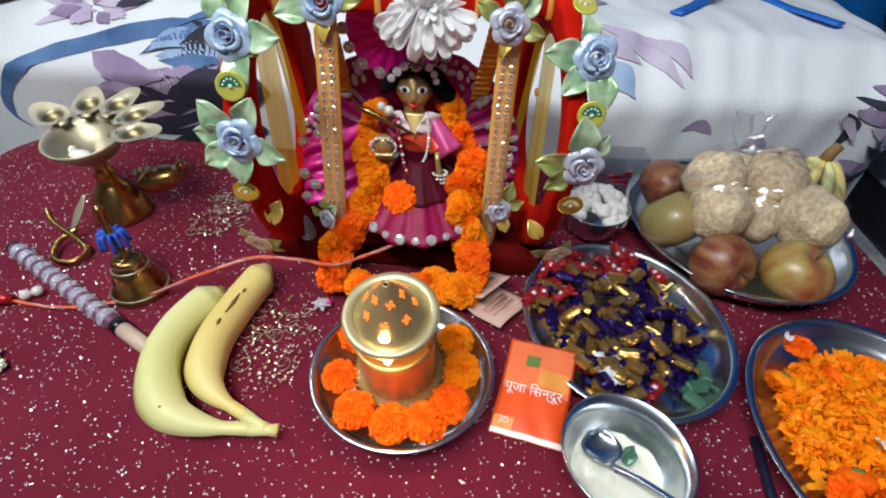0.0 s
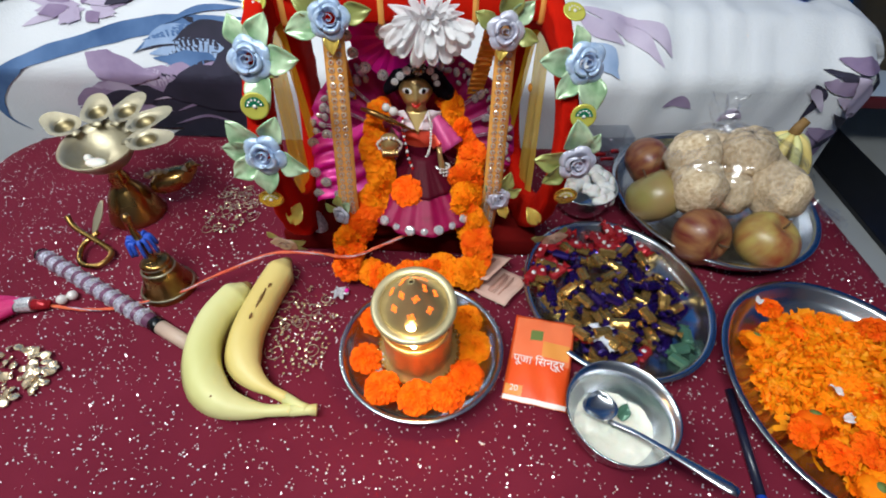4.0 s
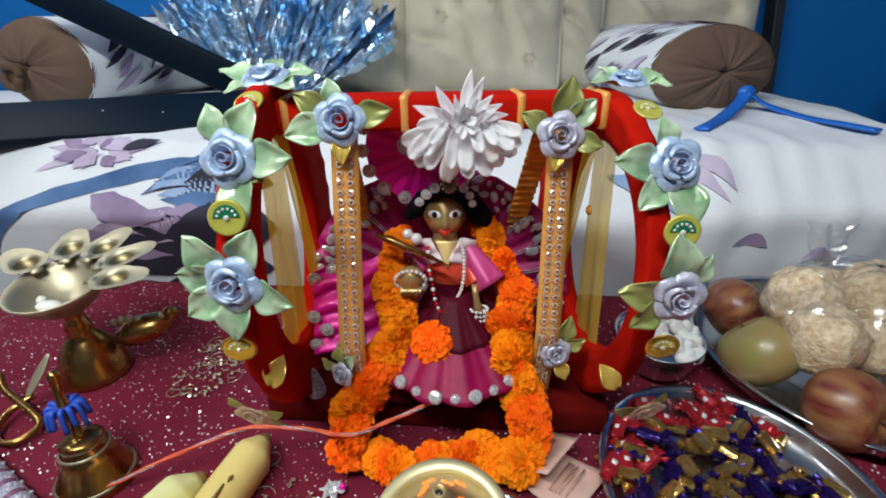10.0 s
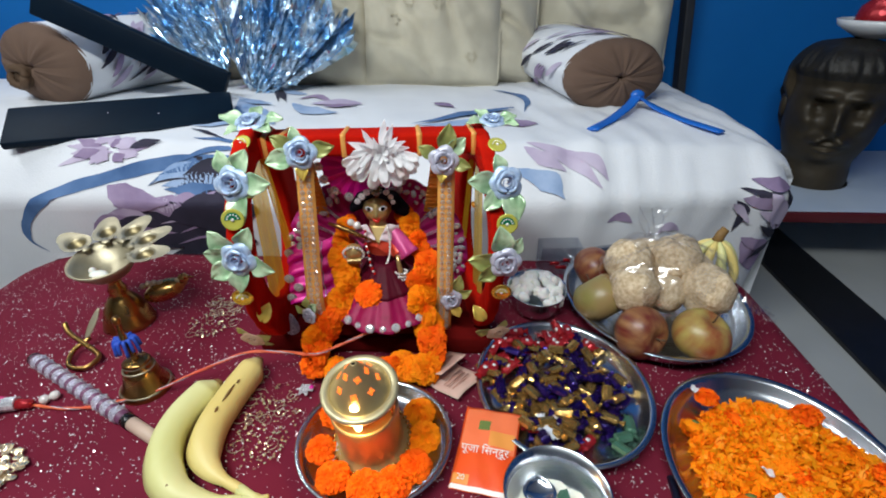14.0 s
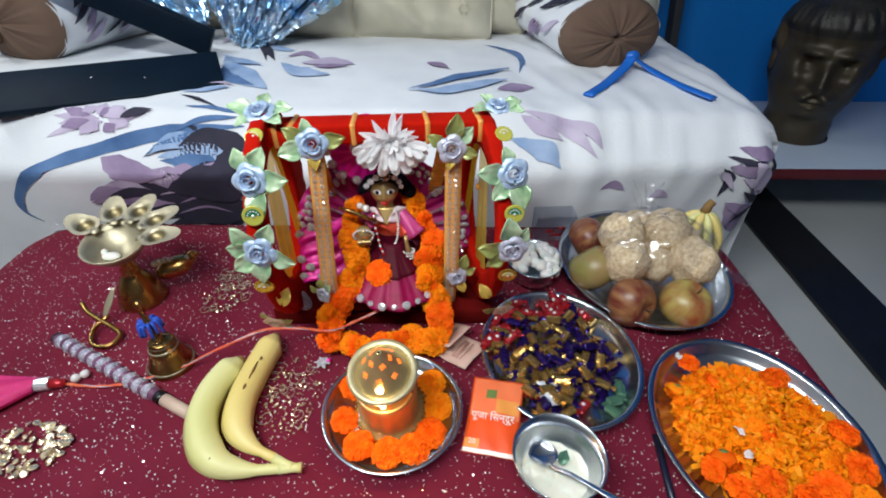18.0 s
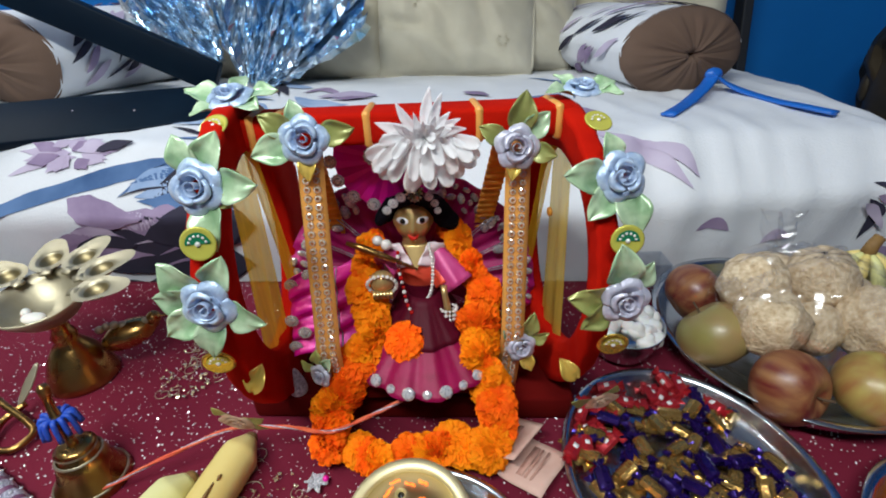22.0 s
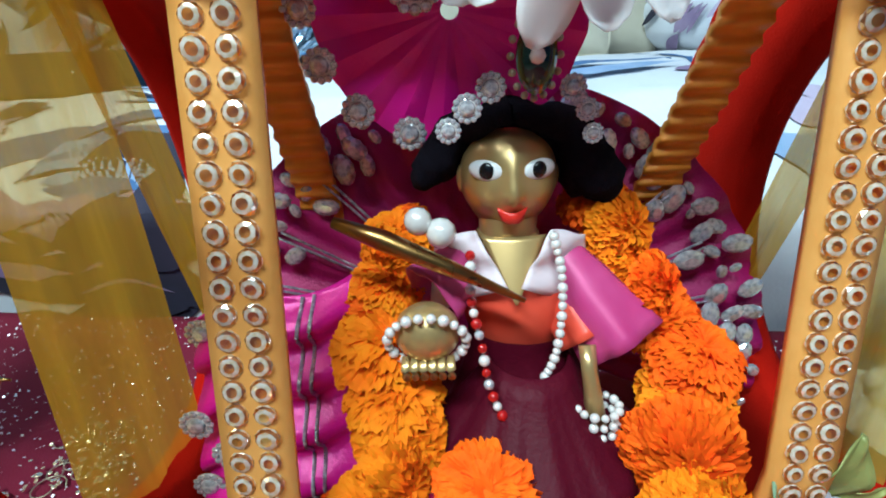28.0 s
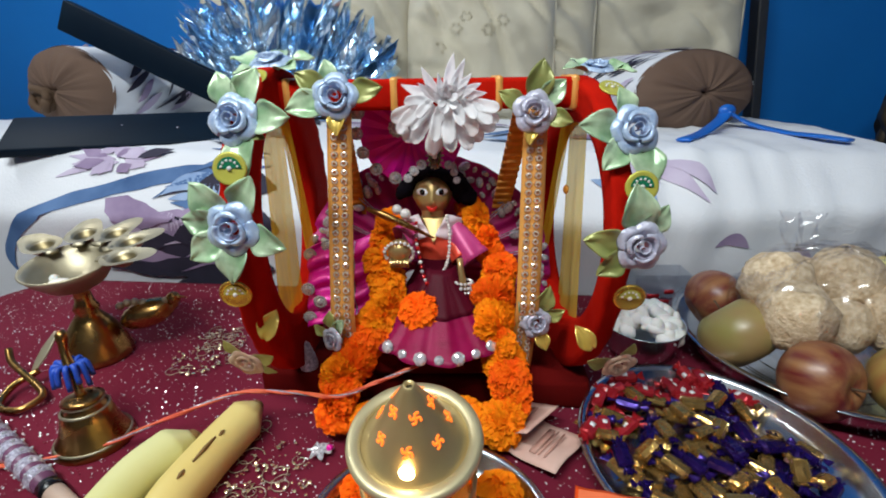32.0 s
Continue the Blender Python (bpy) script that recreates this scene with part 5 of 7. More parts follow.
# silver stitched lines running out over the pleats
for k, deg in enumerate((-4, 10, 24, 40, 128, 146, 160, 174, 188)):
    for off in (0.0, 1.6):
        a = radians(deg + off)
        pts = [(-0.014 + 1.10 * q * math.cos(a + 0.5 * (q - 0.06)), 0.0475 + 0.012 * (q / 0.118) * math.sin(a) - 0.020 * (1 - min(1, max(0, math.sin(a) + 0.3))) * q / 0.118, 0.108 + q * math.sin(a + 0.5 * (q - 0.06))) for q in [0.050 + 0.048 * i / 12 for i in range(13)]]
        geo_part("silver_braid", tube(pts, 0.0006, 5), M_SILVER, drapery, "thin silver braid")
wing = thing("satin_fold", "bright magenta satin fold with gem flowers spread beside the idol", "cloth", SW)


def wing_fn(u, v):
    x = -0.034 - 0.092 * u
    return (x, 0.022 - 0.014 * u - 0.026 * (1 - v) + 0.0040 * math.sin(v * 24 + u * 5), 0.074 + 0.088 * v * (1 - 0.35 * u) + 0.012 * u * v + 0.004 * math.sin(u * 9))


geo_part("fold", solid(grid(wing_fn, 16, 40), 0.0008, 16, 40), M_PINK, wing)
for u in (0.22, 0.27, 0.50, 0.55):
    pts = [Vector(wing_fn(u + 0.04 * math.sin(v * 2.4), v)) + Vector((0, -0.0018, 0)) for v in [i / 40 for i in range(41)]]
    geo_part("silver_braid", tube(pts, 0.0008, 5), M_SILVER, wing, "thin silver braid")


def gem_flower(parent, m, s=1.0, centre=None):
    """A round jewel: one stone ringed by twelve small ones."""
    base = geo_part("jewel", lathe([(0, 0), (0.0060 * s, 0), (0.0060 * s, 0.0010 * s), (0, 0.0012 * s)], 14), M_PEARL, parent, "round jewel of clear stones", m=m)
    for k in range(13):
        a = 2 * math.pi * k / 12
        r = 0.0 if k == 12 else 0.0052 * s
        ob = shared_part("gem", gem_mesh, base, pose(r * math.cos(a), r * math.sin(a), 0.001 * s) @ Matrix.Scale((1.05 if k == 12 else 0.42) * s, 4))
    return base


for u, v in ((0.98, 0.1), (0.98, 0.5), (0.98, 0.9), (0.80, 0.95), (0.86, 0.3), (0.72, 0.10)):
    p = wing_fn(u, v)
    gem_flower(wing, T(p[0], p[1] - 0.004, p[2], 90, 0, 0), 1.0)

# upper fan with the round jewel
fan = thing("turban_fan", "bright magenta pleated fan with clear jewels around a large jewel", "headdress", SW @ pose(0.004, -0.008, 0.004))


def fan_fn(u, v):
    a = 2 * math.pi * u
    r = 0.003 + 0.044 * v
    return (-0.030 + r * math.cos(a) * 1.02, 0.040 + 0.0030 * (abs((a * 17 / math.pi) % 2 - 1) - 0.5) * v * 1.4 + 0.004 * v, 0.243 + r * math.sin(a) * 0.98)


geo_part("fan_pleats", solid(grid(fan_fn, 136, 6, wrap_u=False), 0.0007, 136, 6), M_PINK, fan, "", False)
gem_flower(fan, T(-0.041, 0.032, 0.250, 90, 0, 0), 1.35)
geo_part("blue_stone", ball(0.0022, 10, 6), M_GEM_BLUE, fan, m=pose(-0.0405, 0.029, 0.2505))
for x, z in ((-0.0455, 0.2035), (-0.0632, 0.2120), (-0.0748, 0.2275), (-0.0795, 0.2450), (-0.0765, 0.2640)):
    gem_flower(fan, T(x, 0.0355, z, 90, 0, 0), 0.95)


# the idol, one mesh
SI = SW @ pose(0.0055, -0.002, 0.0048)


def idol_geo():
    g = Geo()
    hx, hy, hz = -0.0122, 0.0248, 0.1878

    def head(u, v):
        a, b = 2 * math.pi * u, math.pi * v
        x, y, z = math.sin(b) * math.cos(a), math.sin(b) * math.sin(a), -math.cos(b)
        jaw = 1 - 0.14 * max(0, -z - 0.20)
        px, py, pz = 0.0174 * x * jaw, 0.0178 * y * jaw, (0.0200 if z > 0 else 0.0216) * z
        if y < 0:
            f = -y
            py += -0.0042 * math.exp(-(x / 0.13) ** 2) * math.exp(-((z + 0.16) / 0.22) ** 2) * f
            py += -0.0016 * math.exp(-(x / 0.11) ** 2) * math.exp(-((z - 0.15) / 0.30) ** 2) * f
            py += -0.0016 * math.exp(-(x / 0.32) ** 2) * math.exp(-((z + 0.55) / 0.10) ** 2) * f
            py += 0.0016 * math.exp(-((abs(x) - 0.46) / 0.20) ** 2) * math.exp(-((z - 0.24) / 0.14) ** 2)
            py += -0.0010 * math.exp(-((abs(x) - 0.5) / 0.2) ** 2) * math.exp(-((z + 0.25) / 0.2) ** 2)
            py += -0.0012 * math.exp(-(x / 0.25) ** 2) * math.exp(-((z + 0.85) / 0.12) ** 2)
        return (hx + px, hy + py, hz + pz)

    g.add(grid(head, 56, 44, wrap_u=True), None, 0)
    for sx in (-1, 1):
        g.add(ball(0.0054, 16, 10, 1.14, 0.35, 0.68), pose(hx + sx * 0.0088, hy - 0.0139, hz + 0.0050, 0, sx * -6, sx * 22), 2)
        g.add(ball(0.0029, 12, 8, 1.0, 0.5, 1.0), pose(hx + sx * 0.0086, hy - 0.0151, hz + 0.0052, 0, 0, sx * 20), 3)
        g.add(ball(0.0042, 10, 6, 0.5, 0.7, 1.3), pose(hx + sx * 0.0165, hy, hz - 0.001), 0)

    # smiling lips

    def lips(u, v):
        q = 2 * u - 1
        top, low = -0.0086 + 0.0014 * q * q, -0.0128 * (1 - q ** 4) - 0.0072 * q ** 4
        return (hx + 0.0054 * q, hy - 0.0184 + 0.0036 * q * q - 0.0008 * math.sin(math.pi * v), hz + low + (top - low) * v)

    g.add(solid(grid(lips, 14, 6), 0.0020, 14, 6), None, 4)

    # bare brass breast in the open neck of the blouse
    def breast(u, v):
        half = 0.0112 * (1 - v) + 0.0004
        x = (2 * u - 1) * half
        return (hx + 0.0010 + x, 0.0110 - 0.0124 * v + 14 * x * x, 0.1685 - 0.0205 * v)

    g.add(solid(grid(breast, 10, 12), 0.0006, 10, 12), None, 0)
    g.add(lathe([(0.0150, -0.018), (0.0120, -0.010), (0.0108, 0), (0.0104, 0.008), (0.0110, 0.020)], 24), pose(hx, hy - 0.003, hz - 0.032), 0)
    for z in (0.1590, 0.1622, 0.1652):
        g.add(lathe([(0.0106, 0), (0.0118, 0.0012), (0.0106, 0.0024)], 24), pose(hx, hy - 0.003, z), 0)
    # straight dark hair: a cap and two flared side locks

    def cap(u, v):
        a, b = 2 * math.pi * u, math.pi * 0.62 * v
        x, y, z = math.sin(b) * math.cos(a), math.sin(b) * math.sin(a), math.cos(b)
        lift = 0.0005 * noise.noise((a * 6, v * 9, 0))
        return (hx + 0.0005 + (0.0190 + lift) * x, hy + 0.0072 + (0.0192 + lift) * y, hz + 0.0050 + (0.0212 + lift) * z)

    g.add(grid(cap, 48, 18, wrap_u=True), None, 1)

    def lock(pts, rads):
        path = spline(pts, 6)
        n = len(path)
        rr = []
        for k in range(n):
            t = k / (n - 1) * (len(rads) - 1)
            q = min(len(rads) - 2, int(t))
            rr.append(rads[q] + (rads[q + 1] - rads[q]) * (t - q))
        v, f = tube(path, rr, 16, 1.0, (0, 1, 0))
        out = []
        for k, p in enumerate(v):
            d = Vector(p) - path[min(n - 1, k // 16)]
            out.append(tuple(path[min(n - 1, k // 16)] + d * (1 + 0.20 * noise.noise(Vector(p) * 260)) * 1.0))
        g.add((out, f), None, 1)

    lock(((-0.0125, 0.0130, 0.2110), (-0.0205, 0.0165, 0.2085), (-0.0295, 0.026, 0.2040), (-0.0370, 0.027, 0.1945), (-0.0435, 0.027, 0.1875), (-0.0470, 0.028, 0.1870)), (0.0030, 0.0045, 0.0068, 0.0072, 0.0060, 0.0024))
    lock(((-0.032, 0.030, 0.2000), (-0.0350, 0.030, 0.1920), (-0.0385, 0.030, 0.1860)), (0.0060, 0.0070, 0.0040))
    lock(((-0.0115, 0.0130, 0.2110), (-0.0035, 0.0165, 0.2085), (0.0075, 0.025, 0.2040), (0.0145, 0.025, 0.1945), (0.0215, 0.025, 0.1845), (0.0245, 0.026, 0.1775)), (0.0030, 0.0045, 0.0075, 0.0090, 0.0090, 0.0050))
    lock(((0.0085, 0.029, 0.1980), (0.0125, 0.029, 0.1880), (0.0165, 0.028, 0.1790)), (0.0060, 0.0075, 0.0050))
    # blouse, waist and sleeves
    g.add(lathe([(0.0185, 0), (0.0205, 0.006), (0.0225, 0.014), (0.0220, 0.024), (0.0150, 0.034), (0.0100, 0.038)], 28, 1.05, 0.78), pose(-0.0075, 0.0190, 0.126), 6)
    def waist(u, v):
        a = 2 * math.pi * u
        r = 0.0300 - 0.0100 * min(1.0, v * 1.4) ** 0.8
        r *= 1 + (0.045 * math.sin(9 * a + 2.2 * v) + 0.025 * math.sin(17 * a + 3 * v)) * (1.1 - v)
        return (-0.0068 + 1.05 * r * math.cos(a), 0.0175 + 0.84 * r * math.sin(a), 0.098 + 0.032 * v)

    g.add(grid(waist, 90, 8, wrap_u=True), None, 9)

    def sleeve(p0, p1, r0, r1, slot, seed):
        d = (Vector(p1) - Vector(p0))
        side = d.cross(Vector((0, 1, 0.2))).normalized()
        top = side.cross(d).normalized()

        def fn(u, v):
            a = 2 * math.pi * u
            r = (r0 + (r1 - r0) * v ** 0.8) * (1 + 0.10 * math.sin(5 * a + seed) * v + 0.05 * noise.noise((a * 3, v * 4, seed)))
            return Vector(p0) + d * v + side * r * math.cos(a) + top * r * 0.85 * math.sin(a)

        g.add(solid(grid(fn, 36, 10), 0.0006, 36, 10), None, slot)

    sleeve((-0.024, 0.018, 0.160), (-0.0410, 0.002, 0.1500), 0.0075, 0.0125, 5, 1.0)
    sleeve((0.004, 0.018, 0.160), (0.0270, 0.000, 0.1300), 0.0080, 0.0150, 5, 2.0)
    sleeve((0.004, 0.016, 0.150), (0.0160, 0.002, 0.1320), 0.0080, 0.0105, 6, 3.0)
    # palm with short fingers, and the lowered arm
    g.add(ball(0.0112, 20, 12, 1.0, 0.85, 0.92), pose(-0.0422, -0.010, 0.1440), 0)
    for k in range(6):
        x = -0.0495 + 0.0030 * k
        g.add(tube([(x, -0.0150, 0.1375), (x, -0.0185, 0.1345), (x + 0.0002, -0.0180, 0.1315), (x + 0.0003, -0.0160, 0.1300)], [0.0013, 0.0016, 0.0015, 0.0011], 8), None, 0)
    g.add(tube([(0.0130, -0.006, 0.134), (0.0135, -0.010, 0.126), (0.0150, -0.012, 0.117), (0.0165, -0.0135, 0.104)], [0.0030, 0.0028, 0.0032, 0.0042], 12), None, 0)
    g.add(ball(0.0056, 12, 8, 1, 0.8, 1.2), pose(0.0175, -0.015, 0.098), 0)

    # sheer collar and shoulder panels
    def shawl(sx):
        def fn(u, v):
            x = hx + sx * (0.0022 + 0.0108 * (1 - v) + (0.014 + 0.014 * v) * u)
            y = 0.0060 - 0.007 * v + 0.010 * u + 0.0012 * math.sin(v * 11 + u * 6)
            return (x, y, 0.1730 - 0.0180 * v - 0.006 * u - 0.010 * u * v)
        return fn

    for sx in (-1, 1):
        g.add(solid(grid(shawl(sx), 12, 10), 0.0006, 12, 10), None, 7)

    # flared skirt
    def skirt(u, v):
        a = math.pi * (1.02 + 0.96 * u)
        r = 0.013 + 0.053 * v
        pl = (0.0005 * math.sin(a * 30) + 0.0020 * math.sin(a * 13 + 1 + 0.8 * math.sin(3 * a))) * v
        return (-0.006 + (r + pl) * 1.12 * math.cos(a), 0.006 + (r + pl) * 1.32 * math.sin(a), 0.124 - 0.052 * v ** 0.75 - 0.005 * v * math.sin(a) ** 2)

    g.add(solid(grid(lambda u, v: skirt(u, 0.42 + 0.58 * v), 110, 9), 0.0008, 110, 9), None, 8)
    # upper skirt takes the dark waist colour: shade in the lap, painted in
    g.add(solid(grid(lambda u, v: Vector(skirt(u, 0.50 * v)) + Vector((0, -0.0012, 0.0008)), 110, 8), 0.0008, 110, 8), None, 9)
    g.add(lathe([(0, 0), (0.040, 0), (0.030, 0.03), (0.018, 0.056)], 24), pose(-0.003, 0.025, 0.058), 8)
    return g


idol = geo_part("brass_idol", idol_geo(), [M_FACE, M_HAIR, M_WHITE, M_BLACK, M_RED_PAINT, M_PINK_SHEER, M_CORAL, M_SHEER_WHITE, M_SKIRT, M_WAIST_LAP_SHADE], None, m=SI)
tagged(idol, "small brass idol with black hair in magenta clothes", "idol")

# jewellery
hem = thing("hem_trim", "row of clear square gems along the magenta hem", "trim", SI)
for k in range(13):
    a = math.pi * (1.06 + 0.88 * k / 12)
    r = 0.0625
    shared_part("gem", gem_big if k % 2 else gem_mesh, hem, T(-0.006 + r * 1.12 * math.cos(a), 0.006 + r * 1.32 * math.sin(a) - 0.0012, 0.0755 - 0.005 * math.sin(a) ** 2, 62, 0, math.degrees(a) + 90, 1.15 if k % 2 else 1.3))


def bead_string(name, label, pts, radius, n, mats):
    ob = thing(name, label, "necklace", SI)
    path = spline(pts, 24)
    meshes = [Geo().add(ball(radius, 10, 6)).mesh("bead", m) for m in mats]
    for k in range(n):
        p = path[int(k * (len(path) - 1) / max(1, n - 1))]
        shared_part("bead", meshes[k % len(meshes)], ob, pose(p.x, p.y, p.z) @ Matrix.Scale(1.0 + 0.12 * math.sin(k * 2.3), 4))
    return ob


bead_string("pearl_necklace", "string of white pearls hanging from the idol's neck", ((0.001, 0.002, 0.172), (0.0035, -0.002, 0.160), (0.0035, -0.006, 0.146), (0.0015, -0.009, 0.132), (-0.003, -0.010, 0.121)), 0.0017, 19, [M_PEARL])
bead_string("bead_necklace", "string of red beads and pearls on the idol's chest", ((-0.027, 0.002, 0.166), (-0.027, -0.004, 0.152), (-0.024, -0.010, 0.138), (-0.021, -0.015, 0.122), (-0.014, -0.020, 0.110), (0.002, -0.026, 0.100), (0.014, -0.030, 0.094)), 0.0019, 24, [M_GEM_RED, M_PEARL, M_GEM_RED, M_GEM])
bead_string("pearl_earring", "two large pearls beside the idol's face", ((-0.0440, 0.002, 0.1790), (-0.0365, 0.001, 0.1750)), 0.0048, 2, [M_PEARL])
bead_string("pearl_bracelet", "small pearl bracelet on the idol's raised palm", [(-0.0422 + 0.0130 * math.cos(a), -0.014 - 0.004 * math.sin(a), 0.1425 + 0.0115 * math.sin(a)) for a in [math.pi * (-0.25 + 1.5 * i / 10) for i in range(11)]], 0.0018, 16, [M_PEARL])
for dz in (0.1135, 0.1090, 0.1045):
    bead_string("pearl_bangle", "pink pearl bangle round the idol's wrist", [(0.0165 + 0.0075 * math.cos(a), -0.0135 + 0.0065 * math.sin(a), dz) for a in [math.pi * 2 * i / 10 for i in range(11)]], 0.0016, 14, [M_PEARL])
crown = thing("tiara", "curved tiara of round clear jewels with a dark green drop", "tiara", SI @ pose(0, -0.007, 0.003))
for x, z, k in ((-0.0330, 0.2050, 0.62), (-0.0272, 0.2115, 0.70), (-0.0203, 0.2172, 0.70), (0.0034, 0.2165, 0.62), (0.0082, 0.2100, 0.55), (0.0105, 0.2030, 0.50)):
    gem_flower(crown, T(x, 0.006 + 0.4 * abs(x + 0.0085) * 0.3, z, 90, 0, 0), k)
drop = geo_part("green_drop", lathe([(0, 0), (0.0052, 0.0002), (0.0054, 0.0016), (0.0030, 0.0026), (0, 0.0028)], 20, 0.80, 1.45), M_GEM_GREEN, crown, "dark green drop stone", m=T(-0.0085, 0.0030, 0.2255, 90, 0, 0, 1.3))
geo_part("pearl", ball(0.0018, 8, 6), M_PEARL, drop, m=pose(0, 0, 0.0030))
for k in range(16):
    a = 2 * math.pi * k / 16
    geo_part("gold_bead", ball(0.00115, 6, 4), M_BRASS_PALE, crown, m=pose(-0.0085 + 0.0068 * math.cos(a), 0.0030, 0.2255 + 0.0112 * math.sin(a)))
idol_flute = thing("idol_flute", "tiny brass flute held across the idol's chest", "flute", SI)
geo_part("rod", tube([(-0.070, -0.006, 0.1825), (-0.055, -0.008, 0.177), (-0.035, -0.010, 0.168), (-0.010, -0.011, 0.1555)], [0.0019, 0.0034, 0.0028, 0.0008], 10), M_BRASS_OLD, idol_flute)
cone = thing("silver_cone", "small silver filigree cone standing on the swing's base", "ornament", SW @ pose(-0.130, -0.020, 0.030))
geo_part("cone", lathe([(0, 0), (0.0085, 0.0), (0.0090, 0.004), (0.0070, 0.014), (0.0030, 0.026), (0, 0.030)], 14), M_SILVER, cone, "", False)

# white silk flower on the top bar
white_flower = thing("silk_flower", "large white silk flower with pointed petals on the swing bar", "flower", SW @ T(0.008, -0.010, 0.2740, 0, 0, 0, 0.82) @ Matrix.Diagonal((0.90, 1, 1, 1)))


def long_petal(ln, w, cup, ph, blunt):
    """A silk petal with a soft fold: lance-shaped, or broad with a rounded tip."""
    def fn(u, v):
        s = (v - 0.5) * 2
        if blunt:
            wide = (0.30 + 0.70 * math.sin(math.pi * 0.5 * min(1, u / 0.55))) * math.sqrt(max(0.02, 1 - (max(0, u - 0.72) / 0.285) ** 2))
        else:
            wide = math.sin(math.pi * (0.16 + 0.84 * u) ** 0.9) ** 0.75 * (1 - 0.25 * u)
        ww = w * 0.5 * s * wide
        return (0.002 + u * ln, ww + 0.0012 * math.sin(u * 3 + ph), cup * ln * u * u + 0.40 * abs(ww) * (1 - 0.5 * u) - 0.10 * ln * max(0, u - 0.6) + 0.0006 * math.sin(u * 9 + ph + s * 2))
    return solid(grid(fn, 14, 6), 0.0004, 14, 6)


petal_w = [Geo().add(long_petal(0.040, w, c, q, bl)).mesh("petal", M_PETAL_WHITE) for q, (w, c, bl) in enumerate(((0.0140, 0.05, False), (0.0130, 0.16, False), (0.0165, 0.06, True), (0.0150, 0.14, True)))]
petal_b = Geo().add(long_petal(0.040, 0.0170, 0.08, 1, True)).mesh("petal", M_PETAL_BLUSH)
rnd = random.Random(8)


def lay_petal(me, a, raised, length, x=0.0, z=0.0, y=0.0, twist=22):
    shared_part("petal", me, white_flower, pose(x, y, z, 82, 0, 0) @ pose(0, 0, 0, 0, 0, a) @ pose(0, 0, 0, rnd.uniform(-twist, twist), -raised, 0) @ Matrix.Scale(length / 0.040, 4))


# hanging curtain of broad petals in four rows, each shorter and standing further out
for row, (n, length, raised, z, y) in enumerate(((10, 0.047, 2, 0.002, -0.002), (7, 0.042, 12, 0.005, -0.005), (4, 0.030, 24, 0.009, -0.008))):
    for k in range(n):
        a = 196 + 150 * (k + 0.5 * (row % 2) + rnd.uniform(-0.25, 0.25)) / (n - 0.5)
        me = petal_b if row < 2 and 230 < a < 310 and k % 3 == 1 else petal_w[2 + (k + row) % 2]
        lay_petal(me, a + rnd.uniform(-6, 6), raised + rnd.uniform(-5, 6), length * rnd.uniform(0.90, 1.06) * (0.84 + 0.16 * abs(math.sin(radians(a)))), 0.022 * math.cos(radians(a)), z, y, 22)
for a in range(0, 360, 45):
    lay_petal(petal_w[2 + (a // 45) % 2], a + rnd.uniform(-10, 10), 50 + rnd.uniform(-8, 8), 0.021, 0.0, 0.008, -0.008, 20)
# lance-shaped petals standing up and out above it
for a, ln, up in ((66, 0.046, 6), (82, 0.050, 2), (50, 0.036, 20), (28, 0.036, 14), (10, 0.038, 12), (104, 0.030, 24), (128, 0.042, 8), (146, 0.032, 26), (158, 0.048, 8), (178, 0.038, 14), (92, 0.026, 44), (42, 0.026, 42), (136, 0.028, 40), (68, 0.030, 30), (116, 0.022, 52), (20, 0.026, 36)):
    lay_petal(petal_w[int(a) % 2], a + rnd.uniform(-4, 4), up, 0.82 * ln, 0.012 * math.cos(radians(a)), 0.008, -0.004 - 0.010 * (up > 18), 24)


# marigolds
def marigold_geo(seed, n=290):
    """A ruffled flower head of radius 1, its back at z = 0."""
    rnd = random.Random(seed)
    g = Geo()
    for k in range(n):
        t = (k + 0.5) / n
        b = math.acos(1 - 1.20 * t)
        a = k * 2.39996 + rnd.uniform(-0.15, 0.15)
        w, h = rnd.uniform(0.09, 0.17), rnd.uniform(0.17, 0.31)
        m = Matrix.Rotation(a, 4, "Z") @ Matrix.Rotation(b, 4, "Y") @ Matrix.Translation((0, 0, 0.66)) @ Matrix.Rotation(rnd.uniform(-0.25, 0.25), 4, "X") @ Matrix.Rotation(rnd.uniform(-0.15, 0.95), 4, "Y") @ Matrix.Rotation(math.pi / 2 + rnd.uniform(-0.5, 0.5), 4, "Z")

        def fn(u, v, w=w, h=h, s=rnd.uniform(0, 6)):
            x = (u - 0.5) * 2 * w * (0.45 + 0.55 * math.sin(1.5 * v))
            return (x, 0.075 * math.sin(u * 13 + s) * v - 0.14 * v * v + 0.10 * (2 * u - 1) ** 2, h * (v - 0.18 * v * (2 * u - 1) ** 2 + 0.05 * math.sin(u * 15 + s) * v))

        g.add(grid(fn, 5, 3), m)
    g.add(ball(0.74, 14, 8, 1, 1, 0.92))
    for q in range(len(g.v)):
        x, y, z = g.v[q]
        g.v[q] = (x, y, z * 0.74 + 0.30)
    return g


MARI = [marigold_geo(s).mesh("marigold", M_MARIGOLD) for s in (1, 2, 3)]
MARI_Y = [marigold_geo(s).mesh("marigold", M_MARIGOLD_Y) for s in (4, 5)]


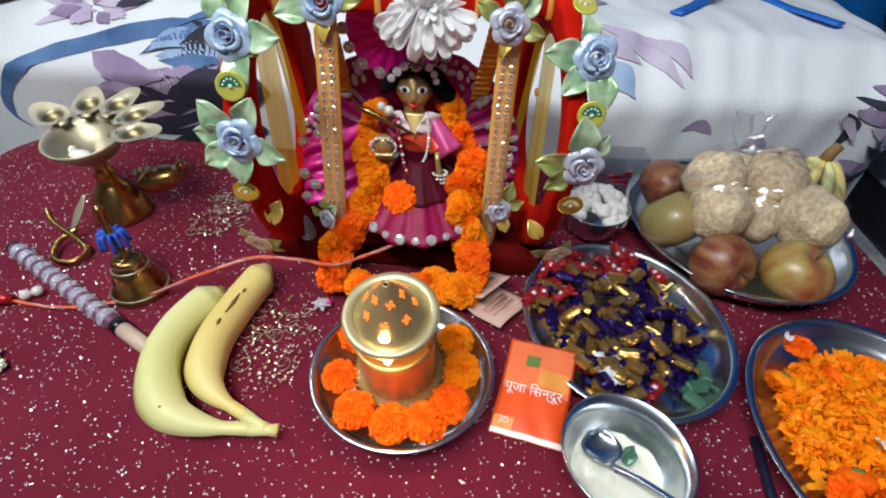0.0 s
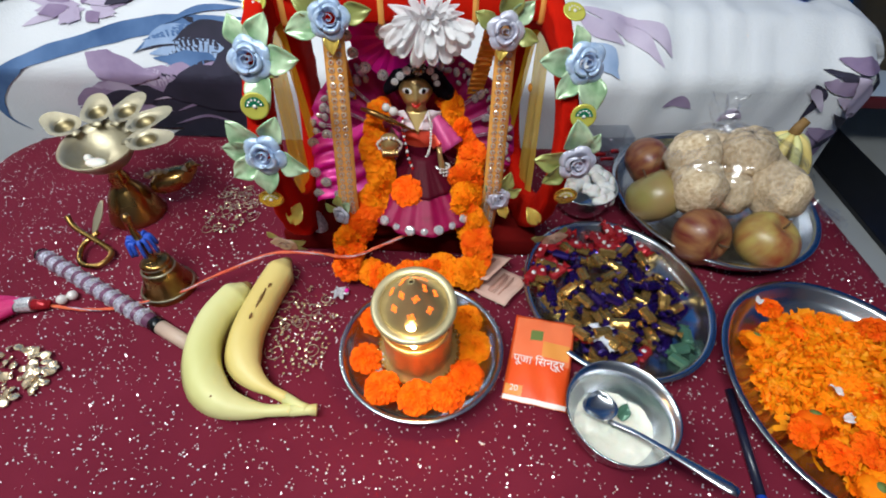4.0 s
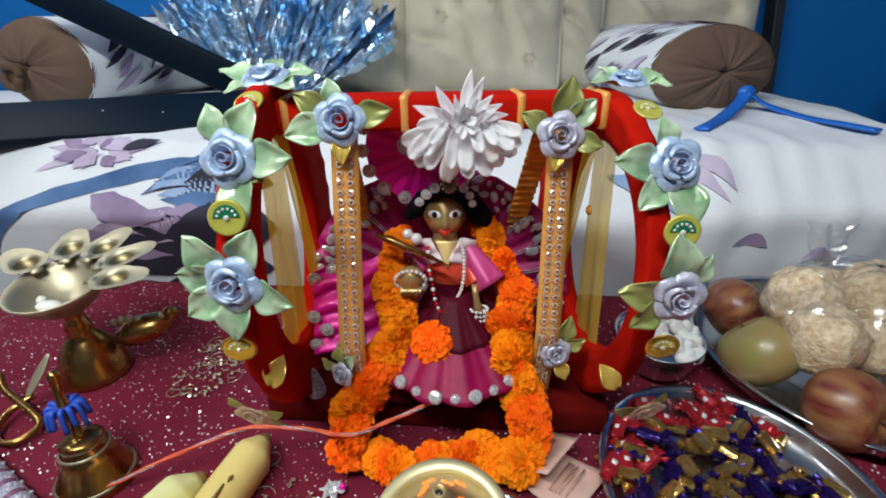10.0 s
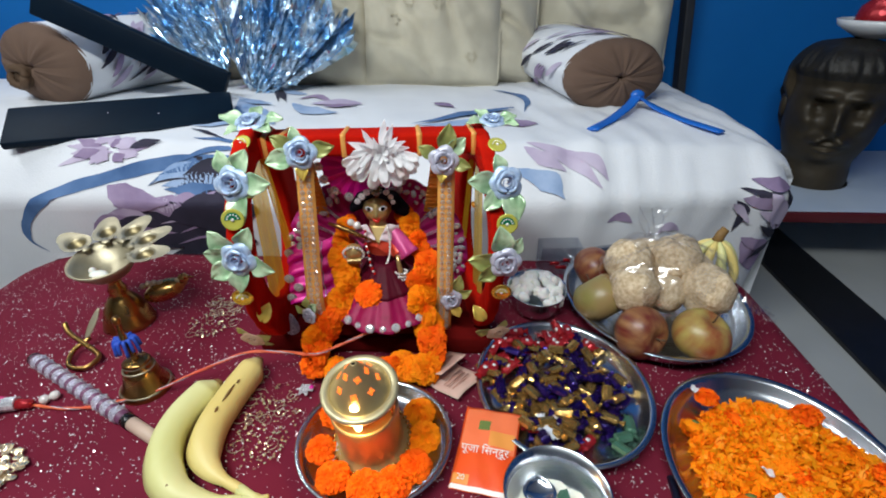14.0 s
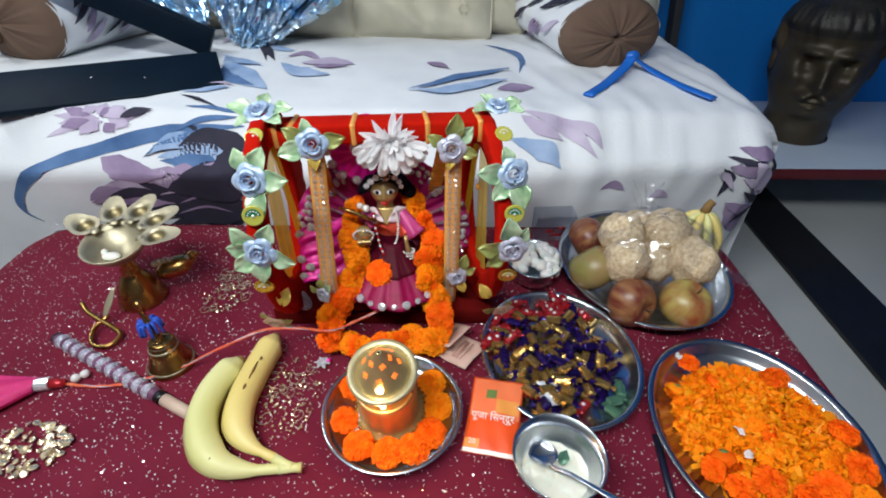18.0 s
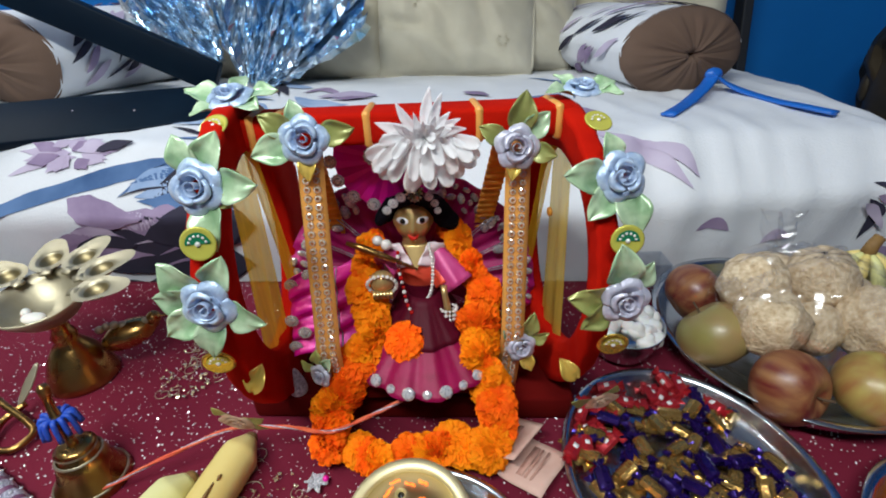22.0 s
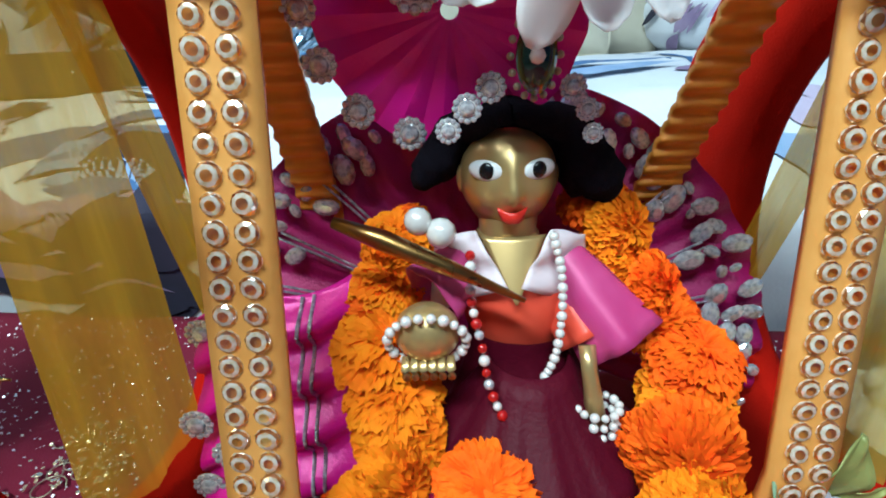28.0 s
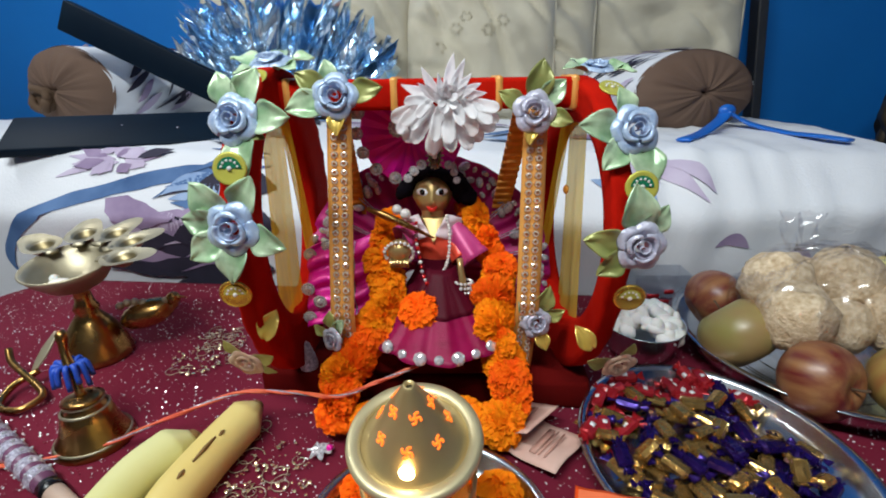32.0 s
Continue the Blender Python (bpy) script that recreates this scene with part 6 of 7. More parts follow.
def garland(label, pts, n, r, amber=0.25, seed=0):
    ob = thing("marigold_garland", label, "garland")
    rnd = random.Random(seed)
    path = spline(pts, 20)
    geo_part("string", tube(path[::4], 0.0008, 5), M_THREAD, ob)
    for k in range(n):
        i = int(k * (len(path) - 1) / (n - 1))
        p = path[i]
        s = r * rnd.uniform(0.84, 1.14) * (0.62 + 0.38 * min(1.0, k / (0.4 * n)) if p.z > 0.09 else 1.0)
        me = rnd.choice(MARI_Y) if rnd.random() < (0.75 if p.z > 0.085 else amber) else rnd.choice(MARI)
        p = p + Vector((rnd.gauss(0, 0.0022), rnd.gauss(0, 0.002), rnd.gauss(0, 0.001) if p.z < 0.05 else rnd.gauss(0, 0.002)))
        face = 90 - rnd.uniform(-15, 70)
        shared_part("flower_head", me, ob, pose(p.x, p.y, p.z) @ pose(0, 0, 0, face, 0, rnd.uniform(-60, 60)) @ pose(0, 0, -0.3 * s, 0, 0, rnd.uniform(0, 360)) @ Matrix.Scale(s, 4))
    return ob


LEFT = [L(-0.046, 0.030, 0.172), L(-0.054, 0.020, 0.158), L(-0.053, 0.000, 0.132), L(-0.047, -0.022, 0.106), L(-0.061, -0.040, 0.084), L(-0.080, -0.053, 0.058), L(-0.092, -0.066, 0.040), Vector((-0.090, 0.405, 0.022))]
RIGHT = [L(0.026, 0.030, 0.176), L(0.036, 0.022, 0.162), L(0.052, 0.004, 0.140), L(0.052, -0.022, 0.112), L(0.050, -0.044, 0.086), L(0.057, -0.062, 0.062), L(0.060, -0.078, 0.040), Vector((0.050, 0.397, 0.024))]
garland("orange marigold garland hanging from the idol's shoulder over the swing's edge", LEFT, 18, 0.0222, 0.30, 1)
garland("orange marigold garland hanging down the idol's other shoulder", RIGHT, 19, 0.0218, 0.28, 2)
garland("end of the marigold garland lying on the table before the swing", [Vector((-0.066, 0.400, 0.020)), Vector((-0.040, 0.385, 0.020)), Vector((-0.020, 0.392, 0.020)), Vector((0.005, 0.404, 0.020)), Vector((0.032, 0.400, 0.020))], 9, 0.0205, 0.6, 3)


def marigold(x, y, z, r, tilt, turn, label, amber=False, k=0):
    ob = thing("marigold", label, "flower", pose(x, y, z, tilt, 0, turn), "loose marigold flowers")
    shared_part("petals", (MARI_Y if amber else MARI)[k % (2 if amber else 3)], ob, Matrix.Scale(r, 4))
    geo_part("sepal", lathe([(0, -0.25 * r), (0.22 * r, -0.2 * r), (0.38 * r, 0.10 * r), (0.30 * r, 0.2 * r)], 10), M_SEPAL, ob, "green sepal cup")
    return ob


p = L(-0.0180, -0.034, 0.0940)
marigold(p.x, p.y, p.z, 0.0215, 30, 0, "orange marigold lying in the idol's lap", False, 1)

# ---- offerings on the table ----
def steel_plate(name, label, cx, cy, rx, ry, rim, turn=0.0):
    ob = thing(name, label, "plate", pose(cx, cy, 0.0015, 0, 0, turn))
    prof = [(0, 0.0005), (0.70, 0.0005), (0.84, 0.002), (0.90, rim * 0.45), (0.935, rim * 0.86), (0.955, rim), (1.0, rim), (1.006, rim - 0.0012), (0.99, rim - 0.0025), (0.950, rim - 0.003), (0.92, rim * 0.5), (0.85, 0.0), (0, -0.0008)]
    geo_part("dish", lathe([(r, z) for r, z in prof], 72, rx, ry), M_STEEL, ob)
    for r in (0.55, 0.58, 0.40):
        geo_part("pressed_ring", lathe([(r - 0.006, 0.0004), (r, 0.0012), (r + 0.006, 0.0004)], 64, rx, ry), M_STEEL, ob)
    return ob


# the lamp plate
steel_plate("steel_plate", "round steel plate holding a brass lamp ringed with marigolds", 0.0035, 0.299, 0.0835, 0.0835, 0.019)
lamp = thing("oil_lamp", "lit brass oil lamp with a pierced cover, leaning on the plate", "oil lamp", pose(0.001, 0.299, 0.0135, 13, 0, 0))
geo_part("base_cup", lathe([(0, 0), (0.0405, 0), (0.0425, 0.003), (0.0405, 0.0065), (0.0350, 0.0085), (0.0332, 0.014), (0.0326, 0.030), (0.0330, 0.060), (0.0338, 0.074), (0.0330, 0.077), (0.0310, 0.077), (0.0300, 0.072), (0.028, 0.066), (0, 0.064)], 64), M_LAMP, lamp)
for k in range(40):
    a = 2 * math.pi * k / 40
    geo_part("foot_bead", ball(0.0027, 8, 5, 1, 1, 0.9), M_BRASS, lamp, m=pose(0.0408 * math.cos(a), 0.0408 * math.sin(a), 0.0072))
for a in (20, 160, 200, 340):
    geo_part("post", tube([(0.0318 * math.cos(radians(a)), 0.0318 * math.sin(radians(a)), 0.075), (0.0312 * math.cos(radians(a)), 0.0312 * math.sin(radians(a)), 0.104)], 0.0014, 6), M_BRASS, lamp)
CONE = spline([(0.0292, 0, 0.0006), (0.0225, 0, 0.0090), (0.0140, 0, 0.0230), (0.0065, 0, 0.0365), (0.0030, 0, 0.0430)], 4)
cover = geo_part("cover", lathe([(0.0305, -0.004), (0.0312, -0.002), (0.0306, 0.0004)] + [(p.x, p.z) for p in CONE] + [(0.0022, 0.0434), (0.0016, 0.0400)], 64), M_LAMP, lamp, "polished brass cone cover", m=pose(0, 0, 0.1040))
geo_part("brim", lathe([(0.0288, 0.0004), (0.0292, 0.0022), (0.0306, 0.0034), (0.0340, 0.0040), (0.0362, 0.0032), (0.0369, 0.0010), (0.0362, -0.0016), (0.0335, -0.0026), (0.0312, -0.0016)], 64), M_RIM, cover, "wide pale brass brim")
geo_part("tip_hole", lathe([(0, 0.0412), (0.0017, 0.0412), (0.0018, 0.0402)], 10), M_BLACK, cover)
# nothing is cut through: the flame's light in the slots is painted as emission
M_GLOW_HOLE = glow("lit_piercing", (1.0, 0.20, 0.02), 1.3)
for row, (q0, n) in enumerate(((6, 7), (10, 5))):
    c, d = CONE[q0], CONE[q0 + 1]
    slope = math.degrees(math.atan2(d.z - c.z, c.x - d.x))
    for k in range(n):
        a = 360 * (k + 0.30 * row) / n - 90
        m = pose(0, 0, 0, 0, 0, a) @ pose(c.x + 0.0003, 0, c.z, 0, slope, 0)
        for q in range(4):
            geo_part("piercing", Geo().add(block(0.0010, 0.0026, 0.0007, 0), pose(0, 0.0013, -0.0003)).add(block(0.0016, 0.0010, 0.0007, 0), pose(0.0012, 0.0026, -0.0003)), M_GLOW_HOLE, cover, "pierced slot lit from inside", False, m=m @ pose(0, 0, 0, 0, 0, 90 * q))
# glowing flattened ball set on the closed front of the cone
geo_part("flame_spot", ball(0.0040, 14, 10, 1.0, 0.5, 1.35), M_FLAME, cover, "glowing flame-coloured spot on the cone", m=pose(0, -CONE[3].x, CONE[3].z + 0.001))
geo_part("glass_chimney", lathe([(0.0304, 0.072), (0.0308, 0.088), (0.0306, 0.102)], 40), M_GLASS, lamp, "clear glass chimney")
# added bowl: its orange colour stands for the lamp's inside lit by the flame
geo_part("lit_inner_bowl", lathe([(0, 0.0700), (0.012, 0.0710), (0.0215, 0.0770), (0.0262, 0.0870), (0.0278, 0.0985), (0.0270, 0.0985), (0.0250, 0.0880), (0.0200, 0.0790), (0, 0.0745)], 36), M_LIT_ORANGE, lamp, "added orange bowl for the flame-lit inside of the lamp")
flame = geo_part("flame", lathe([(0, 0), (0.0024, 0.002), (0.0034, 0.006), (0.0024, 0.012), (0.0010, 0.017), (0, 0.020)], 12), M_FLAME, lamp, "small yellow flame", m=T(0.001, -0.0292, 0.0800, -13, 0, 0, 1.1))
glow_ob = new("flame_glow", flame_lamp)
glow_ob.location = (0.002, 0.242, 0.100)
for k, (x, y, r, am) in enumerate(((-0.048, 0.331, 0.0200, 0), (-0.051, 0.284, 0.0190, 0), (-0.031, 0.252, 0.0200, 0), (0.003, 0.243, 0.0205, 0), (0.031, 0.249, 0.0205, 0), (0.050, 0.269, 0.0200, 0), (0.057, 0.303, 0.0210, 1), (0.048, 0.337, 0.0205, 1))):
    marigold(x, y, 0.009, r, 8 * math.sin(k * 3), k * 71, "orange marigold laid round the brass lamp on the plate", bool(am), k)
foil_bit = thing("foil_paper", "small crumpled white foil tucked behind a marigold on the plate", "foil", pose(-0.036, 0.279, 0.012, 20, -30, 20))
geo_part("crumple", grid(lambda u, v: (0.016 * (u - 0.5), 0.022 * (v - 0.5), 0.004 * math.sin(u * 17 + v * 9) + 0.003 * math.sin(v * 23)), 6, 8), M_WHITE_WRAP, foil_bit, "", False)


# bananas
def banana(label, pts, rad, mat, spots):
    ob = thing("banana", label, "banana", None, "bananas on the cloth")
    path = spline(pts, 8)
    n = len(path)
    rs = []
    for i in range(n):
        t = i / (n - 1)
        rs.append(rad * (min(1, 0.42 + t / 0.10 * 0.58) if t < 0.10 else 1.0 if t < 0.62 else max(0.30, 1 - ((t - 0.62) / 0.30) ** 1.3 * 0.72)))
    v, f = tube(path, rs, 10)
    out = []
    for k, q in enumerate(v):
        i = k % 10
        c = path[k // 10]
        d = Vector(q) - c
        out.append(tuple(c + d * (1.05 if i % 2 == 0 else 0.94)))
    geo_part("skin", (out, f), mat, ob)
    geo_part("tip", Geo().add(ball(rad * 0.40, 8, 6)), M_BANANA_SPOT, ob, "dark blossom tip", m=pose(*(path[0])))
    d = (path[-1] - path[-3]).normalized()
    geo_part("stem", tube([path[-1] - d * 0.002, path[-1] + d * 0.014, path[-1] + d * 0.022], [rad * 0.32, rad * 0.26, rad * 0.32], 8), M_BANANA_GREEN, ob, "cut stem")
    for t, w, ln in spots:
        i = int(t * (n - 1))
        c, dd = path[i], (path[min(n - 1, i + 1)] - path[i - 1]).normalized()
        side = dd.cross(Vector((0, 0, 1))).normalized()
        nrm = (Vector((0, 0, 1)) + side * w).normalized()
        p0 = c + nrm * rs[i] * 0.985
        g = tube([p0 - dd * ln, p0, p0 + dd * ln], [0.0006, 0.0017, 0.0006], 6)
        geo_part("bruise", g, M_BANANA_SPOT, ob, "brown bruise")
    return ob


banana("ripe yellow banana with a brown bruise lying on the cloth", ((-0.168, 0.408, 0.019), (-0.173, 0.380, 0.019), (-0.178, 0.345, 0.019), (-0.180, 0.305, 0.019), (-0.172, 0.272, 0.018), (-0.152, 0.251, 0.016), (-0.120, 0.237, 0.012)), 0.0178, M_BANANA, ((0.36, -0.35, 0.013), (0.46, -0.30, 0.004), (0.28, -0.45, 0.003)))
banana("pale greenish banana lying on the cloth beside another", ((-0.203, 0.366, 0.019), (-0.213, 0.345, 0.019), (-0.220, 0.318, 0.019), (-0.218, 0.284, 0.019), (-0.204, 0.252, 0.018), (-0.181, 0.230, 0.016), (-0.150, 0.224, 0.012), (-0.112, 0.227, 0.010)), 0.0188, M_BANANA_GREEN, ((0.72, 0.3, 0.002),))

# vermilion packet with its printed words
packet = thing("vermilion_packet", "orange paper packet of vermilion powder leaning on the candy plate", "packet", Matrix.Identity(4))
c0, c1, c3 = Vector((0.0848, 0.2535, 0.003)), Vector((0.146, 0.240, 0.007)), Vector((0.1000, 0.3440, 0.020))
ex, ey = (c1 - c0), (c3 - c0)
en = ex.cross(ey).normalized()
PK = Matrix((ex.normalized(), (ey - ex.normalized() * ey.dot(ex.normalized())).normalized(), en)).transposed().to_4x4()
PK.translation = c0
packet.matrix_basis = PK
PW, PH = 0.062, 0.094


def pack_z(u, v):
    return 0.0055 * (math.sin(math.pi * u) * math.sin(math.pi * v)) ** 0.6 + 0.0006 * math.sin(u * 15 + v * 9)


geo_part("pouch", solid(grid(lambda u, v: (PW * u, PH * v, pack_z(u, v)), 14, 22), 0.0022, 14, 22), M_PACK, packet)


def on_pack(name, u0, u1, v0, v1, mat, label="", off=0.0006):
    return geo_part(name, grid(lambda u, v: (PW * (u0 + (u1 - u0) * u), PH * (v0 + (v1 - v0) * v), pack_z(u0 + (u1 - u0) * u, v0 + (v1 - v0) * v) + off), 12, 12), mat, packet, label)


on_pack("top_panel", 0.04, 0.97, 0.46, 0.97, M_PACK_TOP, "lighter coral upper panel")
on_pack("white_margin", 0.01, 0.99, 0.005, 0.055, M_PAPER_WHITE, "white lower margin")
on_pack("yellow_corner", 0.02, 0.30, 0.06, 0.17, M_PACK_YELLOW, "yellow corner flash", 0.0005)
on_pack("printed_bowl", 0.52, 0.95, 0.52, 0.70, M_PACK_YELLOW, "printed tan bowl", 0.0011)
on_pack("printed_mark", 0.30, 0.50, 0.70, 0.82, M_SEPAL, "small printed emblem", 0.0011)


def lettering(text, size, mat, x, y, z, parent, label):
    cu = bpy.data.curves.new("printed_word", "FONT")
    cu.body, cu.size, cu.extrude = text, size, 0.0002
    tmp = bpy.data.objects.new("printed_word", cu)
    scene.collection.objects.link(tmp)
    bpy.context.view_layer.update()
    me = bpy.data.meshes.new_from_object(tmp.evaluated_get(bpy.context.evaluated_depsgraph_get()))
    bpy.data.objects.remove(tmp)
    me.materials.clear()
    me.materials.append(mat)
    ob = new("printed_word", me)
    ob.parent = parent
    ob.matrix_basis = pose(x, y, z)
    ob["label"] = label
    return ob


lettering("पूजा िसन्दूर", 0.0118, M_PAPER_WHITE, 0.005, 0.0385, 0.0072, packet, "white printed words")
lettering("20", 0.0085, M_PAPER_WHITE, 0.006, 0.0095, 0.0040, packet, "white printed number")

# candy plate
steel_plate("steel_plate", "oval-looking steel plate full of wrapped toffees", 0.2190, 0.3860, 0.104, 0.119, 0.020, 6)


def candy_parts(body_mat, twist_mat):
    body = Geo().add(tube([(-0.0095, 0, 0), (-0.0080, 0, 0), (0.0080, 0, 0), (0.0095, 0, 0)], [0.0032, 0.0060, 0.0060, 0.0032], 8, 0.72)).mesh("wrapper", body_mat, False)

    def fan_tw(u, v):
        return (0.0090 + 0.0062 * v, (u - 0.5) * 0.0105 * (0.30 + 0.70 * v), 0.0018 * math.sin(u * 19) * v)

    twist = Geo().add(solid(grid(fan_tw, 8, 2), 0.0003, 8, 2)).mesh("twist", twist_mat, False)
    return body, twist


CANDY = {"gold": candy_parts(M_GOLD_WRAP, M_PURPLE_WRAP), "purple": candy_parts(M_PURPLE_WRAP, M_PURPLE_WRAP), "goldall": candy_parts(M_GOLD_WRAP, M_GOLD_WRAP), "red": candy_parts(M_RED_WRAP, M_RED_WRAP), "white": candy_parts(M_WHITE_WRAP, M_WHITE_WRAP), "green": candy_parts(M_GREEN_WRAP, M_GREEN_WRAP)}
CANDY_LABEL = {"gold": "toffee in a gold wrapper with purple twisted ends, in the plate", "purple": "toffee in a shiny purple twisted wrapper, in the plate", "goldall": "toffee in a plain gold foil wrapper, in the plate", "red": "toffee in a red twisted wrapper, in the plate", "white": "toffee in a pale crinkled wrapper, in the plate", "green": "toffee in a dark green wrapper, in the plate"}


def candy(kind, m):
    ob = thing("toffee", CANDY_LABEL[kind], "candy", m, "wrapped toffees in the plate")
    body, twist = CANDY[kind]
    wr = shared_part("wrapper", body, ob, Matrix.Identity(4))
    shared_part("twist", twist, ob, Matrix.Identity(4))
    shared_part("twist", twist, ob, pose(0, 0, 0, 0, 0, 180))
    if kind == "red":
        geo_part("white_band", block(0.0042, 0.0040, 0.0003, 0), M_PAPER_WHITE, wr, "white printed square", m=pose(0, 0, 0.0044))
    return ob


rnd = random.Random(14)
placed = []
count = 0
while count < 150:
    a, r = rnd.uniform(0, 2 * math.pi), math.sqrt(rnd.random())
    x, y = 0.209 + 0.085 * r * math.cos(a), 0.392 + 0.097 * r * math.sin(a)
    if x > 0.268 and y < 0.350:
        continue
    if x < 0.160 and y < 0.345:
        continue
    lvl = sum(1 for q in placed if (q[0] - x) ** 2 + (q[1] - y) ** 2 < 0.0125 ** 2)
    if lvl > 2:
        continue
    placed.append((x, y))
    back = (y - 0.392) / 0.095
    side = (x - 0.207) / 0.080
    p_red = 0.85 if (back > 0.62 or (side < -0.55 and back > 0.1)) else 0.10 if back > 0.2 else 0.03
    kind = "red" if rnd.random() < p_red else rnd.choice(("gold", "gold", "gold", "goldall", "purple", "purple"))
    candy(kind, T(x, y, 0.0075 + 0.0080 * lvl, rnd.gauss(0, 16), rnd.gauss(0, 14), rnd.uniform(0, 360), rnd.uniform(0.92, 1.12)))
    count += 1
for x, y, z, a in ((0.196, 0.326, 0.018, 30), (0.192, 0.320, 0.020, 110)):
    candy("white", T(x, y, z, 10, 5, a, 1.25))
for x, y, a in ((0.275, 0.318, 20), (0.287, 0.334, 80), (0.270, 0.303, 130)):
    candy("green", T(x, y, 0.0085, 4, 6, a, 1.1))

# fruit plate
steel_plate("steel_tray", "deep steel plate of apples and bagged sweets", 0.384, 0.568, 0.131, 0.151, 0.030)


def apple(label, x, y, z, r, mat, tilt, turn):
    ob = thing("apple", label, "apple", pose(x, y, z, tilt, 0, turn), "apples in the steel plate")
    prof = []
    for i in range(25):
        b = math.pi * i / 24
        rr = r * (math.sin(b) * (1 + 0.05 * math.cos(b))) * 1.04
        z0 = -r * 0.92 * math.cos(b) - (0.26 * r * math.exp(-((b - math.pi) / 0.42) ** 2)) + 0.14 * r * math.exp(-(b / 0.30) ** 2)
        prof.append((max(rr, 0.0), z0))
    v, f = lathe(prof, 28)
    v = [(x0 * (1 + 0.025 * math.cos(5 * math.atan2(y0, x0)) * (z0 < 0)), y0 * (1 + 0.025 * math.sin(3 * math.atan2(y0, x0) + 1)), z0) for x0, y0, z0 in v]
    geo_part("flesh", (v, f), mat, ob)
    geo_part("stem", tube([(0, 0, r * 0.62), (0.001, 0, r * 0.82), (0.003, 0.001, r * 1.02)], 0.0012, 6), M_STEM, ob)
    return ob


apple("dark red streaked apple lying on its side in the plate", 0.334, 0.462, 0.039, 0.0345, M_APPLE_RED, 75, 30)
apple("red and green blushed apple standing in the plate", 0.410, 0.459, 0.041, 0.0355, M_APPLE_BLUSH, 20, 60)
apple("pale green apple with faint blush in the plate", 0.294, 0.532, 0.046, 0.037, M_APPLE_GREEN, -50, 40)
apple("deep red apple at the back of the plate", 0.306, 0.610, 0.046, 0.035, M_APPLE_RED, 60, 100)


def sweet(x, y, z, r, k):
    ob = thing("sesame_sweet", "round tan sesame sweet ball inside a clear bag", "sweet", pose(x, y, z, 30 * k, 20 * k, 50 * k), "sweet balls in the bag")
    v, f = ball(r, 28, 18)
    v = [tuple(Vector(p) * (1 + 0.14 * noise.noise((p[0] * 60 + k, p[1] * 60, p[2] * 60)) + 0.05 * noise.noise((p[0] * 200, p[1] * 260 + k, p[2] * 260)))) for p in v]
    geo_part("ball", (v, f), M_SNACK, ob)


for k, row in enumerate(((0.352, 0.552, 0.083, 0.034), (0.348, 0.507, 0.068, 0.033), (0.418, 0.556, 0.085, 0.036), (0.447, 0.507, 0.066, 0.036), (0.396, 0.513, 0.056, 0.027), (0.392, 0.585, 0.066, 0.034), (0.385, 0.540, 0.040, 0.030), (0.450, 0.560, 0.056, 0.033))):
    sweet(row[0] - 0.016, row[1] + 0.006, row[2] + 0.008, row[3], k)


def bag_fn(u, v):
    a, b = 2 * math.pi * u, math.pi * 0.56 * v
    r = 1 + 0.10 * noise.noise((math.cos(a) * 2.5, math.sin(a) * 2.5, v * 4)) + 0.05 * noise.noise((math.cos(a) * 7, math.sin(a) * 7, v * 9)) + 0.02 * noise.noise((math.cos(a) * 19, math.sin(a) * 19, v * 25))
    return (0.384 + 0.100 * r * math.sin(b) * math.cos(a), 0.546 + 0.078 * r * math.sin(b) * math.sin(a), 0.053 + 0.082 * r * math.cos(b))


bag = thing("plastic_bag", "clear crinkled plastic bag wrapped round the tan sweets", "bag")
geo_part("film", grid(bag_fn, 96, 40, wrap_u=True), M_FILM, bag)
geo_part("film_neck", grid(lambda u, v: (0.376 + 0.034 * (u - 0.5) * (0.5 + v) + 0.004 * math.sin(u * 20 + v * 8), 0.600 + 0.010 * v + 0.006 * math.sin(u * 13), 0.108 + 0.046 * v), 14, 8), M_FILM, bag, "gathered neck of the bag", False)
geo_part("film_corner", grid(lambda u, v: (0.455 + 0.070 * u, 0.505 + 0.05 * (v - 0.5) * (1 - 0.5 * u), 0.070 - 0.030 * u + 0.006 * math.sin(u * 12 + v * 9)), 12, 8), M_FILM, bag, "loose corner of the bag", False)

bunch = thing("banana_bunch", "small bunch of short green and yellow bananas behind the sweets", "banana bunch", pose(0.476, 0.602, 0.052))
for k in range(7):
    a = radians(150 + k * 42)
    pts = [(0.006 * math.cos(a), 0.006 * math.sin(a), 0.052), (0.020 * math.cos(a), 0.018 * math.sin(a), 0.040), (0.036 * math.cos(a), 0.030 * math.sin(a), 0.012), (0.038 * math.cos(a), 0.034 * math.sin(a), -0.020)]
    geo_part("finger", tube(spline(pts, 5), [0.003, 0.0038, 0.0046, 0.0052, 0.006, 0.0064, 0.0068, 0.0068, 0.0068, 0.0068, 0.0066, 0.0064, 0.006, 0.0052, 0.0044, 0.003], 8), M_BANANA_GREEN if k % 2 else M_BANANA, bunch, "short curved banana")
geo_part("crown_stalk", tube([(0, 0, 0.050), (0.004, 0.002, 0.062), (0.010, 0.004, 0.070)], [0.008, 0.007, 0.006], 8), M_BANANA_SPOT, bunch, "dark cut stalk")

# petal plate
steel_plate("steel_tray", "wide steel plate heaped with loose marigold petals", 0.4250, 0.2720, 0.118, 0.138, 0.021)
petal_heap = thing("petal_heap", "heap of loose orange marigold petals in the steel plate", "petals", pose(0.429, 0.270, 0.004))


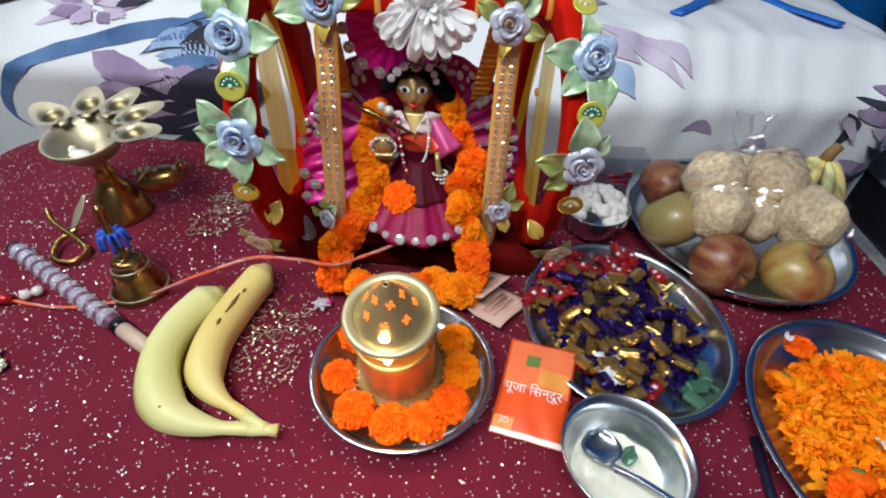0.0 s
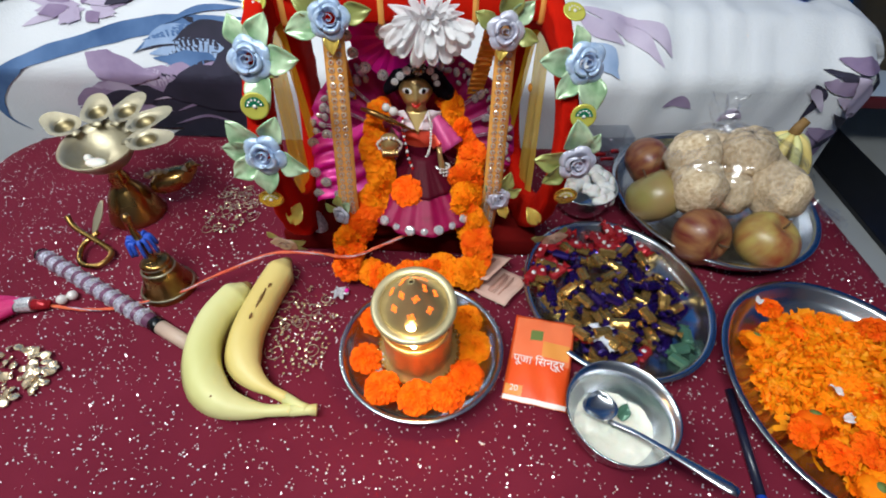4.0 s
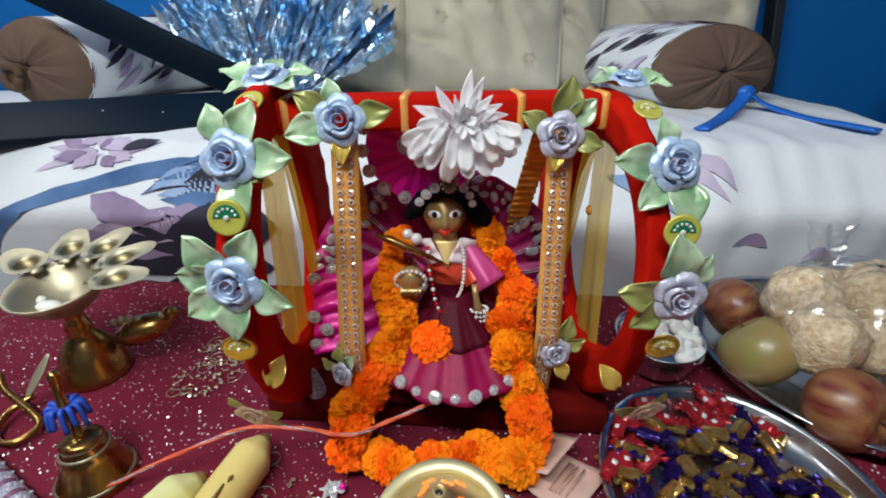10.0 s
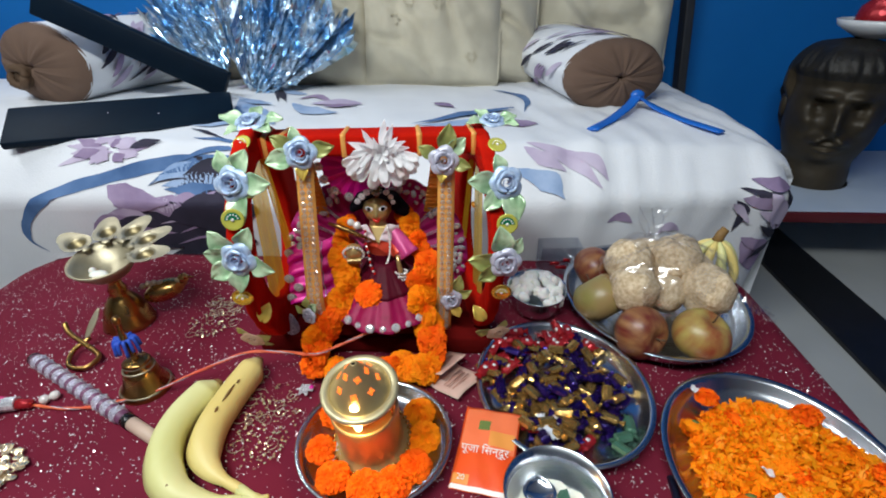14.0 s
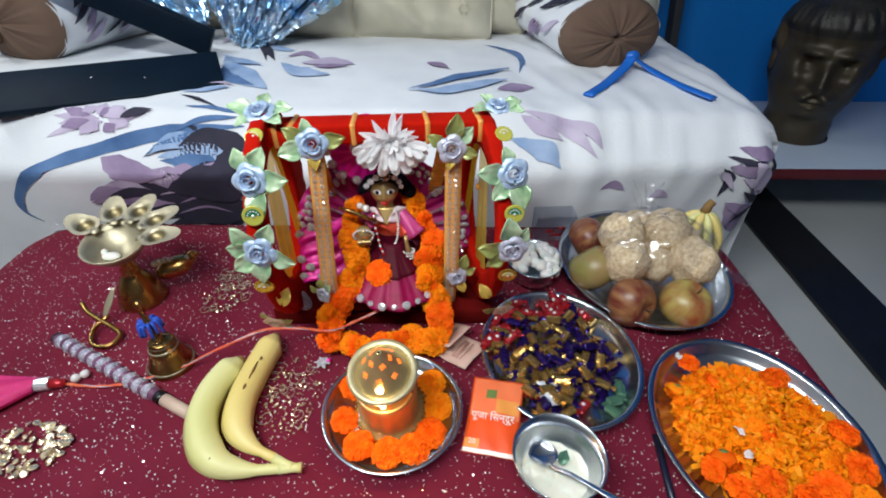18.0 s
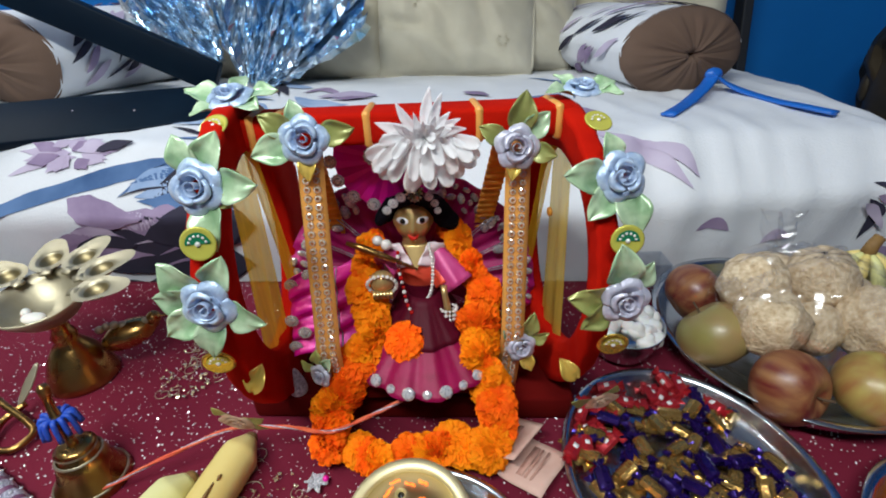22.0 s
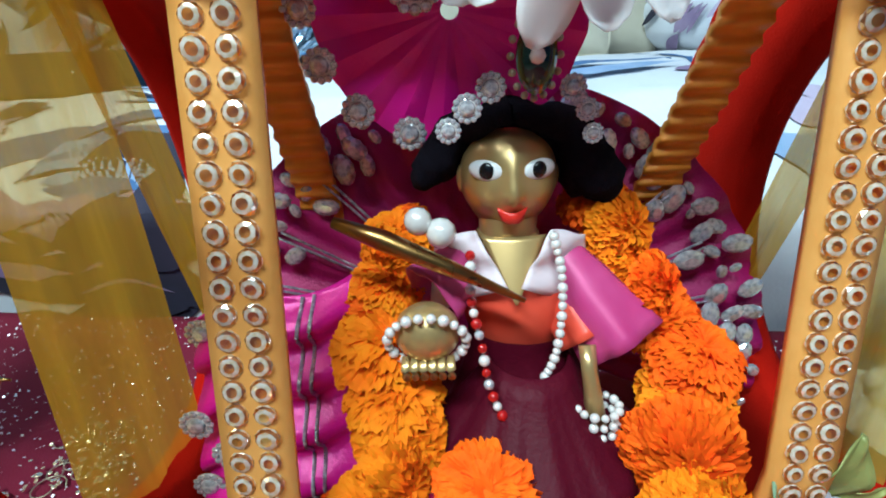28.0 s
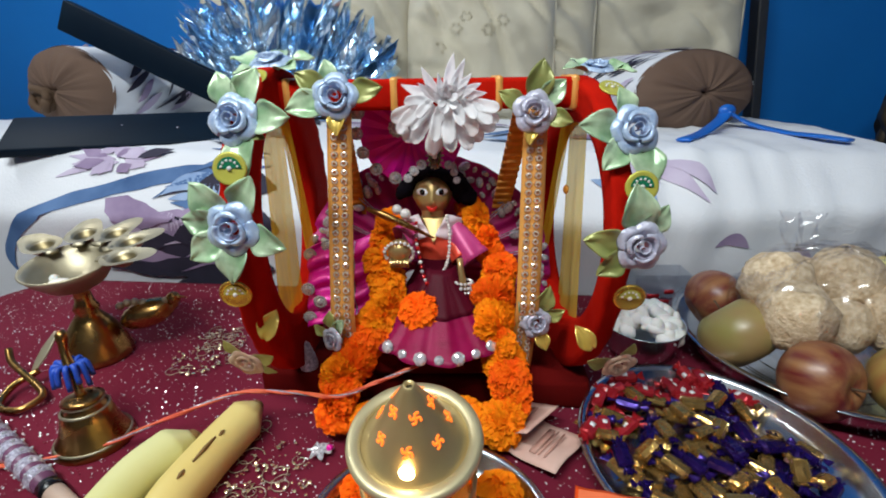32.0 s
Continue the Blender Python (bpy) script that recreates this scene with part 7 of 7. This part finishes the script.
def petals():
    g = Geo()
    rnd = random.Random(33)
    for _ in range(5600):
        a, r = rnd.uniform(0, 2 * math.pi), rnd.random() ** 0.6
        x, y = 0.094 * r * math.cos(a) + 0.004, 0.104 * r * math.sin(a)
        if x < -0.05 and y < -0.02 and rnd.random() < 0.85:
            continue
        h = 0.022 * (1 - r * r) * rnd.random() + 0.003 + 0.012 * (x > 0) * (1 - r) * rnd.random()
        s = rnd.uniform(0.55, 1.20)
        ln, w, k = 0.0080 * s, 0.0026 * s, rnd.uniform(-0.003, 0.003)
        m = T(x, y, h, rnd.gauss(0, 50), rnd.gauss(0, 45), rnd.uniform(0, 360))
        g.add(([(-ln, 0, k), (-0.3 * ln, -w, 0), (0.7 * ln, -w, 0), (ln, 0, k), (0.7 * ln, w, 0), (-0.3 * ln, w, 0)], [(0, 1, 5), (1, 2, 4, 5), (2, 3, 4)]), m, 0 if rnd.random() < 0.6 else 1)
    clump = [marigold_geo(q, 44) for q in (61, 62, 63)]
    for _ in range(64):
        a, r = rnd.uniform(0, 2 * math.pi), rnd.random() ** 0.55
        x, y = 0.092 * r * math.cos(a) + 0.006, 0.102 * r * math.sin(a)
        if x < -0.05 and y < -0.02:
            continue
        c = rnd.choice(clump)
        g.add((c.v, c.f), T(x, y, 0.006 + 0.016 * (1 - r), rnd.gauss(0, 40), rnd.gauss(0, 40), rnd.uniform(0, 360), rnd.uniform(0.007, 0.012)), rnd.choice((0, 0, 1)))
    return g


tagged(geo_part("loose_petals", petals(), [M_PETAL, M_MARIGOLD_Y], petal_heap, "loose orange petals", False), kind="stuff")
rnd = random.Random(9)
for k, (x, y, r, am) in enumerate(((0.362, 0.222, 0.021, 0), (0.392, 0.190, 0.019, 0), (0.358, 0.182, 0.017, 0), (0.425, 0.168, 0.020, 0), (0.385, 0.160, 0.020, 1), (0.452, 0.182, 0.021, 0), (0.480, 0.170, 0.019, 1), (0.495, 0.205, 0.020, 0), (0.470, 0.212, 0.019, 1), (0.505, 0.245, 0.018, 0), (0.440, 0.300, 0.020, 1), (0.470, 0.318, 0.018, 0), (0.400, 0.320, 0.017, 0), (0.345, 0.310, 0.016, 1), (0.340, 0.205, 0.015, 0), (0.420, 0.240, 0.019, 0), (0.480, 0.270, 0.018, 1), (0.372, 0.345, 0.015, 0), (0.455, 0.150, 0.018, 0), (0.410, 0.145, 0.017, 0))):
    marigold(x + 0.011, y + 0.022, 0.016 + 0.004 * rnd.random(), r, rnd.choice((10, 25, 150, 165)) + rnd.uniform(-12, 12), k * 53, "orange marigold head among loose petals in the plate", bool(am), k)
for x, y, a in ((0.372, 0.208, 20), (0.352, 0.338, 70), (0.383, 0.232, 110)):
    ob = thing("white_petal", "small white petal among the orange ones", "petal", T(x + 0.011, y + 0.024, 0.036, 15, 10, a))
    geo_part("blade", leaf_geo(0.013, 0.008, 0.2), M_PETAL_WHITE, ob)

# curd bowl and spoon
curd_bowl = thing("steel_bowl", "small steel bowl with white curd and a spoon", "bowl", pose(0.1845, 0.2245, 0.001))
geo_part("wall", lathe([(0, 0.0), (0.026, 0.0), (0.034, 0.008), (0.044, 0.030), (0.0480, 0.046), (0.0488, 0.0475), (0.0472, 0.0475), (0.0430, 0.031), (0.033, 0.010), (0.024, 0.003), (0, 0.003)], 56), M_STEEL, curd_bowl)
curd = thing("curd", "lumpy white curd with a green leaf in the bowl", "curd", pose(0.1845, 0.2245, 0.001))
geo_part("surface", grid(lambda u, v: ((0.001 + 0.0345 * v) * math.cos(2 * math.pi * u), (0.001 + 0.0345 * v) * math.sin(2 * math.pi * u), 0.0145 + 0.004 * noise.noise((v * math.cos(6.283 * u) * 3.2, v * math.sin(6.283 * u) * 3.2, 1.0)) + 0.002 * noise.noise((v * math.cos(6.283 * u) * 9, v * math.sin(6.283 * u) * 9, 3.0)) * (v < 0.97)), 40, 14, wrap_u=True), M_CURD, curd)
geo_part("basil_leaf", leaf_geo(0.018, 0.011, 0.2), M_GREEN_WRAP, curd, "small dark green basil leaf", m=T(0.006, 0.004, 0.020, 5, -8, 60))
spoon = thing("spoon", "steel spoon with a ridged handle resting in the bowl", "spoon", pose(0.0165, 0.0175, 0))
geo_part("bowl", solid(grid(lambda u, v: (0.155 + 0.016 * math.sin(math.pi * v) ** 0.6 * (u - 0.5) * 2 + 0.0 * v, 0.218 - 0.030 * (v - 0.5), 0.026 + 0.004 * ((u - 0.5) * 2) ** 2 + 0.004 * (2 * v - 1) ** 2), 10, 12), 0.001, 10, 12), M_STEEL, spoon)
geo_part("handle", tube(spline(((0.160, 0.205, 0.030), (0.178, 0.190, 0.041), (0.205, 0.164, 0.053), (0.234, 0.138, 0.062)), 6), [0.0026] * 10 + [0.003, 0.0033, 0.0037, 0.0042, 0.0046, 0.0050, 0.0054, 0.0056, 0.0040], 10, 0.45), M_STEEL, spoon)

# bowl of white sweets behind the plates
sweet_bowl = thing("steel_bowl", "small steel bowl full of white sugar drops", "bowl", pose(0.208, 0.561, 0.001))
geo_part("wall", lathe([(0, 0), (0.026, 0), (0.034, 0.008), (0.042, 0.030), (0.0445, 0.040), (0.0452, 0.041), (0.0438, 0.041), (0.041, 0.03), (0.033, 0.010), (0, 0.003)], 48, 1.0, 1.12), M_STEEL, sweet_bowl)
drop_meshes = []
for s in range(3):
    v, f = ball(0.0078, 10, 8, 1.25, 0.9, 0.75)
    drop_meshes.append(Geo().add(([tuple(Vector(p) * (1 + 0.22 * noise.noise((p[0] * 160 + s, p[1] * 160, p[2] * 160)))) for p in v], f)).mesh("sugar_drop", M_WHITE_SWEET))
rnd = random.Random(17)
for k in range(58):
    a, r = rnd.uniform(0, 6.283), math.sqrt(rnd.random())
    ob = tagged(new("sugar_drop", drop_meshes[k % 3]), "irregular white sugar drop heaped in the steel bowl", "sweet", "sugar drops in the bowl")
    ob.matrix_basis = T(0.211 + 0.035 * r * math.cos(a), 0.560 + 0.039 * r * math.sin(a), 0.034 + 0.018 * (1 - r * r) + 0.004 * rnd.random(), rnd.uniform(0, 360), rnd.uniform(0, 360), 0, rnd.uniform(0.95, 1.3))

# folded banknote
note = thing("banknote", "folded brownish pink banknote lying by the swing", "banknote", pose(0.083, 0.401, 0.006, 0, 0, -36))
geo_part("fold", solid(grid(lambda u, v: (0.060 * (u - 0.5), 0.052 * (v - 0.5), 0.010 * abs(u - 0.45) + 0.002 * math.sin(v * 6)), 10, 8), 0.0006, 10, 8), M_NOTE, note)
geo_part("upper_fold", solid(grid(lambda u, v: (-0.030 + 0.030 * u, 0.052 * (v - 0.5) + 0.006, 0.007 + 0.016 * u * (1 - 0.3 * v)), 6, 8), 0.0006, 6, 8), M_NOTE, note, "raised folded half")
for k in range(3):
    geo_part("engraving", block(0.0018 if k else 0.006, 0.034, 0.0003, 0), M_NOTE_DARK, note, "darker engraved line", m=pose(0.004 + 0.0055 * k, 0.0, 0.0040 + 0.0009 * k, 0, -9, 0))
geo_part("engraving", block(0.006, 0.034, 0.0003, 0), M_NOTE_DARK, note, "darker engraved band", m=pose(-0.016, 0.004, 0.0150, 0, -26, 0))

# pen
pen = thing("pen", "dark pen with a bright blue end lying by the petal plate", "pen", Matrix.Identity(4))
geo_part("barrel", tube([(0.312, 0.274, 0.0045), (0.3015, 0.175, 0.0045)], 0.0040, 12), M_PEN, pen)
geo_part("cap", tube([(0.3015, 0.175, 0.0045), (0.2995, 0.157, 0.0045), (0.299, 0.154, 0.0045)], [0.0042, 0.0040, 0.0015], 12), M_PEN_BLUE, pen, "bright blue end cap")

# acrylic box by the bed
acrylic = thing("acrylic_box", "small clear acrylic box with a red print on the cloth", "box", pose(0.262, 0.680, 0.001, 0, 0, 4))
for m, sx, sy in ((pose(0, -0.018, 0), 0.070, 0.002), (pose(0, 0.018, 0), 0.070, 0.002), (pose(-0.034, 0, 0, 0, 0, 90), 0.034, 0.002), (pose(0.034, 0, 0, 0, 0, 90), 0.034, 0.002)):
    geo_part("pane", block(sx, sy, 0.052, 0.0004), M_ACRYLIC, acrylic, m=m)
geo_part("base_pane", block(0.072, 0.038, 0.003, 0.0004), M_ACRYLIC, acrylic, m=pose(0, 0, -0.0005))
for k, (x, z, w) in enumerate(((-0.012, 0.020, 0.016), (0.008, 0.026, 0.012), (0.000, 0.012, 0.020))):
    geo_part("red_print", block(w, 0.0004, 0.006, 0), M_RED_WRAP, acrylic, "red printed bar", m=pose(x, -0.0195, z))

# brass five-wick lamp
arti = thing("brass_arti_lamp", "worn brass arti lamp with an oil bowl and pointed cups", "oil lamp", pose(-0.406, 0.505, 0.0))
geo_part("oil_bowl", lathe([(0, 0.083), (0.012, 0.082), (0.030, 0.092), (0.043, 0.108), (0.0485, 0.1175), (0.0470, 0.1190), (0.0410, 0.1105), (0.028, 0.0975), (0.010, 0.090), (0, 0.0895)], 44), M_BRASS_PALE, arti, m=pose(0.010, -0.014, 0.121) @ pose(0, 0, 0, 10, 0, 0) @ Matrix.Scale(0.92, 4) @ pose(0, 0, -0.117))
geo_part("stem", lathe([(0, 0), (0.034, 0), (0.036, 0.004), (0.034, 0.010), (0.031, 0.020), (0.026, 0.034), (0.017, 0.048), (0.011, 0.056), (0.013, 0.062), (0.009, 0.070), (0.008, 0.082), (0.012, 0.094)], 32), M_BRASS_OLD, arti)
leaf_cup = Geo()


def cup_fn(u, v):
    a, r = 2 * math.pi * u, v
    out = max(0.0, min(1.0, (r - 0.60) / 0.15))
    point = 1 + out * (0.80 * max(0.0, math.cos(a)) ** 5 + 0.10 * max(0.0, -math.cos(a)))
    rr = 0.0195 * r * point
    z = -0.0085 * (1 - min(1, (r / 0.66)) ** 3) if r < 0.66 else 0.0016 * (r - 0.66)
    return (0.022 + rr * math.cos(a), rr * math.sin(a) * 0.95, z)


leaf_cup.add(grid(cup_fn, 36, 12, wrap_u=True)).add(tube([(-0.004, 0, -0.001), (0.006, 0, -0.001)], 0.006, 8, 0.3))
# inner rows get a darker brass, so the hollow's shade is in the colour
leaf_cup.m = [1 if i < 36 * 7 else 0 for i in range(len(leaf_cup.f))]
cup_mesh = leaf_cup.mesh("leaf_cup", [M_BRASS_PALE, M_BRASS_RECESS])
TILT_BOWL = pose(0.010, -0.014, 0.121) @ pose(0, 0, 0, 10, 0, 0) @ Matrix.Scale(0.92, 4) @ pose(0, 0, -0.117)
for a in (6, 42, 78, 114, 154):
    cup = shared_part("leaf_cup", cup_mesh, arti, TILT_BOWL @ pose(0, 0, 0.1185, 0, 0, a) @ pose(0.0385, 0, 0.003, 0, -3, 0) @ Matrix.Scale(1.10, 4), "pointed leaf-shaped wick cup")
    geo_part("cup_back", lathe([(0, -0.0105), (0.006, -0.010), (0.011, -0.006), (0.0135, -0.0010)], 16), M_BRASS_PALE, cup, m=pose(0.022, 0, 0))
geo_part("wick", Geo().add(ball(0.010, 12, 8, 1.3, 0.8, 0.5)).add(ball(0.005, 8, 6), pose(-0.012, 0.006, 0.002)), M_WAX, arti, "lump of white cotton wick", m=pose(0.004, -0.024, 0.1015))
geo_part("peacock_body", Geo().add(ball(0.020, 18, 12, 1.5, 0.9, 0.8), pose(0.052, 0.024, 0.044, 0, -14, 24)).add(ball(0.008, 12, 8), pose(0.078, 0.036, 0.058)).add(tube(spline(((0.060, 0.030, 0.045), (0.074, 0.036, 0.050), (0.080, 0.036, 0.060), (0.092, 0.040, 0.058)), 5), [0.007] * 8 + [0.006, 0.005, 0.004, 0.003, 0.002, 0.0015, 0.001, 0.0008], 8)), M_BRASS_OLD, arti, "cast brass peacock on the stem")
for k in range(7):
    geo_part("feather_boss", ball(0.0046, 8, 6), M_BRASS_PALE, arti, "small cast boss", m=pose(0.030 + 0.007 * k, 0.012 + 0.003 * k, 0.058 + 0.003 * math.sin(k)))
geo_part("leaf_tongue", solid(grid(lambda u, v: (-0.012 + 0.010 * (u - 0.5) * math.sin(math.pi * (0.1 + 0.85 * v)) - 0.012 * v, -0.030 - 0.030 * v, 0.048 - 0.036 * v), 5, 10), 0.0012, 5, 10), M_BRASS_PALE, arti, "flat leaf-shaped tongue")
geo_part("curled_handle", tube(spline(((-0.018, -0.055, 0.016), (-0.030, -0.075, 0.010), (-0.020, -0.100, 0.006), (0.004, -0.104, 0.006), (0.012, -0.086, 0.008), (-0.004, -0.074, 0.012), (-0.040, -0.060, 0.026), (-0.052, -0.050, 0.036)), 6), 0.0034, 8), M_BRASS_OLD, arti, "curled dark brass handle")

# hand bell
bell = thing("hand_bell", "small brass hand bell with blue thread round its handle", "bell", pose(-0.303, 0.377, 0.0))
geo_part("bell_body", lathe([(0.0300, 0.0), (0.0310, 0.0015), (0.0285, 0.006), (0.0240, 0.014), (0.0205, 0.026), (0.0185, 0.034), (0.0130, 0.040), (0.0125, 0.043), (0.0160, 0.0445), (0.0120, 0.0465), (0.0050, 0.0480), (0, 0.0480)], 40), M_BRASS_OLD, bell)
for z, r in ((0.0355, 0.0182), (0.0415, 0.0150), (0.0065, 0.0292)):
    geo_part("bell_ring", lathe([(r - 0.0012, z - 0.0012), (r + 0.0006, z), (r - 0.0012, z + 0.0012)], 40), M_BRASS_PALE, bell, "raised bright ring")
geo_part("handle", tube(spline(((0, 0, 0.047), (-0.006, 0.004, 0.062), (-0.014, 0.010, 0.082), (-0.018, 0.016, 0.100)), 5), [0.0045, 0.004, 0.0036, 0.0034, 0.0034, 0.0038, 0.0044, 0.0048, 0.0044, 0.0038, 0.0036, 0.0036, 0.004, 0.0046, 0.005, 0.003], 10), M_BRASS_OLD, bell)
rnd = random.Random(6)
for k in range(12):
    a = 2 * math.pi * k / 12
    geo_part("thread_loop", tube(spline(((-0.009, 0.006, 0.068), (-0.009 + 0.011 * math.cos(a), 0.006 + 0.011 * math.sin(a), 0.072 + 0.004 * rnd.random()), (-0.009 + 0.014 * math.cos(a), 0.006 + 0.014 * math.sin(a), 0.064 - 0.012 * rnd.random())), 4), 0.0022, 6), M_THREAD_BLUE, bell, "blue thread loop")

# decorated flute
flute = thing("flute", "bamboo flute wrapped in lilac ribbon with silver gem bands", "flute")
A, B = Vector((-0.477, 0.411, 0.0105)), Vector((-0.236, 0.2915, 0.0090))
ax = (B - A)
geo_part("wrapped_tube", tube([A + ax * 0.012, A + ax * 0.80], 0.0082, 18), M_FLUTE, flute)
geo_part("bare_end", tube([A + ax * 0.80, A + ax * 1.0], 0.0076, 18), M_FLUTE_WOOD, flute, "bare pale bamboo end")
geo_part("dark_end", tube([A, A + ax * 0.014], 0.0085, 18), M_BLACK, flute, "dark open end")
geo_part("dark_joint", tube([A + ax * 0.775, A + ax * 0.815], 0.0086, 18), M_BLACK, flute, "dark binding")
d = ax.normalized()
s1 = d.cross(Vector((0, 0, 1))).normalized()
s2 = s1.cross(d)
for k in range(11):
    c = A + ax * (0.055 + 0.066 * k)
    band = geo_part("gem_band", tube([c - d * 0.0062, c - d * 0.003, c + d * 0.003, c + d * 0.0062], [0.0080, 0.0096, 0.0096, 0.0080], 16), M_SILVER, flute, "silver gem band")
    for j in range(7):
        a = 2 * math.pi * (j % 7) / 7
        p = c + d * (0.0016 * (-1) ** j) + (s1 * math.cos(a) + s2 * math.sin(a)) * 0.0096
        shared_part("gem", gem_mesh, band, Matrix.Translation(p) @ Matrix.Scale(0.5, 4))

# pink tassel and the sacred thread
tassel = thing("pink_tassel", "hot pink cloth tassel with a silver cap on the cloth", "tassel")
geo_part("cloth_tail", grid(lambda u, v: (-0.450 - 0.075 * v, 0.333 - 0.040 * v + (0.010 + 0.042 * v) * math.cos(2 * math.pi * u), 0.011 + (0.009 + 0.006 * v) * math.sin(2 * math.pi * u) * 0.8 + 0.003 * math.sin(u * 40) * v), 40, 10, wrap_u=True), M_PINK_TASSEL, tassel)
geo_part("silver_cap", tube([(-0.452, 0.333, 0.010), (-0.436, 0.336, 0.010)], 0.0085, 12), M_GEM, tassel, "silver gem cap", False)
geo_part("red_binding", tube([(-0.436, 0.336, 0.009), (-0.420, 0.338, 0.008)], [0.0072, 0.0050], 10), M_RED_WRAP, tassel, "red thread binding")
for x, y in ((-0.412, 0.346), (-0.404, 0.353)):
    geo_part("pearl", ball(0.0058, 12, 8), M_PEARL, tassel, m=pose(x, y, 0.007))
thread = thing("sacred_thread", "twisted red and gold thread running from the tassel to the swing", "thread")
PTS = [Vector((-0.420, 0.338, 0.005)), Vector((-0.372, 0.336, 0.004)), Vector((-0.330, 0.344, 0.005)), Vector((-0.285, 0.362, 0.008)), Vector((-0.235, 0.385, 0.022)), Vector((-0.180, 0.404, 0.037)), Vector((-0.130, 0.405, 0.040)), Vector((-0.085, 0.396, 0.046)), Vector((-0.050, 0.404, 0.058)), Vector((-0.020, 0.416, 0.066))]
path = spline(PTS, 10)
for ph in (0.0, 2.1, 4.2):
    geo_part("strand", tube([p + Vector((0, 0.0009 * math.cos(i * 0.5 + ph), 0.0009 * math.sin(i * 0.5 + ph))) for i, p in enumerate(path)], 0.0012 if ph < 4 else 0.0007, 6), M_THREAD if ph < 4 else M_SILVER, thread)

# gold patches sewn on the cloth
def sequin_patch(cx, cy, rx, ry, seed, n=46, k=1.0):
    ob = thing("sequin_patch", "patch of pale gold sequins sewn on the cloth", "sequins", pose(cx, cy, 0.0015))
    rnd = random.Random(seed)
    me = Geo().add(lathe([(0.0052, 0.0), (0.0058, 0.0006), (0.0040, 0.0014), (0, 0.0017)], 7)).mesh("sequin", M_SEQUIN_GOLD, False)
    for _ in range(n):
        a, r = rnd.uniform(0, 6.283), math.sqrt(rnd.random())
        shared_part("sequin", me, ob, T(rx * r * math.cos(a), ry * r * math.sin(a), 0.001 + 0.003 * rnd.random(), rnd.gauss(0, 16), rnd.gauss(0, 16), rnd.uniform(0, 360), k * rnd.uniform(0.6, 1.25)))
    return ob


sequin_patch(-0.411, 0.252, 0.046, 0.034, 1, 130, 0.72)
sequin_patch(-0.083, 0.099, 0.026, 0.016, 2, 24)


sequin_patch(-0.128, 0.325, 0.034, 0.062, 3, 150, 0.28)
sequin_patch(-0.280, 0.520, 0.036, 0.050, 4, 150, 0.30)


def curl_patch(cx, cy, turn, seed, n, spread):
    ob = thing("gold_embroidery", "gold wire curls embroidered on the maroon cloth", "embroidery", pose(cx, cy, 0.0015, 0, 0, turn))
    rnd = random.Random(seed)
    for k in range(n):
        x, y = rnd.uniform(-spread, spread), rnd.uniform(-1.4 * spread, 1.4 * spread)
        r, a0 = rnd.uniform(0.006, 0.013), rnd.uniform(0, 6.28)
        pts = [(x + r * (1 - 0.75 * i / 18) * math.cos(a0 + i * 0.42), y + r * (1 - 0.75 * i / 18) * math.sin(a0 + i * 0.42), 0.001) for i in range(19)]
        geo_part("wire_curl", tube(pts, 0.0004, 5), M_BRASS_PALE, ob)
    return ob


curl_patch(-0.135, 0.335, 10, 1, 12, 0.028)
curl_patch(-0.285, 0.525, 20, 2, 16, 0.030)
curl_patch(-0.170, 0.395, -20, 3, 5, 0.012)
brooch = thing("jewel_brooch", "small silver flower brooch with a pink stone on the cloth", "brooch", pose(-0.099, 0.376, 0.0025))
for k in range(6):
    geo_part("petal", leaf_geo(0.011, 0.006, 0.3), M_GEM, brooch, "", False, m=pose(0, 0, 0.001, 0, -10, 60 * k))
geo_part("pink_stone", ball(0.0030, 10, 6), M_PINK, brooch, m=pose(0.008, 0.003, 0.004))
